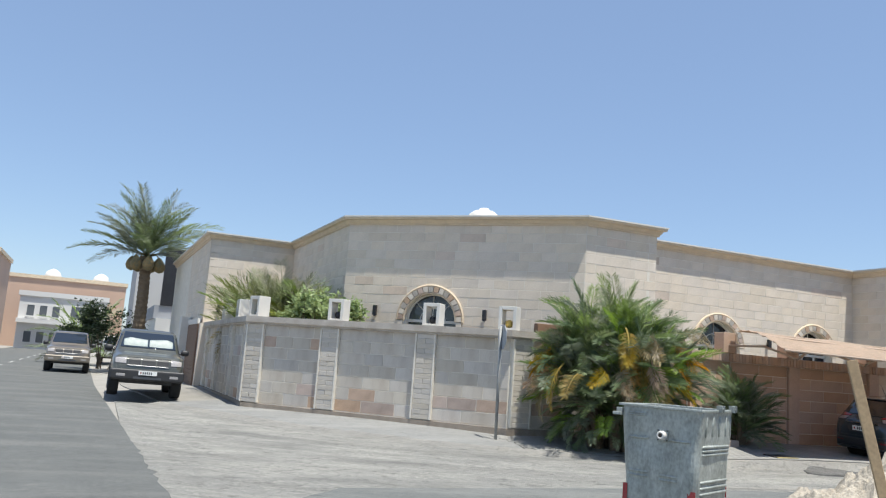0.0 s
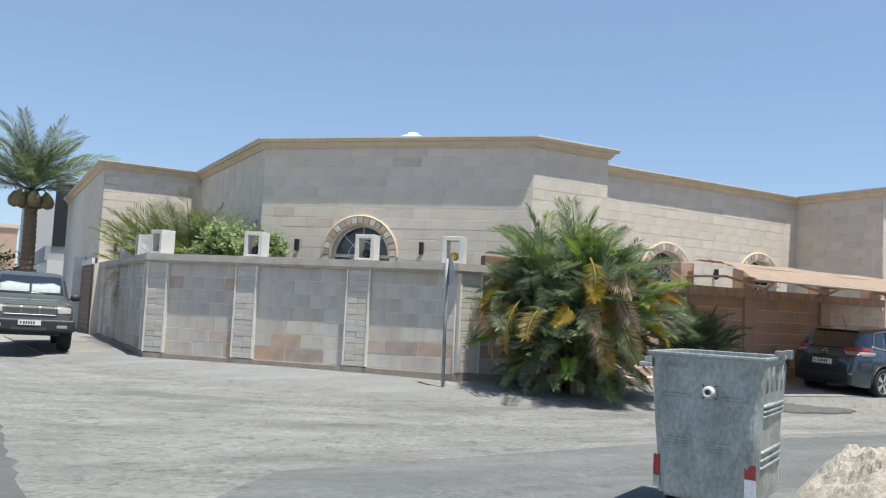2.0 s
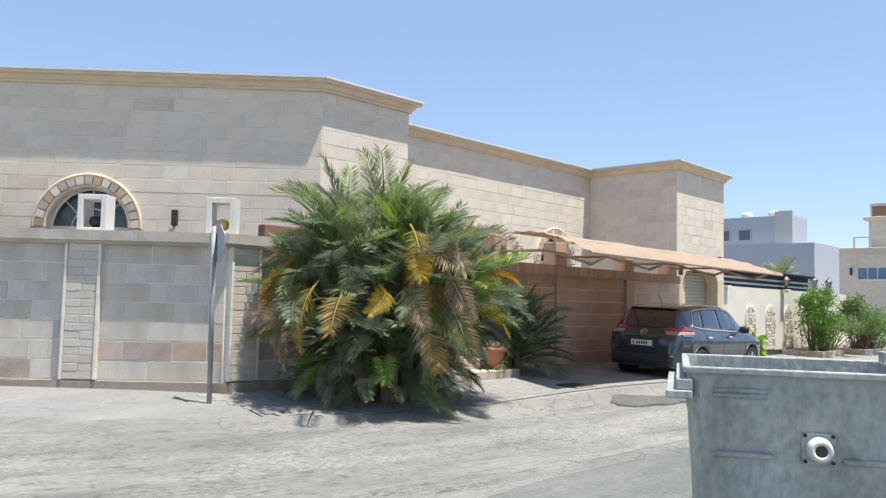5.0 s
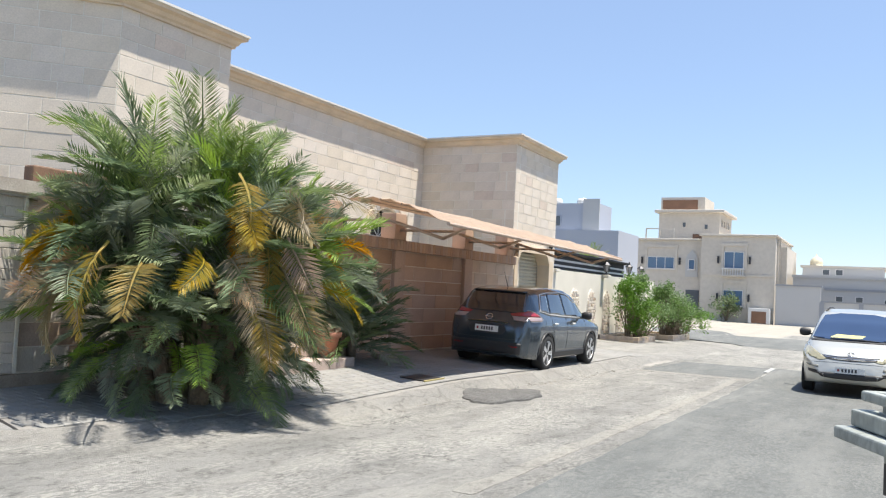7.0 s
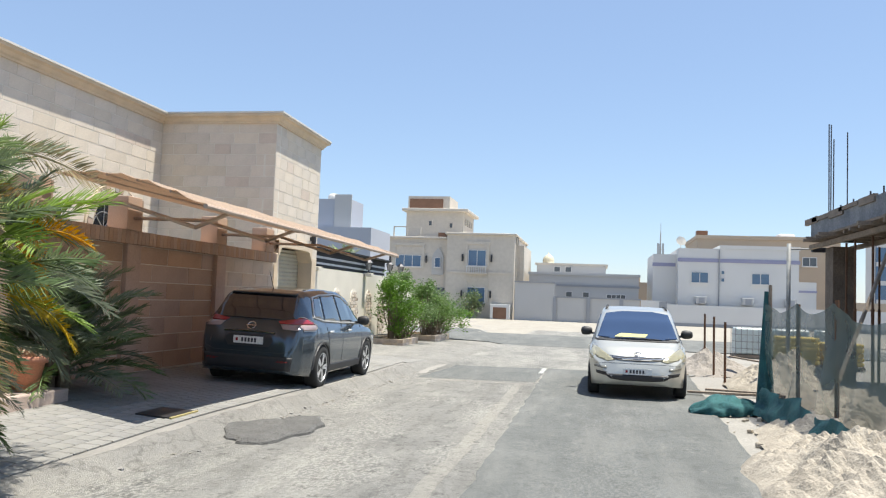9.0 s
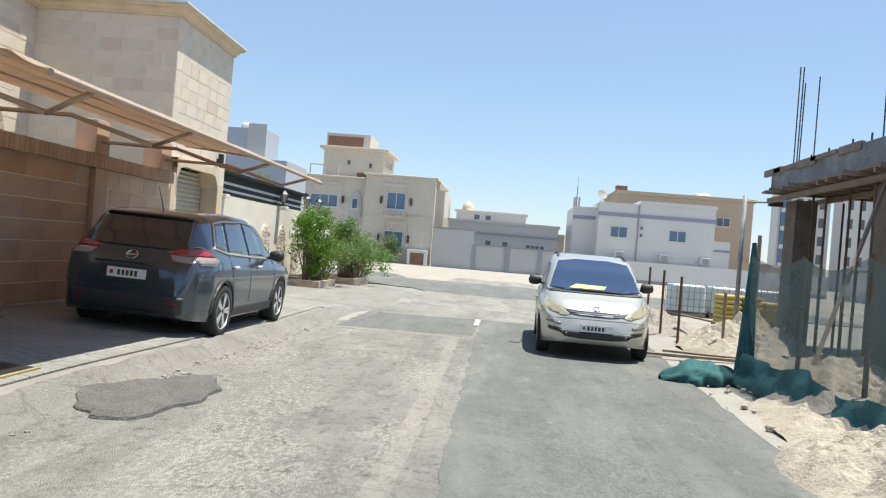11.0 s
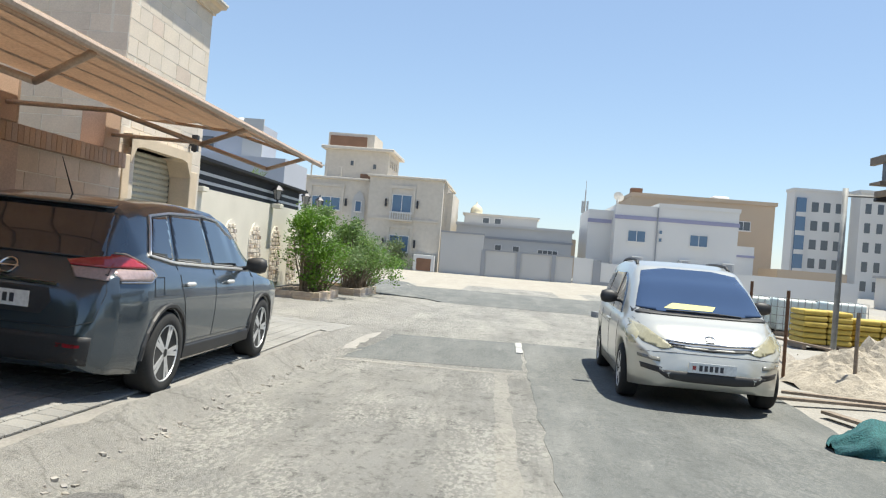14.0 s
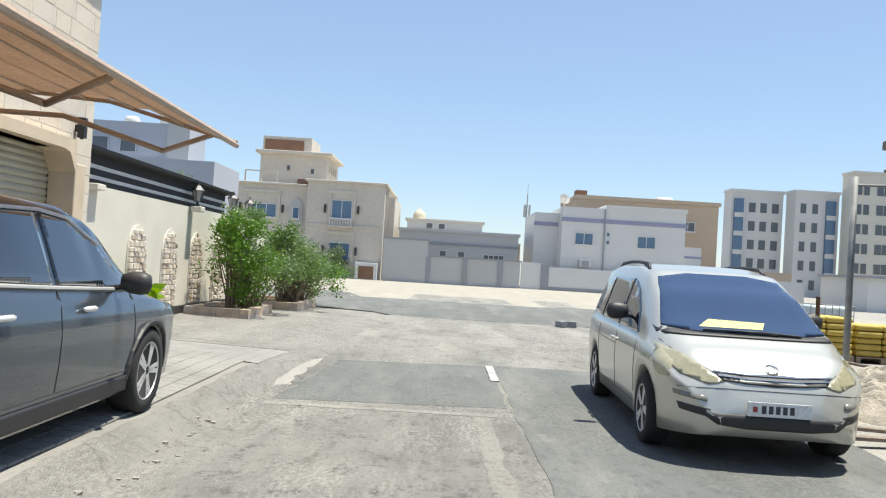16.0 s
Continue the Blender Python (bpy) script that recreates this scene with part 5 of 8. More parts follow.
palm_clump(pose(-0.3, 55, 0.0), "young palm by the main street", 40, 3.2, ((PALM_BLUE, 0.6), (PALM_GREEN, 0.4)), 72, spread=0.3, el=(0.2, 1.4), height0=1.6, leaf=0.5, pairs=24, width=0.05)
shrub("street_tree", pose(-10.5, 78, 0.0), "dark green street tree with a dense crown", [((0, 0, 2.0), (2.4, 2.0, 1.5)), ((-2, 0.4, 2.6), (1.8, 1.0, 1.4))], 3000, 0.3, DEEPLEAF, 73, category="tree")
palm_clump(pose(-9.5, 70, 0.0), "young palm by the main street", 30, 2.6, ((PALM_BLUE, 1.0),), 74, spread=0.3, el=(0.2, 1.4), height0=1.2, leaf=0.5, pairs=20, width=0.06)

# planters with shrubs in front of the white wall
PLANTERSTONE = mat("pinkish planter stone", (0.52, 0.43, 0.35), 0.9, var=0.3, scale=5, fine=40, fvar=0.15, bump=0.4, rnd=0.15)
for i, (x0, x1, y0, zt) in enumerate(((32.9, 35.3, 15.7, 0.12), (36.6, 39.6, 15.3, 0.20))):
    y1 = 17.15
    z0 = height((x0 + x1) / 2, 16.3) - 0.06
    pl = thing("planter", pose((x0 + x1) / 2, 16.4, z0), "low stone planter bed against the white wall", "planter", "stone planters")
    for k, (a, b, c, d) in enumerate(((x0, y0, x1, y0 + 0.2), (x0, y1 - 0.2, x1, y1), (x0, y0 + 0.2, x0 + 0.2, y1 - 0.2), (x1 - 0.2, y0 + 0.2, x1, y1 - 0.2))):
        n = max(1, int(max(c - a, d - b) / 0.4))
        for r in range(2):
            for q in range(n):
                bm = B()
                g = 0.006
                rh = 0.135
                if c - a > d - b:
                    box(bm, a + (c - a) * q / n + g, b, z0 + r * rh, a + (c - a) * (q + 1) / n - g, d, z0 + r * rh + rh - 0.006)
                else:
                    box(bm, a, b + (d - b) * q / n + g, z0 + r * rh, c, b + (d - b) * (q + 1) / n - g, z0 + r * rh + rh - 0.006)
                part("stone", bm, PLANTERSTONE, pl, world=True)
    bm = B()
    box(bm, x0 + 0.15, y0 + 0.15, z0 - 0.05, x1 - 0.15, y1 - 0.15, z0 + 0.2)
    part("soil", bm, SOIL, pl, world=True)
    for q in range(2 + i):
        x = x0 + 0.6 + q * (1.25 if i == 0 else 1.0)
        low = 0.22 * q * i
        shrub("planter_shrub", pose(x, 16.25 - 0.42 * i, z0 + 0.18), "dense green leafy shrub growing in a stone planter",
              [((0, 0, 1.4 - 0.05 * i - low), (1.05, 1.0 + 0.15 * i, 0.8)), ((0.2, -0.45 - 0.15 * i, 0.95 - low * 0.5), (1.0, 0.85, 0.6)), ((-0.1, 0.1, 1.9 - 0.2 * i - low), (0.65, 0.65, 0.5))], 5600, 0.085, LEAF, 90 + i * 2 + q, stems=9)
shrub("agave", pose(29.6, 16.9, height(29.6, 16.9)), "small yellow-green succulent at the wall's foot", [((0, 0, 0.45), (0.3, 0.25, 0.4))], 160, 0.34, LIME, 99, stems=4, category="plant")
shrub("far_shrub", pose(83.5, 21.2, -0.2), "green shrub before the far villa", [((0, 0, 1.5), (1.4, 1.2, 1.2))], 1500, 0.22, LEAF, 98)

# ---- steps, pot, sign post, lamp boxes ----
steps = thing("entrance_steps", pose(13.6, 16.2, 0), "two beige stone entrance steps at the garden gate", "steps")
g = height(13.6, 15.8)
for k, (x0, y0, z1) in enumerate(((12.5, 15.62, 0.17), (12.7, 16.02, 0.36))):
    bm = B()
    box(bm, x0, y0, g - 0.2, 15.0 - 0.2 * k, 16.72, g + z1)
    bevel(part("step", bm, RED, steps, world=True), 0.02)
GATEWOOD = mat("brown gate wood", (0.21, 0.125, 0.08), 0.6, var=0.3, scale=2, fine=30, bump=0.2, stretch=(6, 6, 0.6))
gate = thing("door_1", pose(13.5, 16.85, 0.3), "brown wooden garden gate between stone pillars", "gate", kind="structure")
for k in range(6):
    bm = B()
    box(bm, 12.72 + k * 0.27, 16.82, g + 0.36, 12.72 + k * 0.27 + 0.262, 16.87, 2.35)
    part("board", bm, GATEWOOD, gate, world=True)
bm = B()
box(bm, 9.9, 17.0, 2.30, 14.4, 17.2, 2.72)
bevel(part("gate_canopy", bm, GATEWOOD, gate, "brown timber beam over the gate", world=True), 0.02)

pot = thing("flower_pot", pose(14.5, 15.85, g + 0.17), "terracotta pot with a dried plant on the step", "pot")
bm = B()
lathe(bm, [(0.13, 0.0), (0.20, 0.33), (0.235, 0.34), (0.24, 0.42), (0.21, 0.42), (0.19, 0.36), (0.0, 0.35)], 20)
part("pot", bm, TERRACOTTA, pot, smooth=True)
bm = B()
rng = random.Random(3)
for k in range(60):
    a, r = rng.uniform(0, math.tau), rng.uniform(0, 0.17)
    p = Vector((r * math.cos(a), r * math.sin(a), 0.36))
    tube(bm, [p, p + Vector((rng.gauss(0, 0.06), rng.gauss(0, 0.06), rng.uniform(0.08, 0.2)))], [0.006, 0.012], 4)
part("dried_plant", bm, mat("dried plant", (0.50, 0.38, 0.26), 0.9, var=0.3, scale=9), pot, "pale dried plant")

GALV = mat("galvanised steel", (0.32, 0.325, 0.32), 0.6, 0.1, scale=4, fine=70, fvar=0.14, bump=0.12, col2=(0.17, 0.175, 0.17))
SIGN_TURN = 172
sign = thing("sign_post", pose(8.42, 16.02, height(8.42, 16.0) - 0.02, 0.6, -1.2, 0), "grey metal sign post with an eight-sided plate, from behind", "sign post")
bm = B()
tube(bm, [(0, 0, 0), (0, 0, 2.52)], 0.035, 12)
part("post", bm, GALV, sign, smooth=True)
bm = B()
octagon = [(0.29 * math.cos(radians(22.5 + 45 * k)), 0.29 * math.sin(radians(22.5 + 45 * k))) for k in range(8)]
prism(bm, octagon, -0.004, 0.004)
plate_back = part("plate", bm, mat("dull sign back", (0.38, 0.40, 0.42), 0.55, 0.1, scale=3, fine=40, fvar=0.12, bump=0.1), sign, "dull grey back of an eight-sided sign plate", m=Matrix.Translation((0.035, -0.03, 2.28)) @ Matrix.Rotation(radians(SIGN_TURN), 4, "Z") @ Matrix.Rotation(radians(90), 4, "Y"))

BULB = mat("yellow globe", (0.62, 0.42, 0.10), 0.35, var=0.1, bump=0.0)
u45 = Vector((1, -1)).normalized()
spots = [(Vector((3.92, 21.88)) + u45 * u + Vector((0.09, 0.09)), 45) for u in (2.55, 5.2, 7.15)] + [(Vector((4.12, 22.02)), 67), (Vector((4.05, 24.1)), 90), (Vector((4.05, 26.8)), 90)]
for k, (p, rot) in enumerate(spots):
    lb = thing("wall_lamp_box", pose(p.x, p.y, FTOP, 0, 0, -rot), "white hollow concrete lamp box on the wall coping", "lamp", "lamp boxes on the garden wall")
    w, d, h, t = 0.44, 0.36, 0.56, 0.085
    for nm, bb in (("jamb", (-w / 2, -d / 2, 0, -w / 2 + t, d / 2, h)), ("jamb", (w / 2 - t, -d / 2, 0, w / 2, d / 2, h)), ("lintel", (-w / 2 + t, -d / 2, h - t, w / 2 - t, d / 2, h)), ("sill", (-w / 2 + t, -d / 2, 0, w / 2 - t, d / 2, 0.05))):
        bm = B()
        box(bm, *bb)
        bevel(part(nm, bm, WHITE, lb), 0.008)
    bm = B()
    lathe(bm, [(0.0, 0.05), (0.05, 0.06), (0.09, 0.11), (0.10, 0.16), (0.08, 0.22), (0.0, 0.25)], 14)
    part("globe", bm, BULB if k == 2 else DARKMETAL, lb, smooth=True)

# ---- skip bin ----
BINMAT = mat("dented galvanised bin steel", (0.42, 0.44, 0.41), 0.5, 0.3, scale=5, fine=34, fvar=0.2, bump=0.25, col2=(0.26, 0.275, 0.25), stretch=(1, 1, 0.6))
RUSTYBORE = mat("greasy rust", (0.07, 0.055, 0.045), 0.7, var=0.3, scale=20, bump=0.2)
bz = height(6.1, 7.1)
binn = thing("waste_bin", pose(6.04, 7.22, bz, 0, 0, 26.7), "large open galvanised waste bin with trunnions and red-white markings", "waste bin")
bl, bw, z0, z1 = 0.465, 0.45, 0.20, 1.34


def bin_xy(z):
    t = (z - z0) / (z1 - z0)
    return bl * (0.89 + 0.11 * t), bw * (0.88 + 0.12 * t)


def bin_ring(bm, z, inset, dent=0.0):
    """One level of the tub: a rectangle with round corners, its sides a little dented."""
    a, b = bin_xy(z)
    a, b, c, n = a - inset, b - inset, 0.075 - inset * 0.5, 6
    pts = []
    for cx, cy, start in ((a - c, -b + c, -90), (a - c, b - c, 0), (-a + c, b - c, 90), (-a + c, -b + c, 180)):
        pts += [(cx + c * math.cos(radians(start + 90 * k / 4)), cy + c * math.sin(radians(start + 90 * k / 4))) for k in range(5)]
        ex, ey = pts[-1]
        nx, ny = {-90: (a, b - c), 0: (-a + c, b), 90: (-a, -b + c), 180: (a - c, -b)}[start]
        pts += [(ex + (nx - ex) * k / n, ey + (ny - ey) * k / n) for k in range(1, n)]
    return [bm.verts.new((x * (1 + dent * noise.noise((x * 4, y * 4, z * 3.5))), y * (1 + dent * noise.noise((x * 4 + 7, y * 4, z * 3.5))), z)) for x, y in pts]


bm = B()
rings = [bin_ring(bm, z0 + (z1 - z0) * k / 16, 0, 0.035) for k in range(17)] + [bin_ring(bm, z1, 0.012), bin_ring(bm, z0 + 0.05, 0.012)]
for r0, r1 in zip(rings, rings[1:]):
    for k in range(len(r0)):
        q = (k + 1) % len(r0)
        bm.faces.new((r0[k], r0[q], r1[q], r1[k]))
bm.faces.new(rings[0][::-1]), bm.faces.new(rings[-1])
part("tub", bm, BINMAT, binn, "dented grey steel tub")
a, b = bin_xy(z1)
for nm, sx0, sy0, sx1, sy1, za, zb in (("rim", -a - 0.02, -b - 0.02, -a + 0.006, b + 0.02, z1 - 0.022, z1 + 0.006), ("rim", a - 0.006, -b - 0.02, a + 0.02, b + 0.02, z1 - 0.022, z1 + 0.006),
                                      ("rim", -a + 0.006, -b - 0.02, a - 0.006, -b + 0.006, z1 - 0.022, z1 + 0.006), ("rim", -a + 0.006, b - 0.006, a - 0.006, b + 0.02, z1 - 0.022, z1 + 0.006),
                                      ("ledge", -a - 0.02, b - 0.02, a + 0.02, b + 0.045, z1 - 0.09, z1 - 0.045), ("ledge", -a - 0.03, b - 0.02, a + 0.03, b + 0.085, z1 - 0.125, z1 - 0.092)):
    bm = B()
    box(bm, sx0, sy0, za, sx1, sy1, zb)
    bevel(part(nm, bm, BINMAT, binn, "folded steel rim" if nm == "rim" else "stepped lifting ledge"), 0.006)


def bin_rib(p, q, r=0.013):
    bm = B()
    p, q = Vector(p), Vector(q)
    d = (q - p).normalized() * 0.012
    tube(bm, [p, p + d, q - d, q], [0.002, r, r, 0.002], 6)
    part("pressed_rib", bm, BINMAT, binn, smooth=True)


for s in (-1, 1):
    for z, ya, yb in ((1.255, 0.36, 0.14), (1.235, 0.36, 0.14), (0.645, 0.35, 0.12), (0.60, 0.35, 0.12), (0.63, 0.0, -0.20), (0.585, 0.0, -0.20), (1.0, 0.36, 0.12), (1.0, -0.12, -0.34)):
        x = s * (bin_xy(z)[0] + 0.001)
        bin_rib((x, ya, z), (x, yb, z))
    # lifting trunnion on a bolted flange
    zt = 1.045
    m = Matrix.Translation((s * (bin_xy(zt)[0] - 0.002), -0.04, zt)) @ Matrix.Rotation(radians(90 * s), 4, "Y")
    bm = B()
    box(bm, -0.062, -0.062, 0, 0.062, 0.062, 0.010, m)
    bevel(part("flange", bm, BINMAT, binn), 0.004)
    bm = B()
    lathe(bm, [(0.050, 0.008), (0.047, 0.03), (0.043, 0.07), (0.038, 0.078), (0.023, 0.076), (0.022, 0.03), (0.0, 0.03)], 20, m)
    part("trunnion", bm, WHITE, binn, "white lifting trunnion", smooth=True)
    bm = B()
    lathe(bm, [(0.0222, 0.066), (0.0222, 0.070), (0.0, 0.070)], 14, m)
    part("bore", bm, RUSTYBORE, binn, "dark greased bore")
    for bx in (-0.05, 0.05):
        for by in (-0.05, 0.05):
            bm = B()
            lathe(bm, [(0.008, 0.01), (0.008, 0.018), (0.0, 0.02)], 6, m @ Matrix.Translation((bx, by, 0)))
            part("bolt", bm, DARKMETAL, binn)
    for y, w, zr0, zr1, zw in ((0.385, 0.05, 0.33, 0.50, 0.24), (-0.355, 0.085, 0.40, 0.51, 0.26)):
        x = s * (bin_xy(0.4)[0] + 0.004)
        bm = B()
        box(bm, x - 0.004, y - w / 2, zw, x + 0.004, y + w / 2, zr0 - 0.001)
        mk = part("marker", bm, PLATE if y < 0 else BINMAT, binn, "red and white reflector sticker")
        bm = B()
        box(bm, x - 0.004, y - w / 2, zr0, x + 0.004, y + w / 2, zr1)
        part("red_band", bm, REDLAMP, mk)
for z in (0.96, 0.92, 0.88, 0.60, 0.54, 0.48):
    y = -bin_xy(z)[1] - 0.001
    bin_rib((-0.36, y, z), (0.36, y, z), 0.017)
for x in (-0.30, -0.12, 0.06, 0.24, 0.36):
    bin_rib((x, -bin_xy(1.06)[1], 1.06), (x, -bin_xy(1.28)[1], 1.28), 0.016)
for x in (0.02, 0.38):  # hinge lugs of the missing lid
    for dx in (-0.035, 0.035):
        bm = B()
        box(bm, x + dx - 0.007, -b - 0.055, z1 - 0.02, x + dx + 0.007, -b + 0.01, z1 + 0.055)
        bevel(part("lid_lug", bm, BINMAT, binn, "worn lid hinge lug"), 0.005)
    bm = B()
    tube(bm, [(x - 0.05, -b - 0.03, z1 + 0.02), (x + 0.05, -b - 0.03, z1 + 0.02)], 0.014, 8)
    part("hinge_pin", bm, BINMAT, binn)
bm = B()
box(bm, 0.30, bin_xy(1.13)[1] - 0.002, 1.09, 0.40, bin_xy(1.13)[1] + 0.006, 1.17)
part("stamped_plate", bm, DARKMETAL, binn, "small dark stamped plate")
bm = B()
box(bm, -0.36, -0.34, 0.165, 0.36, 0.34, 0.205)
part("base_frame", bm, BINMAT, binn)
for s in (-1, 1):
    for e in (-1, 1):
        bm = B()
        tube(bm, [(s * 0.31, e * 0.29 - 0.025, 0.08), (s * 0.31, e * 0.29 + 0.025, 0.08)], 0.08, 18)
        wh = part("caster", bm, TYRE, binn, "black caster wheel")
        for f in (-0.036, 0.03):
            bm = B()
            box(bm, s * 0.31 - 0.035, e * 0.29 + f, 0.06, s * 0.31 + 0.035, e * 0.29 + f + 0.006, 0.17)
            part("fork", bm, DARKMETAL, wh)

# ---- car shade ----
CANVAS = leaf_mat("tan shade cloth", (0.51, 0.385, 0.27), (0.45, 0.335, 0.23), 0.9)
CANVAS.node_tree.nodes["Mix Shader"].inputs[0].default_value = 0.5
TUBE = mat("pinkish painted steel tube", (0.50, 0.38, 0.29), 0.5, 0.1, var=0.15, scale=4, bump=0.05)
shade = thing("shade_canopy", pose(19.5, 15.2, 0.1), "tan cloth car shade on steel arms fixed to the yard wall", "canopy")
FL, FR, BR, BL = Vector((14.3, 13.58, 2.47)), Vector((23.25, 13.58, 2.425)), Vector((24.0, 16.55, 2.98)), Vector((15.6, 16.55, 3.02))
bm = B()
nx, ny = 40, 36
rows = []
for lift in (0, 0.006):
    for j in range(ny + 1):
        row = []
        for i in range(nx + 1):
            u, v = i / nx, j / ny
            p = FL.lerp(FR, u).lerp(BL.lerp(BR, u), v)
            p.z += 0.16 * math.sin(math.pi * v) - 0.035 * abs(math.sin(math.pi * v * 6)) * (1 - v * 0.3) - 0.03 * math.sin(math.pi * ((u * 3) % 1)) * math.sin(math.pi * v) + lift
            row.append(bm.verts.new(p))
        rows.append(row)
for a in (0, ny + 1):
    for j in range(ny):
        for i in range(nx):
            q = (rows[a + j][i], rows[a + j][i + 1], rows[a + j + 1][i + 1], rows[a + j + 1][i])
            bm.faces.new(q if a else q[::-1])
part("cloth", bm, CANVAS, shade, "stretched tan shade cloth", smooth=True, world=True)
bm = B()
tube(bm, [FL + Vector((0, 0, -0.03)), FR + Vector((0, 0, -0.03))], 0.03, 8)
part("front_beam", bm, TUBE, shade, "front edge tube", world=True)
for k in range(1, 5):
    bm = B()
    v = k / 5
    a, b = FL.lerp(BL, v), FR.lerp(BR, v)
    z = 0.16 * math.sin(math.pi * v) - 0.035
    tube(bm, [a + Vector((0.02, 0, z)), b + Vector((-0.02, 0, z))], 0.02, 6)
    part("purlin", bm, TUBE, shade, world=True)
bm = B()
tube(bm, [FR, FR.lerp(BR, 0.5) + Vector((0, 0, 0.13)), BR], 0.025, 6)
part("end_tube", bm, TUBE, shade, world=True)
for k, x in enumerate((15.55, 17.8, 20.9, 23.3)):
    bm = B()
    box(bm, x - 0.2, 16.62, 2.42, x + 0.2, 16.98, 2.96)
    bevel(part("stub_pillar", bm, GSTONE, shade, "brown stub pillar on the wall", world=True), 0.012)
    bm = B()
    tube(bm, [(x, 16.75, 2.62), (x, 15.4, 2.60), (x, 14.35, 2.30)], 0.028, 8)
    tube(bm, [(x, 14.35, 2.30), (x - 0.4, 13.72, 2.44)], 0.028, 8)
    part("arm", bm, TUBE, shade, "bent steel arm", smooth=True, world=True)
    bm = B()
    tube(bm, [(x + 0.26, 16.66, 2.42), (x + 0.26, 16.66, 2.93)], 0.025, 6)
    part("upright", bm, TUBE, shade, world=True)

# ---- roller door and jambs ----
ROLL = mat("cream roller shutter", (0.52, 0.48, 0.37), 0.5, 0.1, var=0.15, scale=2, bump=0.05)
rx0, rx1, ry = 24.28, 26.62, 17.22
roller = thing("door_2", pose(25.4, 17.2, 0.1), "closed cream ribbed roller shutter in a stone surround", "roller door", kind="structure")
for k in range(26):
    bm = B()
    z = 0.05 + k * 0.1
    vs = [bm.verts.new((x, ry - 0.028 * math.sin(math.pi * t), z + 0.098 * t)) for x in (rx0, rx1) for t in (0, 0.2, 0.5, 0.8, 1)]
    for q in range(4):
        bm.faces.new((vs[q], vs[5 + q], vs[6 + q], vs[q + 1]))
    part("slat", bm, ROLL, roller, world=True)
bm = B()
box(bm, rx0 - 0.1, ry + 0.02, 0, rx1 + 0.1, ry + 0.05, 2.7)
part("backing", bm, DARKMETAL, roller, world=True)
for nm, x0, x1 in (("jamb", 24.05, 24.28), ("jamb", 26.62, 26.95)):
    bm = B()
    box(bm, x0, 16.80, 0, x1, 17.2, 2.45)
    bevel(part(nm, bm, CORNICE, roller, "ochre stone jamb", world=True), 0.015)
bm = B()
n = 12
c0, c1 = rx0, rx1
prev = None
for k in range(n + 1):
    x = c0 + (c1 - c0) * k / n
    e = min(x - c0, c1 - x)
    z = 2.62 - (0.30 * (1 - math.sqrt(max(0, 1 - (1 - min(1, e / 0.35)) ** 2))))
    if prev:
        px, pz = prev
        vs = [bm.verts.new(p) for p in ((px, 16.80, pz), (x, 16.80, z), (x, 16.80, 2.78), (px, 16.80, 2.78), (px, 17.2, pz), (x, 17.2, z), (x, 17.2, 2.78), (px, 17.2, 2.78))]
        for f in ((0, 1, 2, 3), (7, 6, 5, 4), (0, 4, 5, 1), (3, 2, 6, 7)):
            bm.faces.new([vs[i] for i in f])
    prev = (x, z)
part("head", bm, CORNICE, roller, "rounded stone head", world=True)

# ---- neighbour's white wall ----
WX0, WX1, WY, WT = 27.9, 41.0, 17.3, 2.28
nwall = thing("neighbour_wall", pose(34, 17.4, -0.1), "white painted wall with arched stone niches and a striped screen", "wall", kind="structure")
CREAM = mat("cream wall paint", (0.70, 0.65, 0.55), 0.85, var=0.12, scale=0.9, fine=40, fvar=0.05, bump=0.1)
bm = B()
box(bm, WX0, WY, -0.4, WX1, WY + 0.22, WT)
part("wall", bm, CREAM, nwall, world=True)
bm = B()
box(bm, WX0 - 0.03, WY - 0.05, -0.4, WX1, WY - 0.002, 0.05)
part("plinth", bm, mat("black plinth tile", (0.05, 0.05, 0.05), 0.5, bump=0.1), nwall, "black plinth", world=True)
rng = random.Random(8)
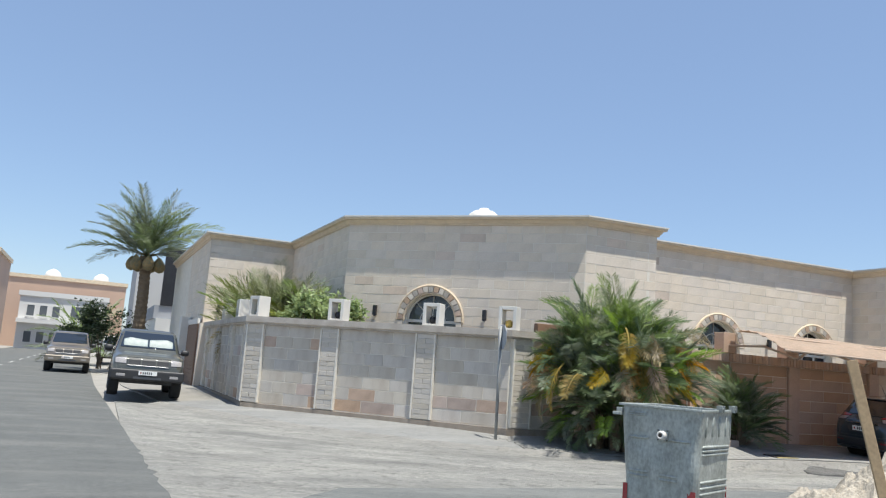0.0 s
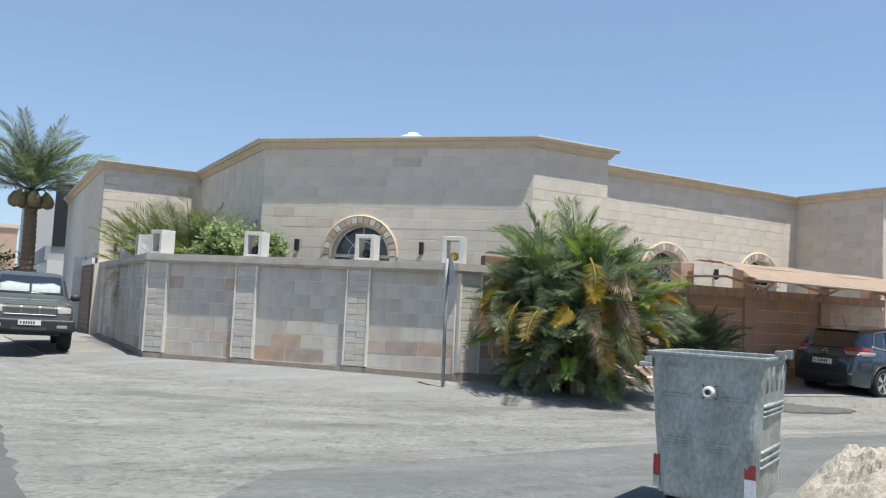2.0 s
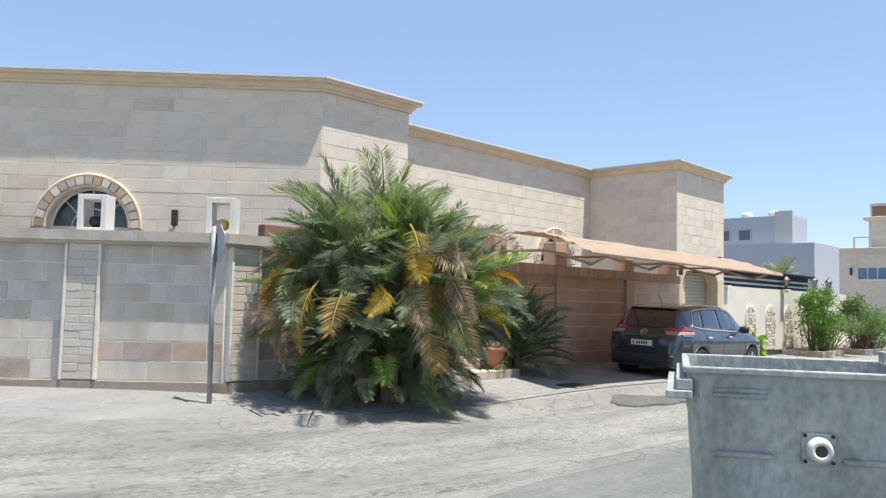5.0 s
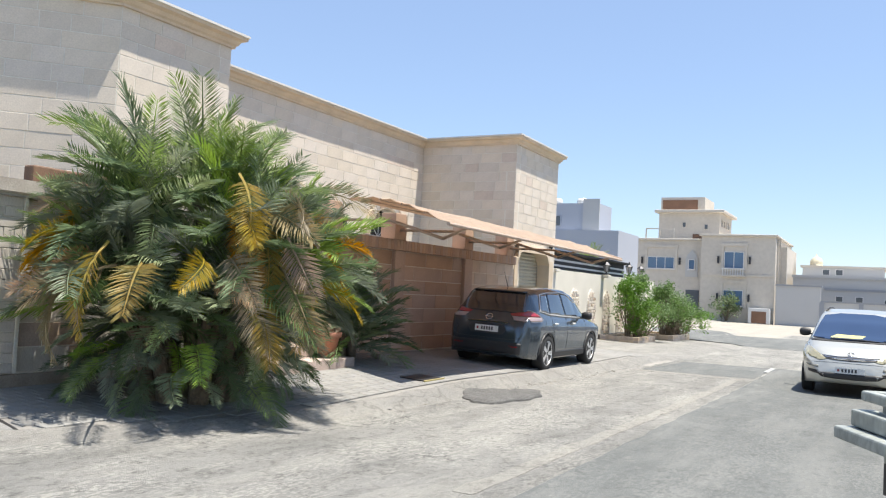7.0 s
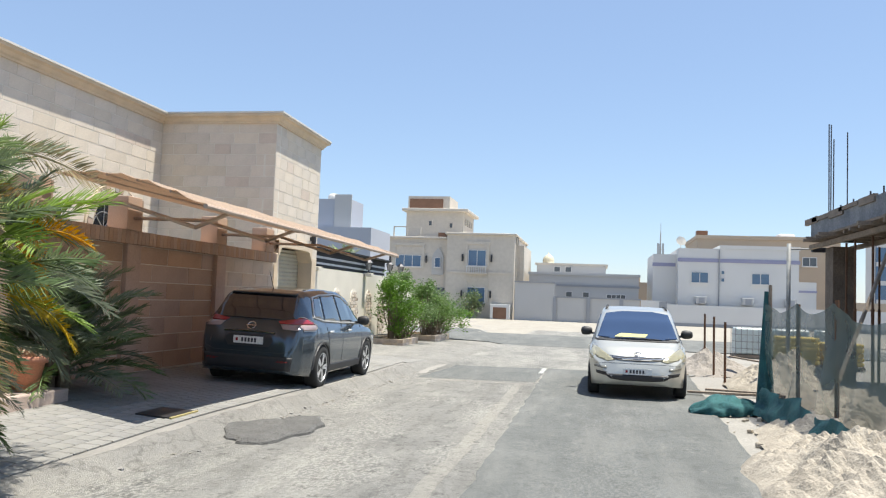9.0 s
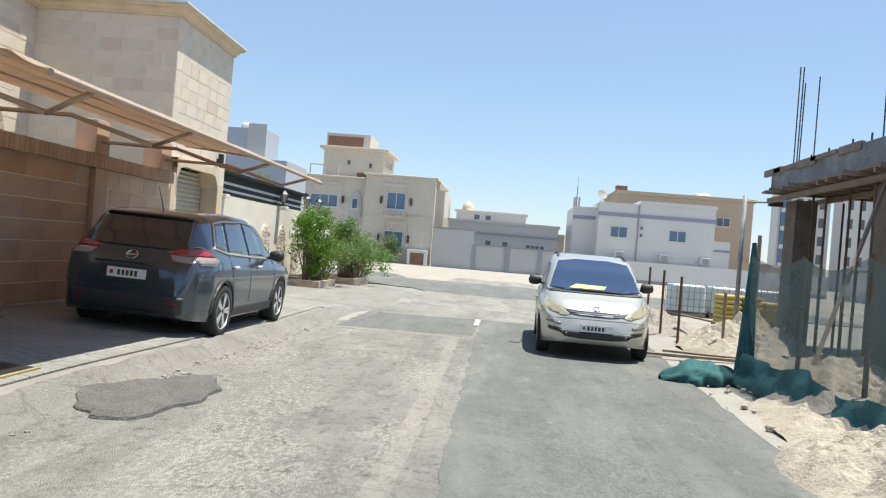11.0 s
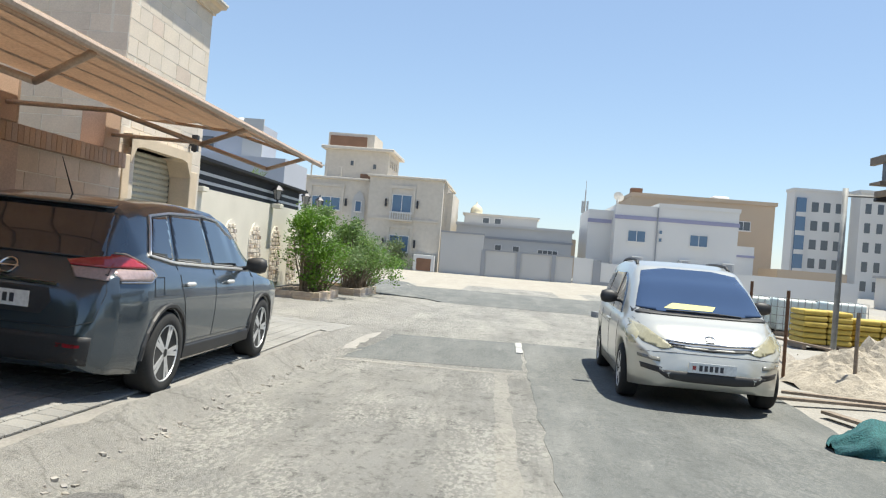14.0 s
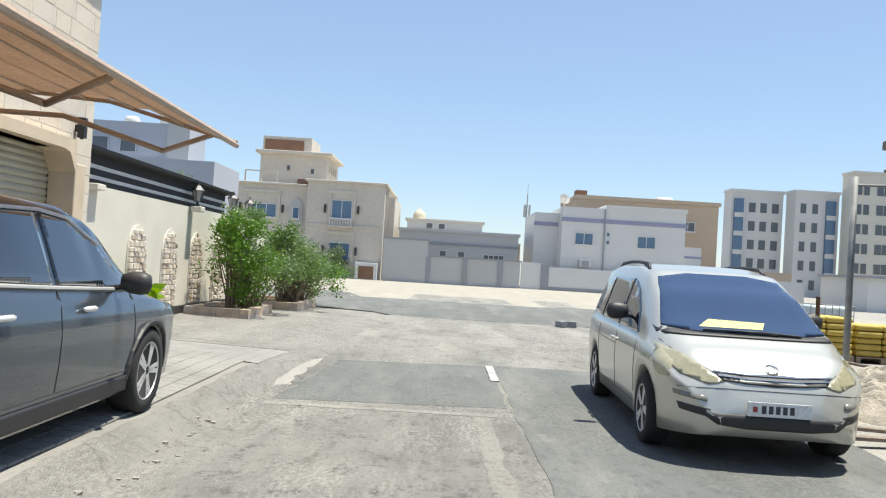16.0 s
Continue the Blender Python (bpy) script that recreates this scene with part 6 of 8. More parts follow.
for c in (30.35, 32.15, 33.95, 35.75, 37.5):
    bm = B()
    hw, zb, zs, zt = 0.46, 0.06, 1.15, 1.72
    arch = [(-hw, zb), (hw, zb)] + [(hw * math.cos(a) * 1.0, zs + (zt - zs) * math.sin(a) ** 0.85) for a in (math.pi * k / 16 for k in range(17))]
    lo, hi = [bm.verts.new((c + x, WY - 0.004, z)) for x, z in arch], [bm.verts.new((c + x, WY - 0.02, z)) for x, z in arch]
    for k in range(len(arch)):
        q = (k + 1) % len(arch)
        bm.faces.new((lo[k], lo[q], hi[q], hi[k]))
    bm.faces.new(hi)
    ni = part("niche", bm, MORTAR, nwall, "arched niche of rough stones", world=True)
    z = zb + 0.02
    while z < zt - 0.08:
        h = rng.uniform(0.09, 0.13)
        zm = z + h
        half = hw if zm < zs else hw * math.sqrt(max(0, 1 - ((zm - zs) / (zt - zs)) ** 2))
        x = -half + 0.015
        while x < half - 0.05:
            w = min(rng.uniform(0.14, 0.24), half - 0.015 - x)
            if w > 0.05:
                bm = B()
                d = rng.uniform(0.02, 0.05)
                a = [bm.verts.new((c + x + px * (w - 0.012), WY - 0.02, z + pz * (h - 0.012))) for px, pz in ((0, 0), (1, 0), (1, 1), (0, 1))]
                b = [bm.verts.new((c + x + px * (w - 0.012), WY - 0.02 - d, z + pz * (h - 0.012))) for px, pz in ((0.12, 0.15), (0.88, 0.12), (0.86, 0.85), (0.14, 0.88))]
                for k in range(4):
                    bm.faces.new((a[k], a[(k + 1) % 4], b[(k + 1) % 4], b[k]))
                bm.faces.new(b)
                st = part("stone", bm, PLANTERSTONE if rng.random() < 0.35 else STONE, ni)
            x += w
        z += h
BLACKCLOTH = mat("black screen cloth", (0.02, 0.02, 0.024), 0.8, var=0.2, bump=0.1)
WHITECLOTH = mat("grey-white screen band", (0.60, 0.60, 0.60), 0.8, var=0.15, bump=0.05)
for k, (z0, z1, mm) in enumerate(((2.30, 2.39, BLACKCLOTH), (2.395, 2.455, WHITECLOTH), (2.46, 2.57, BLACKCLOTH), (2.575, 2.64, WHITECLOTH), (2.645, 2.86, BLACKCLOTH))):
    bm = B()
    box(bm, WX0 + 0.1, WY + 0.08, z0, 36.4, WY + 0.10, z1)
    part("screen_band", bm, mm, nwall, "horizontal screen band", world=True)
bm = B()
sweep(bm, [(WX0, WY + 0.2), (36.6, WY + 0.2)], [(0.0, 2.80), (0.32, 2.84), (0.33, 2.90), (0.0, 2.95)])
part("screen_cap", bm, BLACKCLOTH, nwall, "black screen cover", world=True)


def lantern(x, y, z, kind):
    lt = thing("lantern", pose(x, y, z), "black metal garden lantern on the white wall", "lantern", "lanterns on the white wall")
    bm = B()
    lathe(bm, [(0.09, 0.0), (0.09, 0.03), (0.03, 0.05), (0.03, 0.10), (0.08, 0.12)], 6)
    lathe(bm, [(0.15, 0.36), (0.17, 0.37), (0.06, 0.48), (0.02, 0.50), (0.02, 0.56), (0.0, 0.57)], 6)
    for k in range(6):
        a = math.tau * k / 6
        tube(bm, [(0.08 * math.cos(a), 0.08 * math.sin(a), 0.11), (0.14 * math.cos(a), 0.14 * math.sin(a), 0.37)], 0.009, 4)
    part("frame", bm, DARKMETAL, lt)
    bm = B()
    lathe(bm, [(0.07, 0.12), (0.125, 0.36)], 6)
    part("glass", bm, CLEARLAMP, lt)
    bm = B()
    box(bm, -0.16, -0.14, -0.12, 0.16, 0.10, 0.0)
    bevel(part("base", bm, CREAM, lt), 0.015)


lantern(33.4, 17.16, 2.30, 0), lantern(36.9, 17.3, 2.40, 1), lantern(38.7, 17.3, 2.40, 1)
for x in (28.35, 36.9, 38.7):
    bm = B()
    box(bm, x - 0.16, 17.16, 2.2, x + 0.16, 17.4, 2.30)
    bevel(part("wall_cap", bm, CREAM, nwall, world=True), 0.012)

# ---- roof things on the villa ----
bm = B()
lathe(bm, [(0.58, 0), (0.60, 0.9), (0.56, 1.15), (0.40, 1.28), (0.2, 1.33), (0.18, 1.40), (0.0, 1.41)], 24)
solid("water_tank", bm, WHITE, "white round plastic water tank on the roof", "water tank", smooth=True, m=pose(13.1, 27.0, 6.15))
bm = B()
for sx in (-0.5, 0.5):
    for sy in (-0.5, 0.5):
        box(bm, 13.1 + sx - 0.06, 27 + sy - 0.06, 5.45, 13.1 + sx + 0.06, 27 + sy + 0.06, 6.15)
solid("tank_stand", bm, CAPSTONE, "short concrete legs under the roof water tank", "stand")
bm = B()
lathe(bm, [(0.02, -0.08), (0.2, -0.05), (0.4, 0.05), (0.41, 0.055), (0.2, -0.04), (0.0, -0.06)], 20, pose(0, 0, 0.95, 50, 0, 30))
tube(bm, [(0, 0, 0), (0, 0, 0.9)], 0.03, 8)
solid("satellite_dish", bm, WHITE, "white satellite dish on the villa roof", "satellite dish", m=pose(10.9, 26.6, 5.5))

# ---- houses farther off ----
VILLA2 = mat("pale villa stone", (0.56, 0.51, 0.44), 0.85, var=0.08, scale=0.4, fine=3, fvar=0.05, bump=0.0)
GREYPAINT = mat("pale grey paint", (0.48, 0.475, 0.465), 0.8, var=0.06, scale=0.3, fvar=0.03, bump=0.0)
MIDGREY = mat("mid grey paint", (0.30, 0.31, 0.33), 0.8, var=0.08, scale=0.4, fvar=0.03, bump=0.0)
WHITEHOUSE = mat("white house paint", (0.64, 0.63, 0.61), 0.8, var=0.05, scale=0.3, fvar=0.03, bump=0.0)
TANPAINT = mat("tan house paint", (0.48, 0.38, 0.28), 0.85, var=0.06, scale=0.3, fvar=0.03, bump=0.0)
LILAC = mat("grey-violet band paint", (0.30, 0.30, 0.42), 0.8, var=0.05, bump=0.0)
BLUEGLASS = mat("blue window glass", (0.09, 0.16, 0.26), 0.08, var=0.1, bump=0.0, spec=0.6)
DARKGLASS = mat("dark window glass far", (0.095, 0.105, 0.12), 0.1, var=0.1, bump=0.0, spec=0.6)
RUSTBROWN = mat("brown roof screen", (0.22, 0.12, 0.075), 0.8, var=0.2, scale=1.5, bump=0.0)


class House:
    """A far house built of boxes; its street face lies in the plane x (looking to -x) or y (looking to -y)."""

    def __init__(self, name, at, label, category="house", kind=""):
        self.ob = thing(name, pose(*at), label, category, kind=kind)

    def block(self, name, material, x0, y0, z0, x1, y1, z1, bev=0.0, label=""):
        bm = B()
        box(bm, min(x0, x1), min(y0, y1), z0, max(x0, x1), max(y0, y1), z1)
        p = part(name, bm, material, self.ob, label, world=True)
        return bevel(p, bev) if bev else p

    def window(self, face, at, c, z0, w, h, glass, frame, mull=1, sill=True, arch=False):
        """A framed window on the face 'x' or 'y' at that plane."""
        def put(nm, mm, u0, u1, za, zb, out, deep, parent):
            bm = B()
            if face == "x":
                box(bm, at - out, u0, za, at + deep, u1, zb)
            else:
                box(bm, u0, at - out, za, u1, at + deep, zb)
            ob = new(nm, mesh_of(nm, bm, mm))
            ob.parent = parent
            if parent is self.ob:
                ob.matrix_parent_inverse = self.ob.matrix_basis.inverted()
            return ob
        win = put("window", glass, c - w / 2, c + w / 2, z0, z0 + h, 0.03, 0.02, self.ob)
        t = 0.07
        put("frame", frame, c - w / 2 - t, c - w / 2, z0 - t, z0 + h + t, 0.07, 0.02, win)
        put("frame", frame, c + w / 2, c + w / 2 + t, z0 - t, z0 + h + t, 0.07, 0.02, win)
        put("frame", frame, c - w / 2, c + w / 2, z0 + h, z0 + h + t, 0.07, 0.02, win)
        if sill:
            put("sill", frame, c - w / 2 - 0.12, c + w / 2 + 0.12, z0 - 0.14, z0 - 0.004, 0.16, 0.02, win)
        for k in range(mull):
            u = c - w / 2 + w * (k + 1) / (mull + 1)
            put("mullion", frame, u - 0.03, u + 0.03, z0, z0 + h, 0.05, 0.02, win)
        return win


X = 85.0
h = House("far_villa", (90, 24, 0), "pale stone two-storey villa with a roof pavilion, beyond the open lot")
h.block("wall", VILLA2, X + 1.2, 24.0, -0.4, X + 14, 31.4, 7.55)
h.block("wall", VILLA2, X, 17.2, -0.4, X + 14, 24.0, 7.95)
h.block("wall", VILLA2, X + 3, 16.5, -0.4, X + 12, 17.2, 7.2)
h.block("cornice", VILLA2, X - 0.25, 17.0, 7.95, X + 14, 24.2, 8.15, 0.04)
h.block("cornice", VILLA2, X + 0.95, 24.2, 7.55, X + 14, 31.6, 7.75, 0.04)
h.block("string_course", VILLA2, X - 0.10, 17.15, 4.1, X + 0.02, 23.9, 4.3)
h.block("pavilion", VILLA2, X + 3, 22.9, 7.6, X + 10, 29.0, 10.55)
h.block("pavilion_cornice", VILLA2, X + 2.5, 22.4, 10.55, X + 10.5, 29.4, 10.85, 0.05)
h.block("roof_box", VILLA2, X + 4, 24.6, 10.85, X + 9, 29.1, 12.3)
h.block("roof_screen", RUSTBROWN, X + 3.9, 25.3, 11.0, X + 4.0, 28.9, 12.0, label="brown roof screen")
h.block("roof_screen", RUSTBROWN, X + 2.9, 24.2, 7.8, X + 3.0, 25.5, 8.35)
h.block("roof_rail", VILLA2, X + 1.3, 27.0, 8.7, X + 1.4, 29.9, 8.8)
for y in (27.0, 28.4, 29.8):
    h.block("roof_post", VILLA2, X + 1.3, y, 7.75, X + 1.4, y + 0.12, 8.7)
for c, z in ((20.9, 4.9), (20.9, 1.3), (28.2, 4.7)):  # raised surrounds and wall lamps beside the windows
    x, w = (X, 0.85) if c < 24 else (X + 1.2, 1.3)
    h.block("surround", VILLA2, x - 0.10, c - w - 0.35, z - 0.3, x + 0.01, c - w - 0.1, z + 2.1)
    h.block("surround", VILLA2, x - 0.10, c + w + 0.1, z - 0.3, x + 0.01, c + w + 0.35, z + 2.1)
    h.block("lintel", VILLA2, x - 0.12, c - w - 0.4, z + 2.1, x + 0.01, c + w + 0.4, z + 2.4)
    for e in (-1, 1):
        h.block("wall_lamp", DARKMETAL, x - 0.22, c + e * (w + 0.6) - 0.08, z + 0.4, x, c + e * (w + 0.6) + 0.08, z + 1.1, label="dark wall lamp")
bm = B()  # pointed niche between the windows
arch = [(-0.6, 3.9), (0.6, 3.9), (0.6, 5.6), (0.42, 6.15), (0.0, 6.6), (-0.42, 6.15), (-0.6, 5.6)]
lo, hi = [bm.verts.new((X + 1.19, 25.1 + u, v)) for u, v in arch], [bm.verts.new((X + 1.08, 25.1 + u, v)) for u, v in arch]
for k in range(7):
    bm.faces.new((lo[k], lo[(k + 1) % 7], hi[(k + 1) % 7], hi[k]))
bm.faces.new(hi)
part("niche", bm, GREYPAINT, h.ob, "pointed grey niche", world=True)
for y in (17.35, 18.2):
    h.block("drain_pipe", VILLA2, X + 0.5 + (y - 17) * 2, 17.05, -0.3, X + 0.62 + (y - 17) * 2, 17.19, 7.9)
h.block("roof_screen", DARKGLASS, X + 4, 17.4, 8.15, X + 8, 19.8, 8.35)
for c, z, w, hh in ((20.9, 4.9, 1.7, 1.5), (20.9, 1.3, 1.7, 1.4)):
    h.window("x", X, c, z, w, hh, BLUEGLASS, WHITEHOUSE, 1)
h.window("x", X + 1.2, 28.2, 4.7, 2.6, 1.1, BLUEGLASS, WHITEHOUSE, 2)
h.window("x", X + 1.05, 25.1, 4.7, 0.5, 0.9, BLUEGLASS, WHITEHOUSE, 0)
for c, z in ((25.2, 8.4), (23.0, 8.2)):
    h.window("x", X + 3, c + 1.2, z + 0.7, 0.3, 0.45, DARKGLASS, VILLA2, 0, False)
for k in range(4):
    h.window("y", 22.9, X + 4.2 + k * 1.3, 9.3, 0.4, 0.6, DARKGLASS, VILLA2, 0, False)
for k in range(9):  # small balcony under the window
    h.block("baluster", WHITEHOUSE, X - 0.4, 19.95 + k * 0.23, 4.2, X - 0.32, 20.05 + k * 0.23, 4.75)
h.block("balcony_rail", WHITEHOUSE, X - 0.42, 19.85, 4.75, X - 0.28, 21.95, 4.85)
h.block("balcony_slab", VILLA2, X - 0.45, 19.8, 4.05, X + 0.0, 22.0, 4.2)
h.block("doorway", DARKGLASS, X + 1.1, 24.3, -0.3, X + 1.19, 25.6, 2.6, label="dark doorway")
h.block("kiosk", WHITEHOUSE, X - 1.2, 17.4, -0.3, X - 0.1, 19.3, 1.15, 0.03, "white unit cover")
h.block("kiosk_opening", RUSTBROWN, X - 1.22, 17.7, -0.25, X - 1.205, 19.0, 0.85)

h = House("far_grey_house", (92, 11, 0), "pale grey single-storey house behind a panelled boundary wall")
h.block("gate_wall", GREYPAINT, X - 0.5, 13.2, -0.4, X, 17.0, 3.35)
h.block("gate_cap", MIDGREY, X - 0.6, 13.1, 3.35, X + 0.1, 17.05, 3.5)
h.block("wall", GREYPAINT, X + 4, 5.0, -0.4, X + 16, 16.0, 4.35)
h.block("roof_band", MIDGREY, X + 3.9, 4.9, 3.2, X + 4.0, 13.2, 3.42)
h.block("parapet", GREYPAINT, X + 3.85, 4.85, 4.35, X + 16, 16.1, 4.6)
h.block("upper_storey", GREYPAINT, X + 9, 8.2, 4.6, X + 16, 15.6, 5.6)
h.block("upper_cap", VILLA2, X + 8.8, 8.0, 5.6, X + 16, 15.8, 5.8)
h.block("boundary_wall", GREYPAINT, X - 0.4, 5.1, -0.4, X - 0.1, 13.2, 2.0)
h.block("boundary_cap", MIDGREY, X - 0.5, 5.0, 2.0, X, 13.2, 2.14)
for y in (13.1, 9.9, 6.8):
    h.block("pier", MIDGREY, X - 0.55, y - 0.18, -0.4, X - 0.41, y + 0.18, 2.0)
for c in (11.9, 10.2):
    h.window("x", X + 4, c, 2.2, 0.55, 0.45, DARKGLASS, WHITEHOUSE, 0, False)
h.window("x", X + 4, 7.2, 2.0, 1.8, 0.5, DARKGLASS, WHITEHOUSE, 3, False)
for c in (13.4, 12.2):
    h.window("x", X + 9, c, 4.9, 0.6, 0.5, DARKGLASS, WHITEHOUSE, 0, False)
bm = B()
lathe(bm, [(0.72, 0), (0.72, 0.15), (0.62, 0.18), (0.66, 0.45), (0.58, 0.8), (0.34, 1.05), (0.1, 1.2), (0.05, 1.4), (0.0, 1.5)], 20)
solid("roof_dome", bm, mat("cream dome", (0.66, 0.60, 0.44), 0.6, bump=0.0), "small cream roof dome with a finial", "dome", smooth=True, m=pose(X + 13, 14.6, 5.78))

h = House("far_white_house", (95, -4, 0), "white two-storey house with a violet band and blue windows")
h.block("wall", WHITEHOUSE, X + 1, -9.4, -0.4, X + 12, 1.5, 7.2)
h.block("side_wing", WHITEHOUSE, X + 3, 1.5, -0.4, X + 12, 3.7, 6.7)
h.block("band", LILAC, X + 0.93, -9.5, 5.9, X + 1.0, 1.57, 6.25)
h.block("band", LILAC, X + 2.93, 1.58, 5.5, X + 3.0, 3.77, 5.85)
h.block("parapet", WHITEHOUSE, X + 0.9, -9.5, 7.2, X + 12, -2.3, 7.55)
h.block("low_wing", WHITEHOUSE, X + 2, -11.2, -0.4, X + 10, -9.4, 4.3)
h.block("band", LILAC, X + 1.93, -11.25, 3.3, X + 2.0, -9.52, 3.5)
for c in (-0.5, -6.0):
    h.window("x", X + 1, c, 3.95, 1.5, 0.95, BLUEGLASS, WHITEHOUSE, 1)
for z in (4.1, 4.8):
    h.window("x", X + 1, -2.6, z, 0.25, 0.3, BLUEGLASS, WHITEHOUSE, 0, False)
h.block("drain_pipe", MIDGREY, X + 0.85, -2.3, -0.3, X + 0.95, -2.2, 7.1)
for y in (-0.6, -4.8, -8.6):
    h.block("ac_unit", GREYPAINT, X + 0.3, y - 0.5, 1.9, X + 0.95, y + 0.5, 2.6, 0.04, "wall air-conditioning unit")
    h.block("ac_grille", MIDGREY, X + 0.27, y - 0.3, 2.0, X + 0.295, y + 0.25, 2.5)
h.block("boundary_wall", WHITEHOUSE, X - 0.4, -19.5, -0.4, X - 0.1, 2.6, 1.75)
h.block("boundary_base", MIDGREY, X - 0.45, -19.5, -0.4, X - 0.41, 2.6, 0.05)
h.block("pier", MIDGREY, X - 0.5, 2.6, -0.4, X, 3.3, 1.95)
h.block("gate", WHITEHOUSE, X - 0.4, 3.3, -0.4, X - 0.2, 5.0, 2.05, label="white gate")
bm = B()
lathe(bm, [(0.02, -0.11), (0.25, -0.07), (0.48, 0.07), (0.5, 0.08), (0.25, -0.05), (0.0, -0.07)], 18, pose(0, 0, 0.9, 60, 0, 60))
tube(bm, [(0, 0, 0), (0, 0, 0.85)], 0.05, 6)
solid("satellite_dish", bm, WHITE, "white satellite dish on the far roof", "satellite dish", m=pose(X + 4, 1.0, 7.2))

h = House("far_tan_house", (108, -7, 0), "tan flat-roofed house behind the white one")
h.block("wall", TANPAINT, X + 16, -17.2, -0.4, X + 28, -2.0, 9.4)
h.block("parapet", TANPAINT, X + 15.8, -17.4, 9.4, X + 28, -1.9, 9.8)
h.window("x", X + 16, -14.0, 6.6, 1.4, 0.9, DARKGLASS, WHITEHOUSE, 1)
h.block("water_tank", WHITEHOUSE, X + 20, -13.5, 9.8, X + 22, -11.5, 10.5, 0.3, "white roof tank")
h.block("roof_box", RUSTBROWN, X + 18, -3.4, 9.8, X + 19.5, -2.2, 10.5)
h = House("far_tan_house", (110, 6, 0), "small tan house seen between the others")
h.block("wall", TANPAINT, X + 30, 2.5, -0.4, X + 40, 6.5, 4.6)
h.block("wall", TANPAINT, X + 32, 3.4, 4.6, X + 40, 5.6, 5.6)

bm = B()
tube(bm, [(0, 0, -0.4), (0, 0, 16.5)], [0.22, 0.12], 8)
for k in range(3):
    a = math.tau * k / 3
    box(bm, 0.55 * math.cos(a) - 0.18, 0.55 * math.sin(a) - 0.18, 12.0, 0.55 * math.cos(a) + 0.18, 0.55 * math.sin(a) + 0.18, 14.4)
    tube(bm, [(0, 0, 13.2), (0.55 * math.cos(a), 0.55 * math.sin(a), 13.2)], 0.06, 5)
tube(bm, [(0, 0, 16.4), (0, 0, 18.4)], 0.05, 5)
solid("phone_mast", bm, GREYPAINT, "slim grey phone mast on the skyline", "mast", m=pose(170, -3.2, -0.4))


def block_of_flats(name, at, label, x, y0, y1, floors, z0, mm, cols, glass, band=None):
    """Flats: a wall with rows of framed windows, floor by floor."""
    top = z0 + floors * 3.3 + 1.2
    h = House(name, at, label, "apartment building")
    h.block("wall", mm, x, y0, -0.5, x + 4, y1, top)
    h.block("parapet", mm, x - 0.2, y0 - 0.2, top, x + 4, y1 + 0.2, top + 0.5)
    for f in range(floors):
        for c, w in cols:
            h.window("x", x, y0 + c * (y1 - y0), z0 + f * 3.3 + 1.0, w, 1.7, glass, mm, 1 if w > 1.5 else 0, False)
    if band:
        for c, w in band:
            h.block("glass_bay", BLUEGLASS, x - 0.5, y0 + c * (y1 - y0) - w / 2, z0 + 0.5, x, y0 + c * (y1 - y0) + w / 2, top - 1.2, label="blue glazed bay")
            for f in range(floors):
                h.block("bay_spandrel", mm, x - 0.55, y0 + c * (y1 - y0) - w / 2, z0 + f * 3.3, x - 0.501, y0 + c * (y1 - y0) + w / 2, z0 + f * 3.3 + 0.8)
    return h


FLATS = mat("pale grey flats", (0.62, 0.60, 0.57), 0.85, var=0.05, scale=0.2, fvar=0.02, bump=0.0)
FLATS2 = mat("cream flats", (0.60, 0.57, 0.50), 0.85, var=0.05, scale=0.2, fvar=0.02, bump=0.0)
block_of_flats("apartment_block", (165, -43, 0), "pale grey block of flats with a blue glazed bay", 158, -47.5, -38.4, 5, 0, FLATS, ((0.15, 1.2), (0.38, 1.2), (0.6, 1.2)), DARKGLASS, ((0.87, 1.6),))
block_of_flats("apartment_block", (163, -51, 0), "pale grey block of flats with paired windows", 154, -55.5, -48.0, 5, 0, FLATS, ((0.2, 1.3), (0.55, 1.0), (0.82, 1.0)), DARKGLASS, ((0.2, 1.6),))
block_of_flats("apartment_block", (157, -63, 0), "cream block of flats with wide dark windows", 150, -74, -55.9, 6, 0, FLATS2, ((0.1, 2.2), (0.3, 2.2), (0.52, 2.4), (0.72, 2.4), (0.88, 1.0), (0.95, 1.0)), DARKGLASS)
block_of_flats("apartment_block", (140, -85, 0), "cream block of flats with wide dark windows", 142, -96, -78, 6, 0, FLATS2, ((0.1, 1.8), (0.3, 1.8), (0.5, 1.8), (0.7, 1.8), (0.9, 1.8)), DARKGLASS)

h = House("far_compound", (75, -26, 0), "low plastered sheds and walls beyond the building site", "shed")
h.block("shed", TANPAINT, 92, -21.5, -0.4, 98, -15.0, 2.6)
h.block("shed", WHITEHOUSE, 78, -30, -0.4, 86, -21.5, 2.4)
h.block("shed_door", DARKGLASS, 77.93, -25, -0.3, 77.99, -24, 1.7)
h.block("shed_roof", MIDGREY, 77.6, -30.3, 2.4, 86, -21.2, 2.6)
h.block("boundary_wall", TANPAINT, 60, -30, -0.4, 60.2, -14, 1.3)
h.block("shed", WHITEHOUSE, 48, -16.5, -0.4, 53, -10.5, 2.3)
h.block("shed_roof", LILAC, 47.7, -16.7, 2.3, 53, -10.2, 2.5)
h.block("shed_window", DARKGLASS, 47.93, -14.2, 1.0, 47.99, -13.2, 1.7)

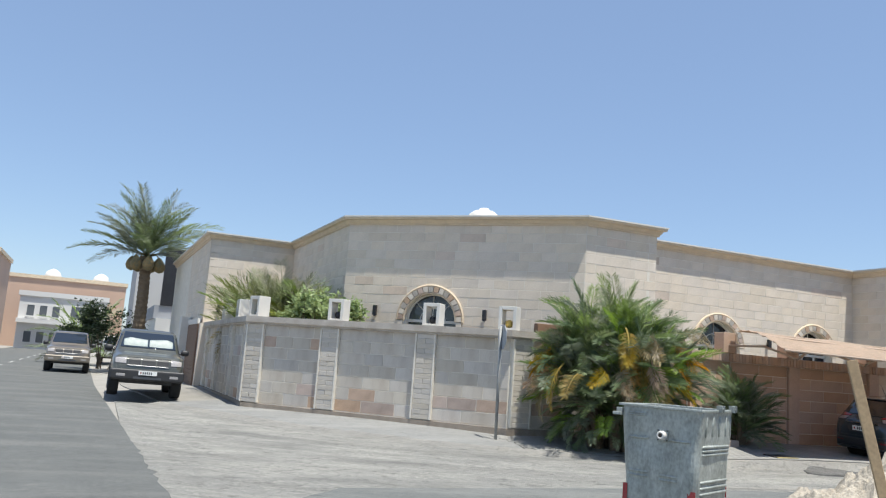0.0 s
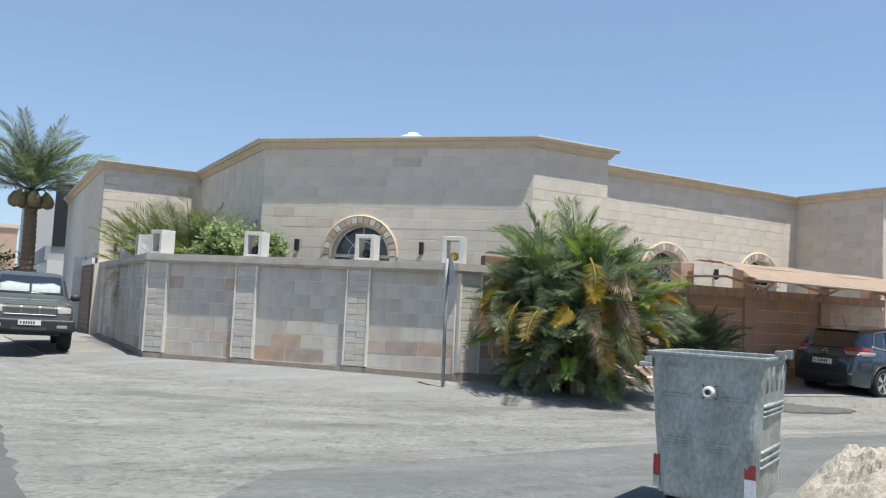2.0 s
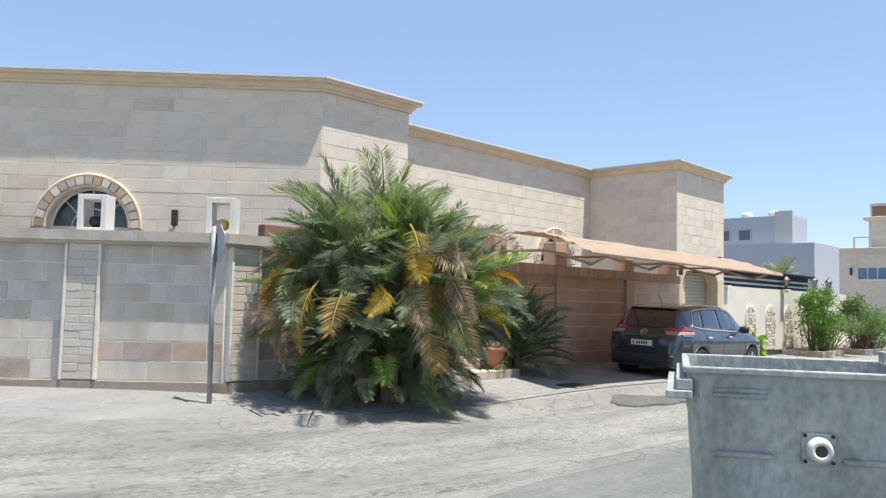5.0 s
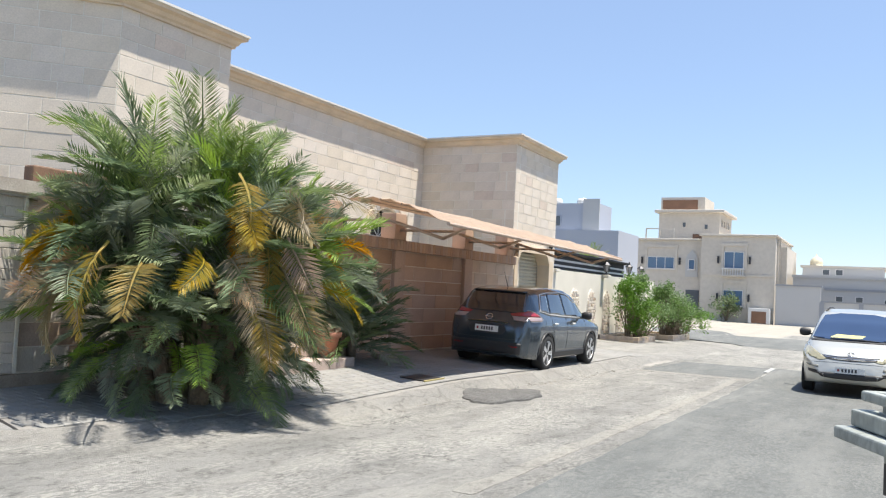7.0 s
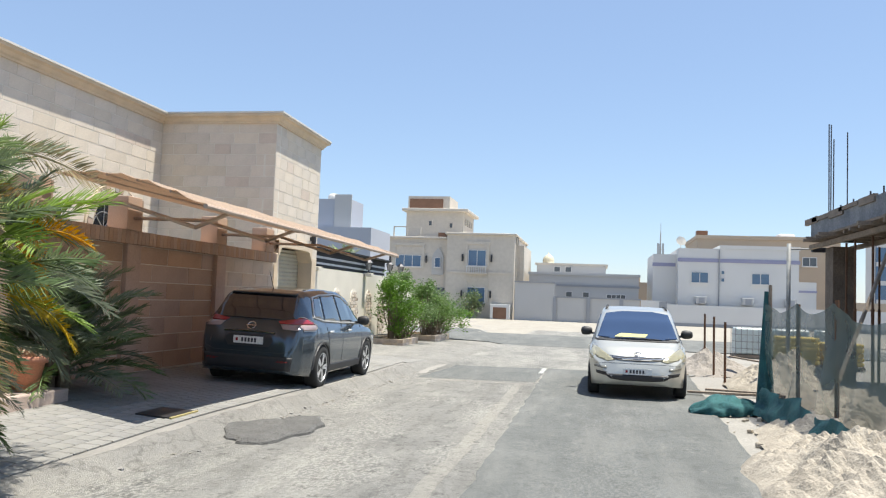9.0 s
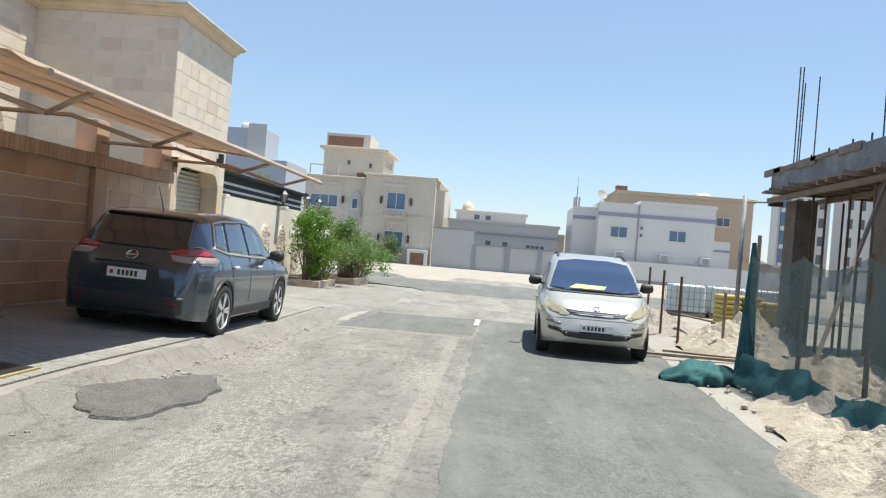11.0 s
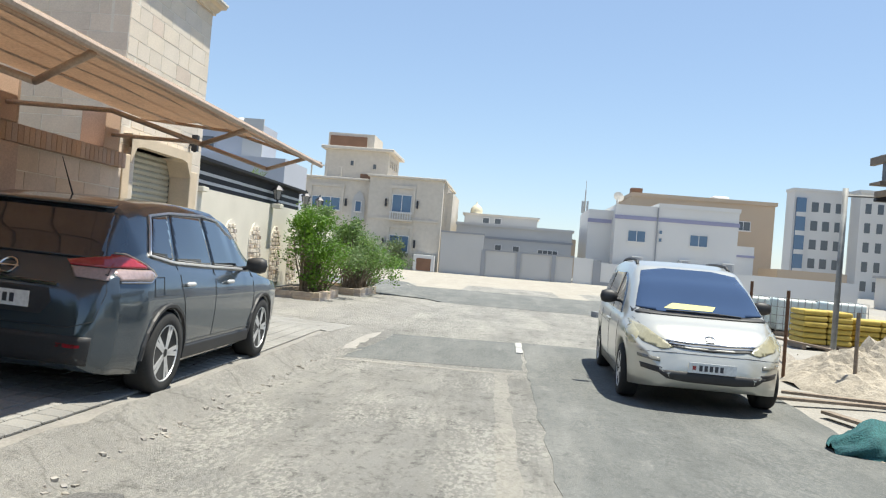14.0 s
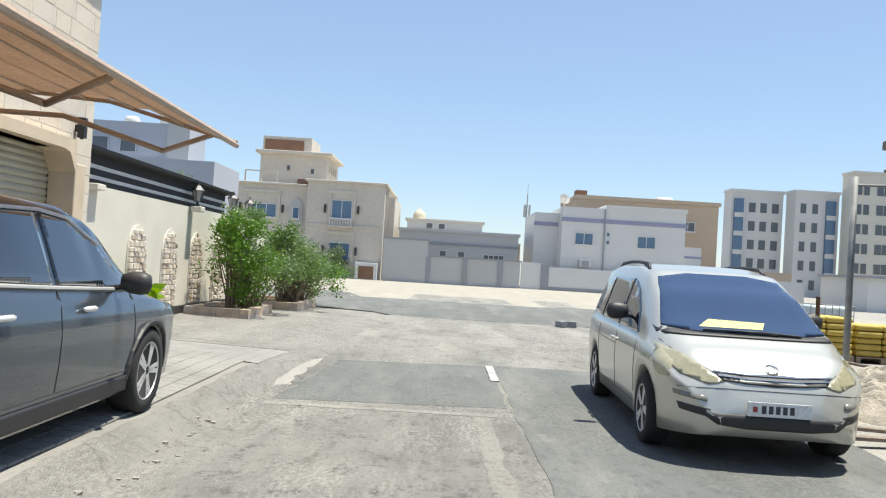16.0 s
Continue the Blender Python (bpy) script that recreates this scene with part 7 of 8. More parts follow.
# behind the white wall
BLUEGREY = mat("blue-grey house paint", (0.40, 0.42, 0.47), 0.8, var=0.06, scale=0.3, fvar=0.03, bump=0.0)
h = House("blue_grey_house", (66, 32, 0), "blue-grey two-storey house behind the neighbour's wall")
h.block("wall", BLUEGREY, 57, 23.9, -0.4, 62, 34, 6.0)
h.block("upper_storey", BLUEGREY, 58, 25.7, 6.0, 61, 31.2, 8.0)
h.block("roof_wing", GREYPAINT, 57.9, 25.6, 6.0, 57.99, 26.8, 8.3)
for c in (28.9, 30.4):
    h.window("x", 58, c, 6.4, 0.8, 0.7, DARKGLASS, BLUEGREY, 0, False)
for k in range(2):
    bm = B()
    lathe(bm, [(0.4, 0), (0.42, 0.4), (0.3, 0.55), (0.0, 0.6)], 16)
    solid("water_tank", bm, WHITE, "white round water tank on a far roof", "water tank", "tanks on the blue-grey house", smooth=True, m=pose(59.8, 27.5 + k * 2.0, 8.0))
h = House("tan_far_house", (100, 52, 0), "tan house top seen far behind the wall")
h.block("wall", TANPAINT, 90, 46, -0.4, 100, 60, 8.2)
h.block("parapet", CORNICE, 89.7, 45.7, 8.2, 100, 60, 8.8)
far_palm = palm_clump(pose(50, 23.5, 2.6), "palm top showing above the neighbour's wall", 34, 1.6, ((PALM_BLUE, 0.5), (PALM_GREEN, 0.5)), 140, spread=0.2, el=(0.0, 1.4), height0=0.6, leaf=0.35, pairs=20, width=0.05)
bm = B()
tube(bm, [(50, 23.5, -0.3), (50, 23.5, 2.8)], 0.16, 10)
part("trunk", bm, BARK, far_palm, "fibrous trunk", world=True)

# along the main street
h = House("white_arcade_house", (-4, 115, 0), "white two-storey house with arched upper windows", "house")
h.block("wall", WHITEHOUSE, -8.3, 110, -0.3, 1.5, 122, 6.4)
h.block("parapet", WHITEHOUSE, -8.5, 109.8, 6.4, 1.7, 122, 7.0)
h.block("balcony", WHITEHOUSE, -8.4, 109.2, 3.1, 1.5, 110, 3.6)
for c in (-7.0, -5.6, -4.2):
    for z in (0.8, 4.0):
        h.window("y", 110, c, z, 0.8, 1.3, DARKGLASS, WHITEHOUSE, 0)
h.window("y", 110, -0.8, 4.0, 3.4, 1.5, DARKGLASS, WHITEHOUSE, 2)
h.window("y", 110, -0.8, 0.6, 3.0, 1.6, DARKGLASS, WHITEHOUSE, 2)
ROSE = mat("rose-tan paint", (0.52, 0.36, 0.27), 0.85, var=0.08, scale=0.3, fvar=0.03, bump=0.0)
h = House("tan_street_house", (-10, 130, 0), "rose-tan house with pale domes far along the street", "house")
h.block("wall", ROSE, -22, 126, -0.3, 4, 140, 9.6)
h.block("parapet", CORNICE, -22.2, 125.8, 9.6, 4.2, 140, 10.1)
for c in (-16, -13):
    h.window("y", 126, c, 6.6, 1.4, 1.7, DARKGLASS, ROSE, 1)
h = House("tan_street_house", (-16, 95, 0), "rose-tan house at the street's far side", "house")
h.block("wall", ROSE, -22, 90, -0.3, -9.3, 104, 9.6)
h.block("parapet", CORNICE, -22.2, 89.8, 9.6, -9.1, 104, 10.0)
for z in (2.0, 6.0):
    h.window("y", 90, -10.6, z, 1.2, 1.6, DARKGLASS, ROSE, 1)
for k, x in enumerate((-6, 0.5)):
    bm = B()
    lathe(bm, [(1.1, 0), (1.15, 0.3), (0.9, 0.9), (0.4, 1.25), (0.0, 1.4)], 16)
    solid("roof_dome", bm, WHITEHOUSE, "pale roof dome far along the street", "dome", "domes on the tan house", smooth=True, m=pose(x, 130, 10.1))
h = House("corner_shop_house", (6, 60, 0), "white house with a dark balcony along the main street", "house")
h.block("wall", WHITEHOUSE, 3.4, 50, -0.3, 14, 66, 3.1)
h.block("shop_front", DARKGLASS, 3.33, 51, 0.2, 3.39, 65, 2.3)
h.block("upper_wall", TANPAINT, 5.0, 52, 3.1, 14, 66, 7.6)
h.block("balcony", MIDGREY, 3.3, 51, 3.1, 5.0, 66, 3.9)
h.block("balcony_screen", DARKMETAL, 3.6, 50.9, 3.9, 5.0, 51.0, 7.4, label="dark balcony screen")
h.block("tall_glass", GREYPAINT, 2.9, 70, -0.3, 8, 80, 8.2)
h = House("gate_block", (4, 36, 0), "dark car gate and white gate post beside the villa", "gate")
h.block("gate_post", WHITE, 3.3, 34.0, 0, 3.655, 34.8, 2.75)
h.block("pier", STONE, 3.63, 30.55, 0, 3.905, 30.822, 2.44)
h.block("lintel", WHITE, 3.56, 30.85, 2.42, 3.655, 34.0, 2.62)
for k in range(15):
    h.block("louvre", GATEWOOD, 3.578, 30.9, 0.14 + 0.15 * k, 3.603, 33.96, 0.26 + 0.15 * k)
h.block("gate_leaf", GATEWOOD, 3.603, 30.85, 0.05, 3.655, 34.0, 2.42, label="brown gate leaf")
h = House("car_port", (-13, 66, 0), "tan cloth car port at the street's far side", "canopy")
h.block("roof", CORNICE, -16, 60, 2.3, -9.6, 72, 2.5)
for y in (60.3, 71.7):
    h.block("post", TUBE, -9.9, y - 0.06, -0.2, -9.78, y + 0.06, 2.3)

# ---- building site ----
CONCRETE = mat("raw concrete", (0.27, 0.275, 0.28), 0.9, scale=1.8, fine=22, fvar=0.22, bump=0.35, col2=(0.13, 0.14, 0.155))
TIMBER = mat("weathered timber", (0.25, 0.20, 0.155), 0.85, var=0.3, scale=3, fine=25, fvar=0.2, bump=0.3)
RUST = mat("rusty steel", (0.16, 0.085, 0.05), 0.8, 0.3, var=0.3, scale=8, bump=0.2)
REBAR = mat("grey rebar", (0.10, 0.095, 0.10), 0.6, 0.6, var=0.2, bump=0.1)
HESSIAN = mat("brown curing sacking", (0.17, 0.135, 0.105), 0.95, scale=2.5, fine=30, fvar=0.25, bump=0.5, col2=(0.10, 0.08, 0.065))
shell = thing("unfinished_building", pose(24, 1.0, -0.2), "unfinished concrete frame with formwork, props and standing rebar", "building site")
bm = B()
box(bm, 14.0, -8, 3.48, 29.1, 3.6, 3.98)
part("slab_edge", bm, CONCRETE, shell, "rough slab edge", world=True)
rng = random.Random(21)
for k in range(22):
    x = 14.5 + k * 0.66
    bm = B()
    y0 = rng.uniform(3.7, 4.1)
    box(bm, x, -6, 3.34, x + 0.1, y0, 3.42)
    part("joist", bm, TIMBER, shell, "timber joist", world=True)
for y in (3.45, 2.4, 0.2):
    bm = B()
    box(bm, 14.2, y, 3.22, 29.5, y + 0.1, 3.335)
    part("bearer", bm, TIMBER, shell, world=True)
bm = B()
box(bm, 14.0, -7.8, 3.425, 29.3, 3.75, 3.475)
part("formwork", bm, TIMBER, shell, "plywood formwork", world=True)
for x, y in ((28.3, 3.1), (23.6, 3.1), (18.8, 3.1), (28.3, -2.5), (23.6, -2.5), (18.8, -2.5)):
    bm = B()
    box(bm, x - 0.35, y - 0.25, -0.5, x + 0.35, y + 0.25, 3.2)
    bevel(part("column", bm, HESSIAN, shell, "square column wrapped in brown sacking", world=True), 0.01)
for k in range(52):
    x, y = 15.2 + (k % 13) * 1.08 + rng.uniform(-0.1, 0.1), (3.3, 2.3, 1.2, 0.1)[k // 13] + rng.uniform(-0.1, 0.1)
    bm = B()
    tube(bm, [(x + rng.uniform(-0.05, 0.05), y, -0.4), (x, y, 1.6)], 0.035, 7)
    tube(bm, [(x, y, 1.6), (x, y, 3.22)], 0.026, 7)
    tube(bm, [(x - 0.06, y, 1.6), (x + 0.06, y, 1.6)], 0.03, 6)
    part("prop", bm, RUST, shell, "rusty steel prop", world=True)
for k, (x, y, z1) in enumerate(((28.35, 3.35, 6.45), (28.15, 3.3, 6.0), (28.0, 3.4, 6.35), (28.2, 2.95, 6.2), (23.75, 3.35, 6.6), (23.5, 3.3, 6.4), (23.6, 2.9, 6.5))):
    bm = B()
    tube(bm, [(x, y, 3.9), (x + rng.uniform(-0.05, 0.05), y, z1)], 0.016, 6)
    part("rebar", bm, REBAR, shell, "standing rebar", world=True)
for k in range(14):
    x = 15 + k * 1.0 + rng.uniform(-0.2, 0.2)
    bm = B()
    tube(bm, [(x, 3.45, 3.9), (x, 3.45, 4.05 + rng.uniform(0.02, 0.2))], 0.02, 5)
    part("rebar", bm, REBAR, shell, world=True)
for k in range(5):
    bm = B()
    x = 24 + k * 1.1
    box(bm, x, 3.55, 3.90 + rng.uniform(-0.1, 0.05), x + rng.uniform(0.8, 1.6), 3.64, 4.0 + rng.uniform(0, 0.04))
    part("edge_board", bm, TIMBER, shell, "timber edge board", world=True)
bm = B()
box(bm, 15.5, -7.5, -0.5, 28, -7.3, 2.4)
part("rear_wall", bm, CONCRETE, shell, "raw block wall at the back", world=True)
bm = B()
tube(bm, [(21.5, 5.2, -0.3), (23.3, 3.4, 3.3)], 0.04, 5)
part("brace", bm, TIMBER, shell, "leaning timber brace", world=True)

# green shade net on posts
NETMAT = bpy.data.materials.new("green shade net")
NETMAT.use_nodes = True
nn, nl = NETMAT.node_tree.nodes, NETMAT.node_tree.links
nb = nn["Principled BSDF"]
nb.inputs["Base Color"].default_value, nb.inputs["Roughness"].default_value = (0.12, 0.165, 0.15, 1), 0.85
tcn, wv2, rmp = nn.new("ShaderNodeTexCoord"), nn.new("ShaderNodeTexNoise"), nn.new("ShaderNodeMapRange")
wv2.inputs["Scale"].default_value, wv2.inputs["Detail"].default_value = 1.3, 4
nl.new(tcn.outputs["Object"], wv2.inputs[0])
rmp.inputs[1].default_value, rmp.inputs[2].default_value, rmp.inputs[3].default_value, rmp.inputs[4].default_value = 0.3, 0.7, 0.55, 0.80
nl.new(wv2.outputs[0], rmp.inputs[0]), nl.new(rmp.outputs[0], nb.inputs["Alpha"])
NETDENSE = mat("bunched green net", (0.014, 0.075, 0.085), 0.85, scale=4, fine=60, fvar=0.3, bump=0.6, col2=(0.03, 0.13, 0.13))
net = thing("shade_net_fence", pose(17, 6.3, -0.25), "sagging dark green shade net on steel posts beside the road", "fence")
posts = ((20.75, 6.3, 1.95), (19.0, 6.25, 1.62), (17.2, 6.2, 1.68), (15.2, 6.1, 1.45), (13.4, 5.9, 1.45))
for k, (x, y, z) in enumerate(posts):
    bm = B()
    tube(bm, [(x, y, height(x, y) - 0.1), (x + 0.03, y, z)], 0.03, 7)
    part("post", bm, RUST if k else TIMBER, net, "thin steel post", world=True)
bm = B()
cols = []
for k, (p, q) in enumerate(zip(posts, posts[1:])):
    n = 14
    for i in range(n + (k == 3)):
        t = i / n
        x, y = p[0] + (q[0] - p[0]) * t, p[1] + (q[1] - p[1]) * t
        top = (min(p[2], 1.62) * (1 - t) + min(q[2], 1.62) * t) - 0.16 * math.sin(math.pi * t)
        g = height(x, y)
        cols.append([bm.verts.new((x, y + 0.05 + 0.07 * math.sin(x * 5.3 + j) * (1 - j / 8) + 0.10 * noise.noise((x * 1.7, j * 0.4, 2)), g + 0.02 + (top - g) * j / 8)) for j in range(9)])
for a, b in zip(cols, cols[1:]):
    for j in range(8):
        bm.faces.new((a[j], b[j], b[j + 1], a[j + 1]))
part("net", bm, NETMAT, net, "see-through green net", smooth=True, world=True)
bm = B()
low = []
for i in range(60):
    x = 20.75 - i * 0.125
    g = height(x, 6.35)
    hgt = 0.42 + 0.16 * noise.noise((x * 0.9, 0, 7))
    low.append([bm.verts.new((x, 6.42 + 0.12 * noise.noise((x * 2.1, j * 0.7, 1)) + 0.05 * j, g + 0.01 + hgt * (1 - j / 4) if j < 4 else g + 0.01)) for j in range(5)])
for a, b in zip(low, low[1:]):
    for j in range(4):
        bm.faces.new((a[j], b[j], b[j + 1], a[j + 1]))
part("net_skirt", bm, NETDENSE, net, "doubled net along the foot", smooth=True, world=True)
bm = B()
rows = []
for j in range(12):
    z = j / 11
    rad = 0.24 - 0.19 * z
    rows.append([bm.verts.new((20.85 + rad * math.cos(a) * (1 + 0.25 * math.sin(3 * a + z * 4)), 6.35 + rad * 0.6 * math.sin(a) * (1 + 0.3 * math.sin(4 * a)), height(20.85, 6.35) + 2.1 * z)) for a in (math.tau * k / 18 for k in range(18))])
for a, b in zip(rows, rows[1:]):
    for k in range(18):
        bm.faces.new((a[k], a[(k + 1) % 18], b[(k + 1) % 18], b[k]))
part("gathered_net", bm, NETDENSE, net, "gathered net hanging from the end post", smooth=True, world=True)

bm = B()
rows = []
for i in range(37):
    u = i / 36
    x, y = 20.75 - 0.25 * u, 6.5 + 1.15 * u
    r = (0.30 * math.sin(math.pi * min(1, u * 0.92 + 0.06)) ** 0.6) + 0.03
    ring = []
    for k in range(16):
        a = math.pi * k / 15
        rr = r * (1 + 0.45 * noise.noise((x * 4 + 3 * math.cos(a), y * 5, a * 2.2)))
        ring.append(bm.verts.new((x + 1.25 * rr * math.cos(a), y, height(x, y) + 0.005 + rr * math.sin(a) * 0.85)))
    rows.append(ring)
for a, b in zip(rows, rows[1:]):
    for k in range(15):
        bm.faces.new((a[k], a[k + 1], b[k + 1], b[k]))
solid("crumpled_net", bm, NETDENSE, "crumpled bundle of green net lying on the ground", "net", smooth=True)

# posts, stakes and planks
for x, y, z, mm in ((26.2, 6.2, 1.15, RUST), (28.4, 6.15, 1.25, RUST), (30.6, 6.1, 1.3, RUST), (24.9, 5.6, 0.9, TIMBER)):
    bm = B()
    tube(bm, [(0, 0, -0.1), (0.02, 0.01, z - road_z(x))], 0.03, 7)
    solid("stake", bm, mm, "thin rusty stake standing in the sand", "stake", "stakes along the site edge", m=pose(x, y, height(x, y)))
lp = thing("lamp_post", pose(29.8, 4.0, height(29.8, 4)), "slim grey steel lamp post with a short bracket", "lamp post")
bm = B()
tube(bm, [(0, 0, -0.1), (0, 0, 3.65)], 0.06, 10)
part("pole", bm, GALV, lp, smooth=True)
bm = B()
tube(bm, [(0, 0, 3.5), (0, -0.75, 3.52)], 0.03, 6)
part("bracket", bm, GALV, lp)
bm = B()
box(bm, -0.08, -0.95, 3.42, 0.08, -0.6, 3.56)
bevel(part("lamp_head", bm, DARKMETAL, lp), 0.02)
for k, (x, y, r, ln) in enumerate(((23.5, 6.4, 84, 1.9), (23.9, 6.2, 70, 1.5), (28.0, 4.6, 60, 2.6), (22.2, 6.7, 12, 1.2))):
    bm = B()
    box(bm, -ln / 2, -0.06, 0.0, ln / 2, 0.06, 0.04)
    bevel(solid("plank", bm, TIMBER, "loose timber plank lying on the sand", "plank", "loose planks", m=pose(x, y, height(x, y) + (0.04 if k != 2 else 0.35), 0, -6 if k == 2 else 1, r)), 0.004)
bm = B()
tube(bm, [(0.36, -0.30, -0.2), (0, 0, 1.95)], 0.065, 4)
bevel(solid("plank", bm, mat("new pine board", (0.50, 0.35, 0.20), 0.8, var=0.2, fine=30, bump=0.1), "pale pine board leaning out of the sand heap", "plank", m=pose(6.72, 5.56, -0.1)), 0.004)


def heap(name, x, y, rx, ry, h, label, seed, rough=1.0, n=64, mm=None):
    """A heap of sand and rubble with lumps."""
    bm = B()
    grid = []
    for j in range(n + 1):
        line = []
        for i in range(n + 1):
            u, v = 2 * i / n - 1, 2 * j / n - 1
            px, py = x + u * rx, y + v * ry
            d = math.hypot(u, v) + 0.18 * noise.noise((px * 0.8, py * 0.8, seed))
            f = max(0.0, 1 - d)
            f = f ** 0.8 if f > 0 else 0
            lump = noise.noise((px * 2.2, py * 2.2, seed)) * 0.35 + noise.noise((px * 5.5, py * 5.5, seed + 4)) * 0.22 + abs(noise.noise((px * 11, py * 11, seed + 9))) * 0.16
            z = height(px, py) - 0.025 + h * f * (1 + rough * lump) + 0.02 * rough * lump * (f > 0)
            line.append(bm.verts.new((px, py, z)))
        grid.append(line)
    for a, b in zip(grid, grid[1:]):
        for i in range(n):
            bm.faces.new((a[i], a[i + 1], b[i + 1], b[i]))
    return solid(name, bm, mm or HEAPSAND, label, "sand heap", "sand heaps along the road", smooth=False)


HEAPSAND = mat("lumpy pale sand", (0.37, 0.33, 0.27), 0.95, scale=3, fine=40, fvar=0.2, bump=0.6, col2=(0.29, 0.255, 0.205))
heap("mound", 8.75, 6.55, 2.0, 1.3, 0.95, "heap of lumpy pale sand at the road's edge", 1, n=90)
heap("mound", 14.0, 6.6, 2.7, 1.25, 0.66, "heap of pale sand and rubble at the road's edge", 2, n=90)
heap("mound", 17.4, 5.9, 2.6, 1.25, 0.5, "low heap of pale sand below the net", 3)
heap("mound", 25.6, 4.9, 2.4, 1.4, 0.75, "heap of pale dug sand on the building site", 4)
heap("mound", 30.5, 6.0, 2.4, 1.2, 0.55, "heap of grey rubble on the building site", 5, mm=mat("grey rubble", (0.30, 0.27, 0.235), 0.95, scale=4, fine=30, fvar=0.25, bump=0.7))
heap("mound", 21.5, 4.6, 2.2, 1.4, 0.5, "heap of pale dug sand behind the net", 6)
rng = random.Random(31)
for k in range(70):
    s = 0.012 + 0.045 * rng.random() ** 2
    x, y = rng.choice(((rng.uniform(11.5, 16.5), rng.uniform(6.4, 7.6)), (rng.uniform(22, 32), rng.uniform(4.0, 6.9)), (rng.uniform(16, 21), rng.uniform(6.5, 7.3))))
    bm = B()
    vs = box(bm, -s, -s * 0.8, -s * 0.3, s, s * 0.8, s * 0.8)
    for v in vs:
        v.co += Vector((rng.uniform(-0.3, 0.3), rng.uniform(-0.3, 0.3), rng.uniform(-0.2, 0.2))) * s
    bevel(solid("rubble_stone", bm, HEAPSAND, "pale broken stone lying on the sand", "stone", "rubble stones", m=pose(x, y, height(x, y), 0, 0, rng.uniform(0, 360))), s * 0.2, 1)

# cement bags on a pallet and liquid tanks
YELLOW = mat("yellow paper bag", (0.50, 0.37, 0.08), 0.75, var=0.2, scale=5, bump=0.2)
for sx, sy, n in ((33.2, 3.0, 6), (33.3, 1.7, 5)):
    pal = thing("bag_stack", pose(sx, sy, height(sx, sy)), "stack of yellow cement bags on a pallet", "bag stack", "stacks of cement bags")
    bm = B()
    for k in range(3):
        box(bm, -0.55, -0.6 + k * 0.55, 0, 0.55, -0.5 + k * 0.55, 0.10)
    box(bm, -0.55, -0.6, 0.10, 0.55, 0.6, 0.13)
    part("pallet", bm, TIMBER, pal)
    for r in range(n):
        for c in range(2):
            bm = B()
            o = 0.02 * ((r * 7 + c * 3) % 3 - 1)
            box(bm, -0.5 + o, -0.59 + c * 0.6, 0.135 + r * 0.14, 0.5 + o, -0.01 + c * 0.6, 0.135 + r * 0.14 + 0.13)
            bevel(part("bag", bm, YELLOW, pal), 0.05, 3)
TANKWHITE = mat("cloudy white plastic", (0.55, 0.62, 0.62), 0.4, var=0.1, scale=2, bump=0.0)
for sx, sy in ((37.5, 3.6), (37.6, 2.2), (38.0, 0.6)):
    ibc = thing("liquid_tank", pose(sx, sy, height(sx, sy)), "white caged liquid tank on the building site", "tank", "caged liquid tanks")
    bm = B()
    box(bm, -0.48, -0.58, 0.14, 0.48, 0.58, 1.10)
    bevel(part("bladder", bm, TANKWHITE, ibc), 0.08, 3)
    bm = B()
    box(bm, -0.52, -0.62, 0, 0.52, 0.62, 0.12)
    part("pallet", bm, TIMBER, ibc)
    for k in range(7):
        for f in (-1, 1):
            bm = B()
            y = -0.6 + k * 0.2
            tube(bm, [(f * 0.51, y, 0.1), (f * 0.51, y, 1.12)], 0.011, 5)
            part("cage_bar", bm, GALV, ibc)
    for z in (0.35, 0.6, 0.85, 1.12):
        bm = B()
        tube(bm, [(-0.51, -0.61, z), (0.51, -0.61, z), (0.51, 0.61, z), (-0.51, 0.61, z), (-0.51, -0.61, z)], 0.011, 5)
        part("cage_bar", bm, GALV, ibc)
for x, y, r in ((38.9, 7.9, 20), (39.1, 7.6, 70)):
    bm = B()
    for k in range(2):
        box(bm, -0.2 + 0.18 * k, -0.1, 0, -0.02 + 0.2 * k, 0.1, 0.19)
    bevel(solid("concrete_block", bm, CONCRETE, "hollow grey concrete block lying on the road", "block", "loose concrete blocks", m=pose(x, y, height(x, y), 0, 0, r)), 0.008)

# ---- paving, kerb, road marks ----
# paving blocks on the apron: those by the palm and the car are parts, the rest one sheet of blocks
APRON = road_mat("smooth grey dusty concrete", (0.235, 0.235, 0.228), (0.19, 0.19, 0.186), (0.31, 0.305, 0.285), 0.15, 0.35, 0.5)
tagged(draped("pavement", [(1.9, 22.6), (4.5, 17.8), (6.75, 15.55), (8.45, 14.78)], [(3.8, 24), (4.0, 22), (6.3, 19.4), (9.0, 16.8)], 0.010, APRON, nv=8, step=0.3, wob=0.04, seed=19), "smooth grey dusty concrete apron below the garden wall", "pavement", kind="structure")
apron = tagged(draped("pavement", [(8.5, 14.75), (10.5, 14.05), (12.7, 13.7), (24.0, 13.75), (27.7, 13.7)],
                      [(9.0, 16.75), (11.0, 16.7), (12.8, 16.7), (24.0, 16.7), (27.7, 16.9)], 0.006, JOINT, nv=8, step=0.4), "grey paved apron along the walls", "pavement", kind="structure")
tagged(draped("pavement", [(1.2, 60), (1.2, 30), (1.95, 22.7)], [(3.45, 60), (3.85, 30), (3.85, 24)], 0.006, JOINT, nv=6, step=0.6), "dusty pavement strip beside the garden wall", "pavement", kind="structure")
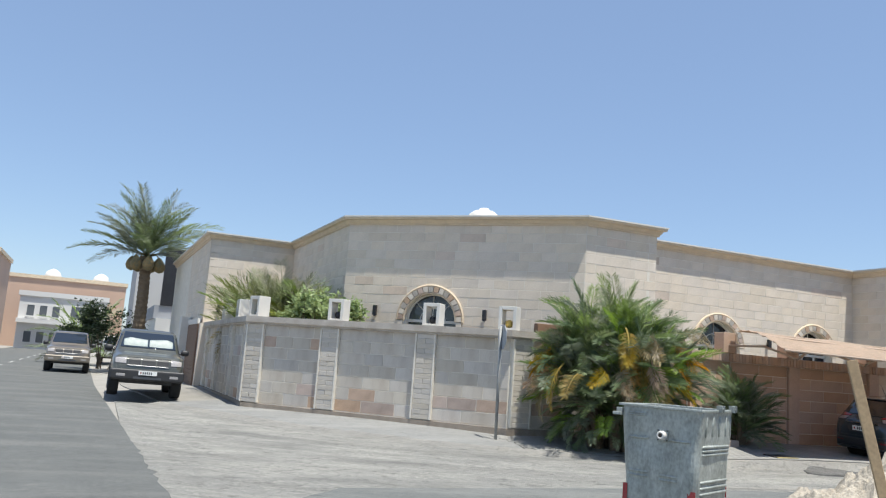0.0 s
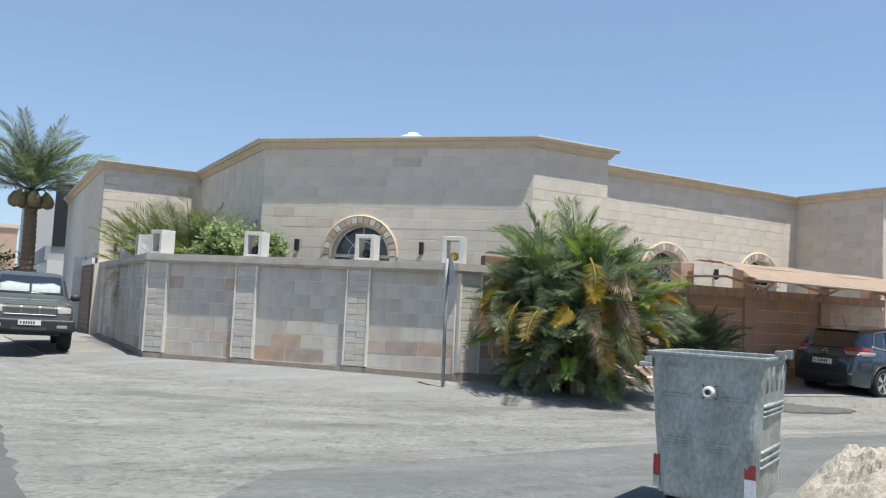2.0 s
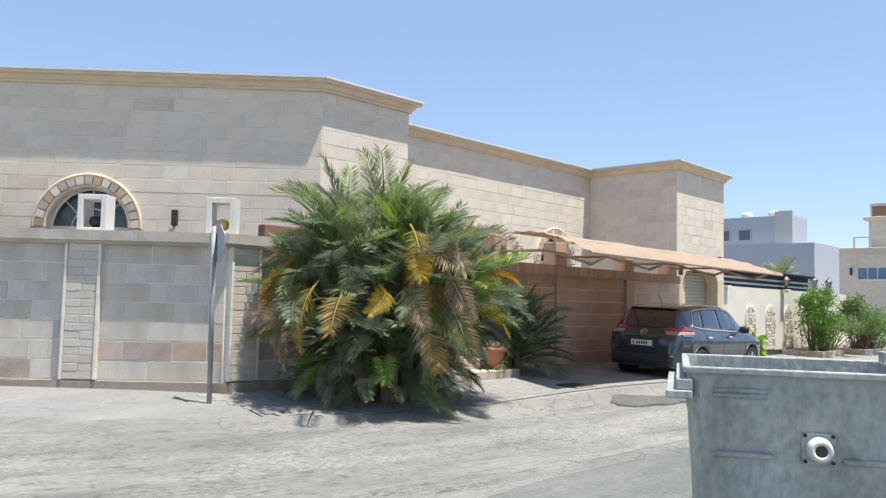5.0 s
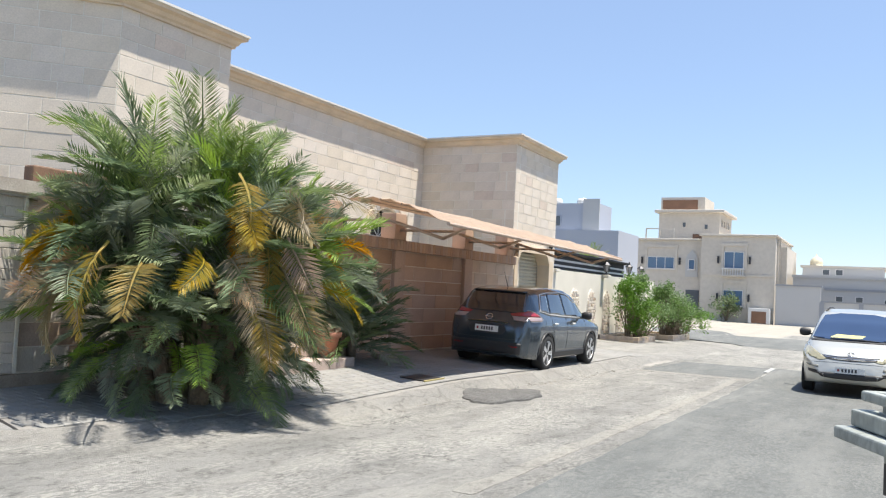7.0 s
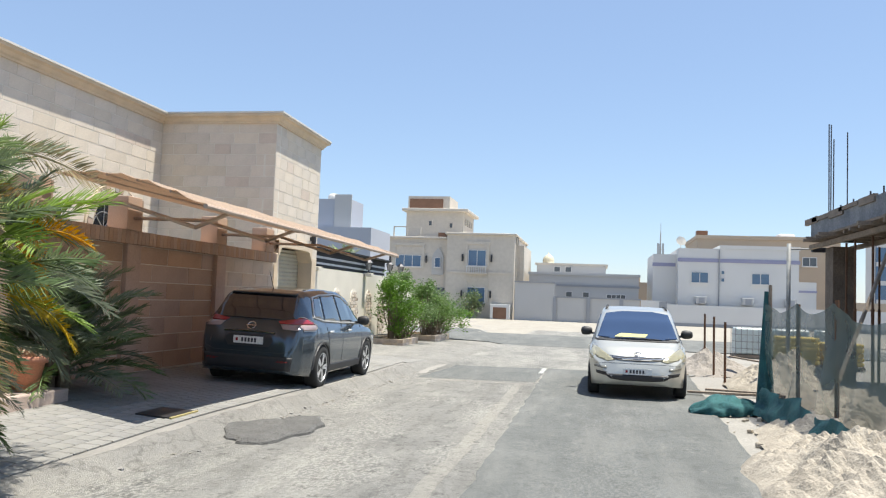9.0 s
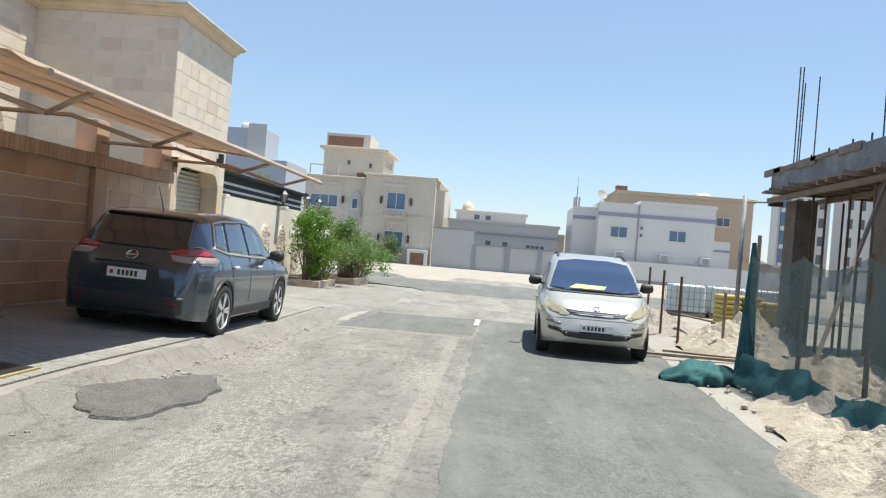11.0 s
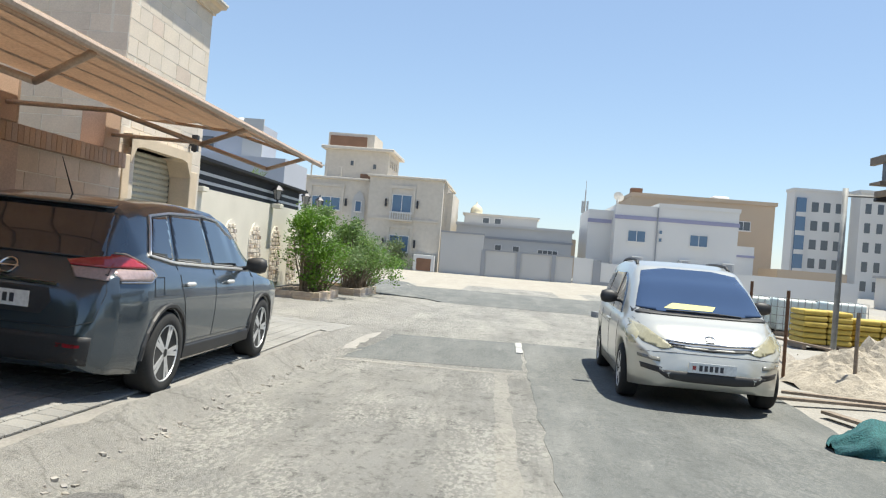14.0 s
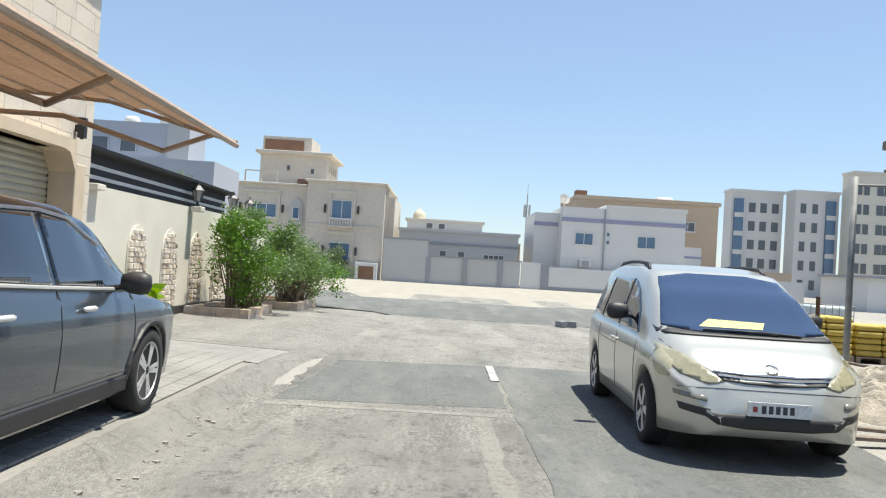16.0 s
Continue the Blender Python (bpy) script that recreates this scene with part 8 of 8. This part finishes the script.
tagged(draped("pavement", [(27.75, 13.22), (33, 13.06), (39.0, 12.88)], [(27.75, 17.25), (33, 17.25), (39.0, 17.25)], 0.008, KERB, nv=8, step=0.5, wob=0.05, seed=17), "smooth worn concrete apron before the white wall", "pavement", kind="structure")
tagged(draped("kerb", [(1.55, 22.7), (4.2, 17.6), (6.5, 15.3), (8.3, 14.45), (10.3, 13.75), (12.6, 13.35), (24.0, 13.38), (27.8, 13.25)],
              [(1.9, 22.8), (4.5, 17.85), (6.75, 15.6), (8.5, 14.8), (10.5, 14.1), (12.7, 13.75), (24.0, 13.8), (27.8, 13.75)], 0.014, KERB, nv=5, step=0.15, wob=0.05, seed=23), "crumbling flush concrete kerb", "kerb", kind="structure")
PW, PL = 0.20, 0.20
bm0 = B()
c = 0.008
lo = [bm0.verts.new((x * (PW - 0.012) / 2, y * (PL - 0.012) / 2, 0)) for x, y in ((-1, -1), (1, -1), (1, 1), (-1, 1))]
md = [bm0.verts.new((x * (PW - 0.012) / 2, y * (PL - 0.012) / 2, 0.012)) for x, y in ((-1, -1), (1, -1), (1, 1), (-1, 1))]
hi = [bm0.verts.new((x * ((PW - 0.012) / 2 - c), y * ((PL - 0.012) / 2 - c), 0.018)) for x, y in ((-1, -1), (1, -1), (1, 1), (-1, 1))]
for a, b in ((lo, md), (md, hi)):
    for k in range(4):
        bm0.faces.new((a[k], a[(k + 1) % 4], b[(k + 1) % 4], b[k]))
bm0.faces.new(hi)
paver = mesh_of("paver", bm0, PAVER)
shape = [tuple(v.co) for v in paver.vertices]
sfaces = [tuple(p.vertices) for p in paver.polygons]
rng = random.Random(77)
made, vs, fs = 0, [], []
for j in range(60):
    for i in range(125):
        x, y = 3.2 + i * PW + (PW / 2 if j % 2 else 0), 13.6 + j * PL
        d = kerb_distance(x, y)
        if d < 0.48 or x < 8.7 or x > 27.5 or y > 16.62 and x + y > 25.5 or x + y > 25.55 and x < 9.2 or x < 4.05 and y > 21.5 or y > 21.6:
            continue
        if 12.4 < x < 15.1 and y > 15.5:
            continue
        z = height(x, y)
        gx, gy = (height(x + 0.1, y) - height(x - 0.1, y)) / 0.2, (height(x, y + 0.1) - height(x, y - 0.1)) / 0.2
        m = Matrix.Translation((x, y, z + 0.004)) @ Euler((math.atan(gy) + rng.gauss(0, 0.008), -math.atan(gx) + rng.gauss(0, 0.008), rng.gauss(0, 0.012))).to_matrix().to_4x4()
        if made < 300 and (9.0 < x < 15.5 and y < 15.2 and rng.random() < 0.6 or 15.5 < x < 19 and y < 14.2):
            part("paver", paver, None, apron, m=m)
            made += 1
        else:
            k = len(vs)
            vs += [m @ Vector(p) for p in shape]
            fs += [tuple(q + k for q in f) for f in sfaces]
me = bpy.data.meshes.new("paving_blocks")
me.from_pydata([tuple(v) for v in vs], [], fs)
me.materials.append(PAVER)
tagged(part("paving_blocks", me, None, apron), kind="stuff")

# rough asphalt repair that stands proud of the kerb
bm = B()
rings = []
for k, (f, z) in enumerate(((1.0, 0.0), (0.98, 0.04), (0.90, 0.065), (0.6, 0.075), (0.3, 0.08), (0.02, 0.08))):
    ring = []
    for q in range(40):
        a = math.tau * q / 40
        r = f * (1 + 0.42 * noise.noise((math.cos(a) * 1.9, math.sin(a) * 1.9, 5)) + 0.12 * noise.noise((math.cos(a) * 6, math.sin(a) * 6, 8)))
        x, y = 15.65 + 1.15 * r * math.cos(a) + 0.12 * r * math.sin(a), 13.1 + 0.42 * r * math.sin(a) - 0.1 * r * math.cos(a)
        ring.append(bm.verts.new((x, y, height(15.7, 13.1) + (height(x, y) - height(15.7, 13.1)) * 0.9 + z + 0.012 * noise.noise((x * 9, y * 9, 2)))))
    rings.append(ring)
for a, b in zip(rings, rings[1:]):
    for q in range(40):
        bm.faces.new((a[q], a[(q + 1) % 40], b[(q + 1) % 40], b[q]))
bm.faces.new(rings[-1])
solid("asphalt_lump", bm, mat("coarse dark asphalt", (0.125, 0.122, 0.116), 0.95, var=0.25, scale=4, fine=60, fvar=0.4, bump=0.9), "raised coarse asphalt repair patch at the kerb", "road patch", kind="structure")
WHITEMARK = mat("faded white road paint", (0.45, 0.45, 0.43), 0.85, scale=6, fine=40, fvar=0.2, bump=0.2, col2=(0.25, 0.25, 0.24))
tagged(draped("road_mark", [(26.5, 10.64), (28.2, 10.64)], [(26.5, 10.52), (28.2, 10.52)], 0.030, WHITEMARK, nv=2, step=0.2, wob=0.012, seed=2), "short faded white road dash", "road marking", kind="structure")
for k in range(9):
    y = 22 + k * 7
    tagged(draped("road_mark", [(-3.9, y), (-3.9, y + 2.6)], [(-3.78, y), (-3.78, y + 2.6)], 0.022, WHITEMARK, nv=2, step=0.4), "faded white lane dash", "road marking", "lane dashes", "structure")
# crumbs of concrete along the kerb
rng = random.Random(55)
CRUMB = mat("broken concrete", (0.33, 0.31, 0.28), 0.95, var=0.2, scale=9, bump=0.2, rnd=0.2)
for k in range(130):
    x = rng.gauss(rng.choice((13.2, 15.4, 16.9, 18.3, 19.6, 21.4, 22.6, 25.0)), 0.5)
    y = next(ay + (by - ay) * (x - ax) / (bx - ax) for (ax, ay), (bx, by) in zip(KERB_LINE, KERB_LINE[1:]) if min(ax, bx) <= x <= max(ax, bx)) + rng.gauss(0.06, 0.06)
    s = 0.007 + 0.017 * rng.random() ** 2.2
    bm = B()
    for v in box(bm, -s, -s * 0.8, -s * 0.4, s, s * 0.8, s * 0.6):
        v.co += Vector((rng.uniform(-0.3, 0.3), rng.uniform(-0.3, 0.3), rng.uniform(-0.2, 0.2))) * s
    solid("concrete_crumb", bm, CRUMB, "small crumb of broken kerb concrete", "rubble", "concrete crumbs along the kerb", m=pose(x, y, height(x, y) + 0.017, 0, 0, rng.uniform(0, 360)))

# pale trench fillings along the seams of the broken concrete
TRENCH = road_mat("pale trench filling", (0.36, 0.345, 0.31), (0.29, 0.28, 0.255), (0.40, 0.38, 0.335), 0.2, 0.75, 1.0)
tagged(draped("road_patch", [(9.5, 10.78), (16, 10.84), (23.75, 10.98)], [(9.5, 10.60), (16, 10.66), (23.75, 10.80)], 0.0145, TRENCH, nv=3, step=0.15, wob=0.05, seed=31), "pale filled trench line along the street seam", "road", kind="structure")
tagged(draped("road_patch", [(23.75, 13.3), (23.8, 10.7)], [(23.92, 13.3), (23.97, 10.7)], 0.0135, TRENCH, nv=3, step=0.15, wob=0.04, seed=37), "pale filled trench line across the street", "road", kind="structure")
# drain cover with a yellow rim on the apron
drain = thing("drain_cover", pose(14.9, 14.25, height(14.9, 14.25) + 0.018, 3, 0, 0), "dark drain cover with a worn yellow rim on the apron", "drain cover")
bm = B()
box(bm, -0.3, -0.22, 0, 0.3, 0.22, 0.02)
bevel(part("cover", bm, DARKMETAL, drain), 0.004)
bm = B()
box(bm, -0.32, -0.25, 0, 0.32, -0.222, 0.025)
bevel(part("rim", bm, mat("worn yellow paint", (0.36, 0.30, 0.13), 0.8, var=0.3, scale=9), drain, "worn yellow edge"), 0.004)
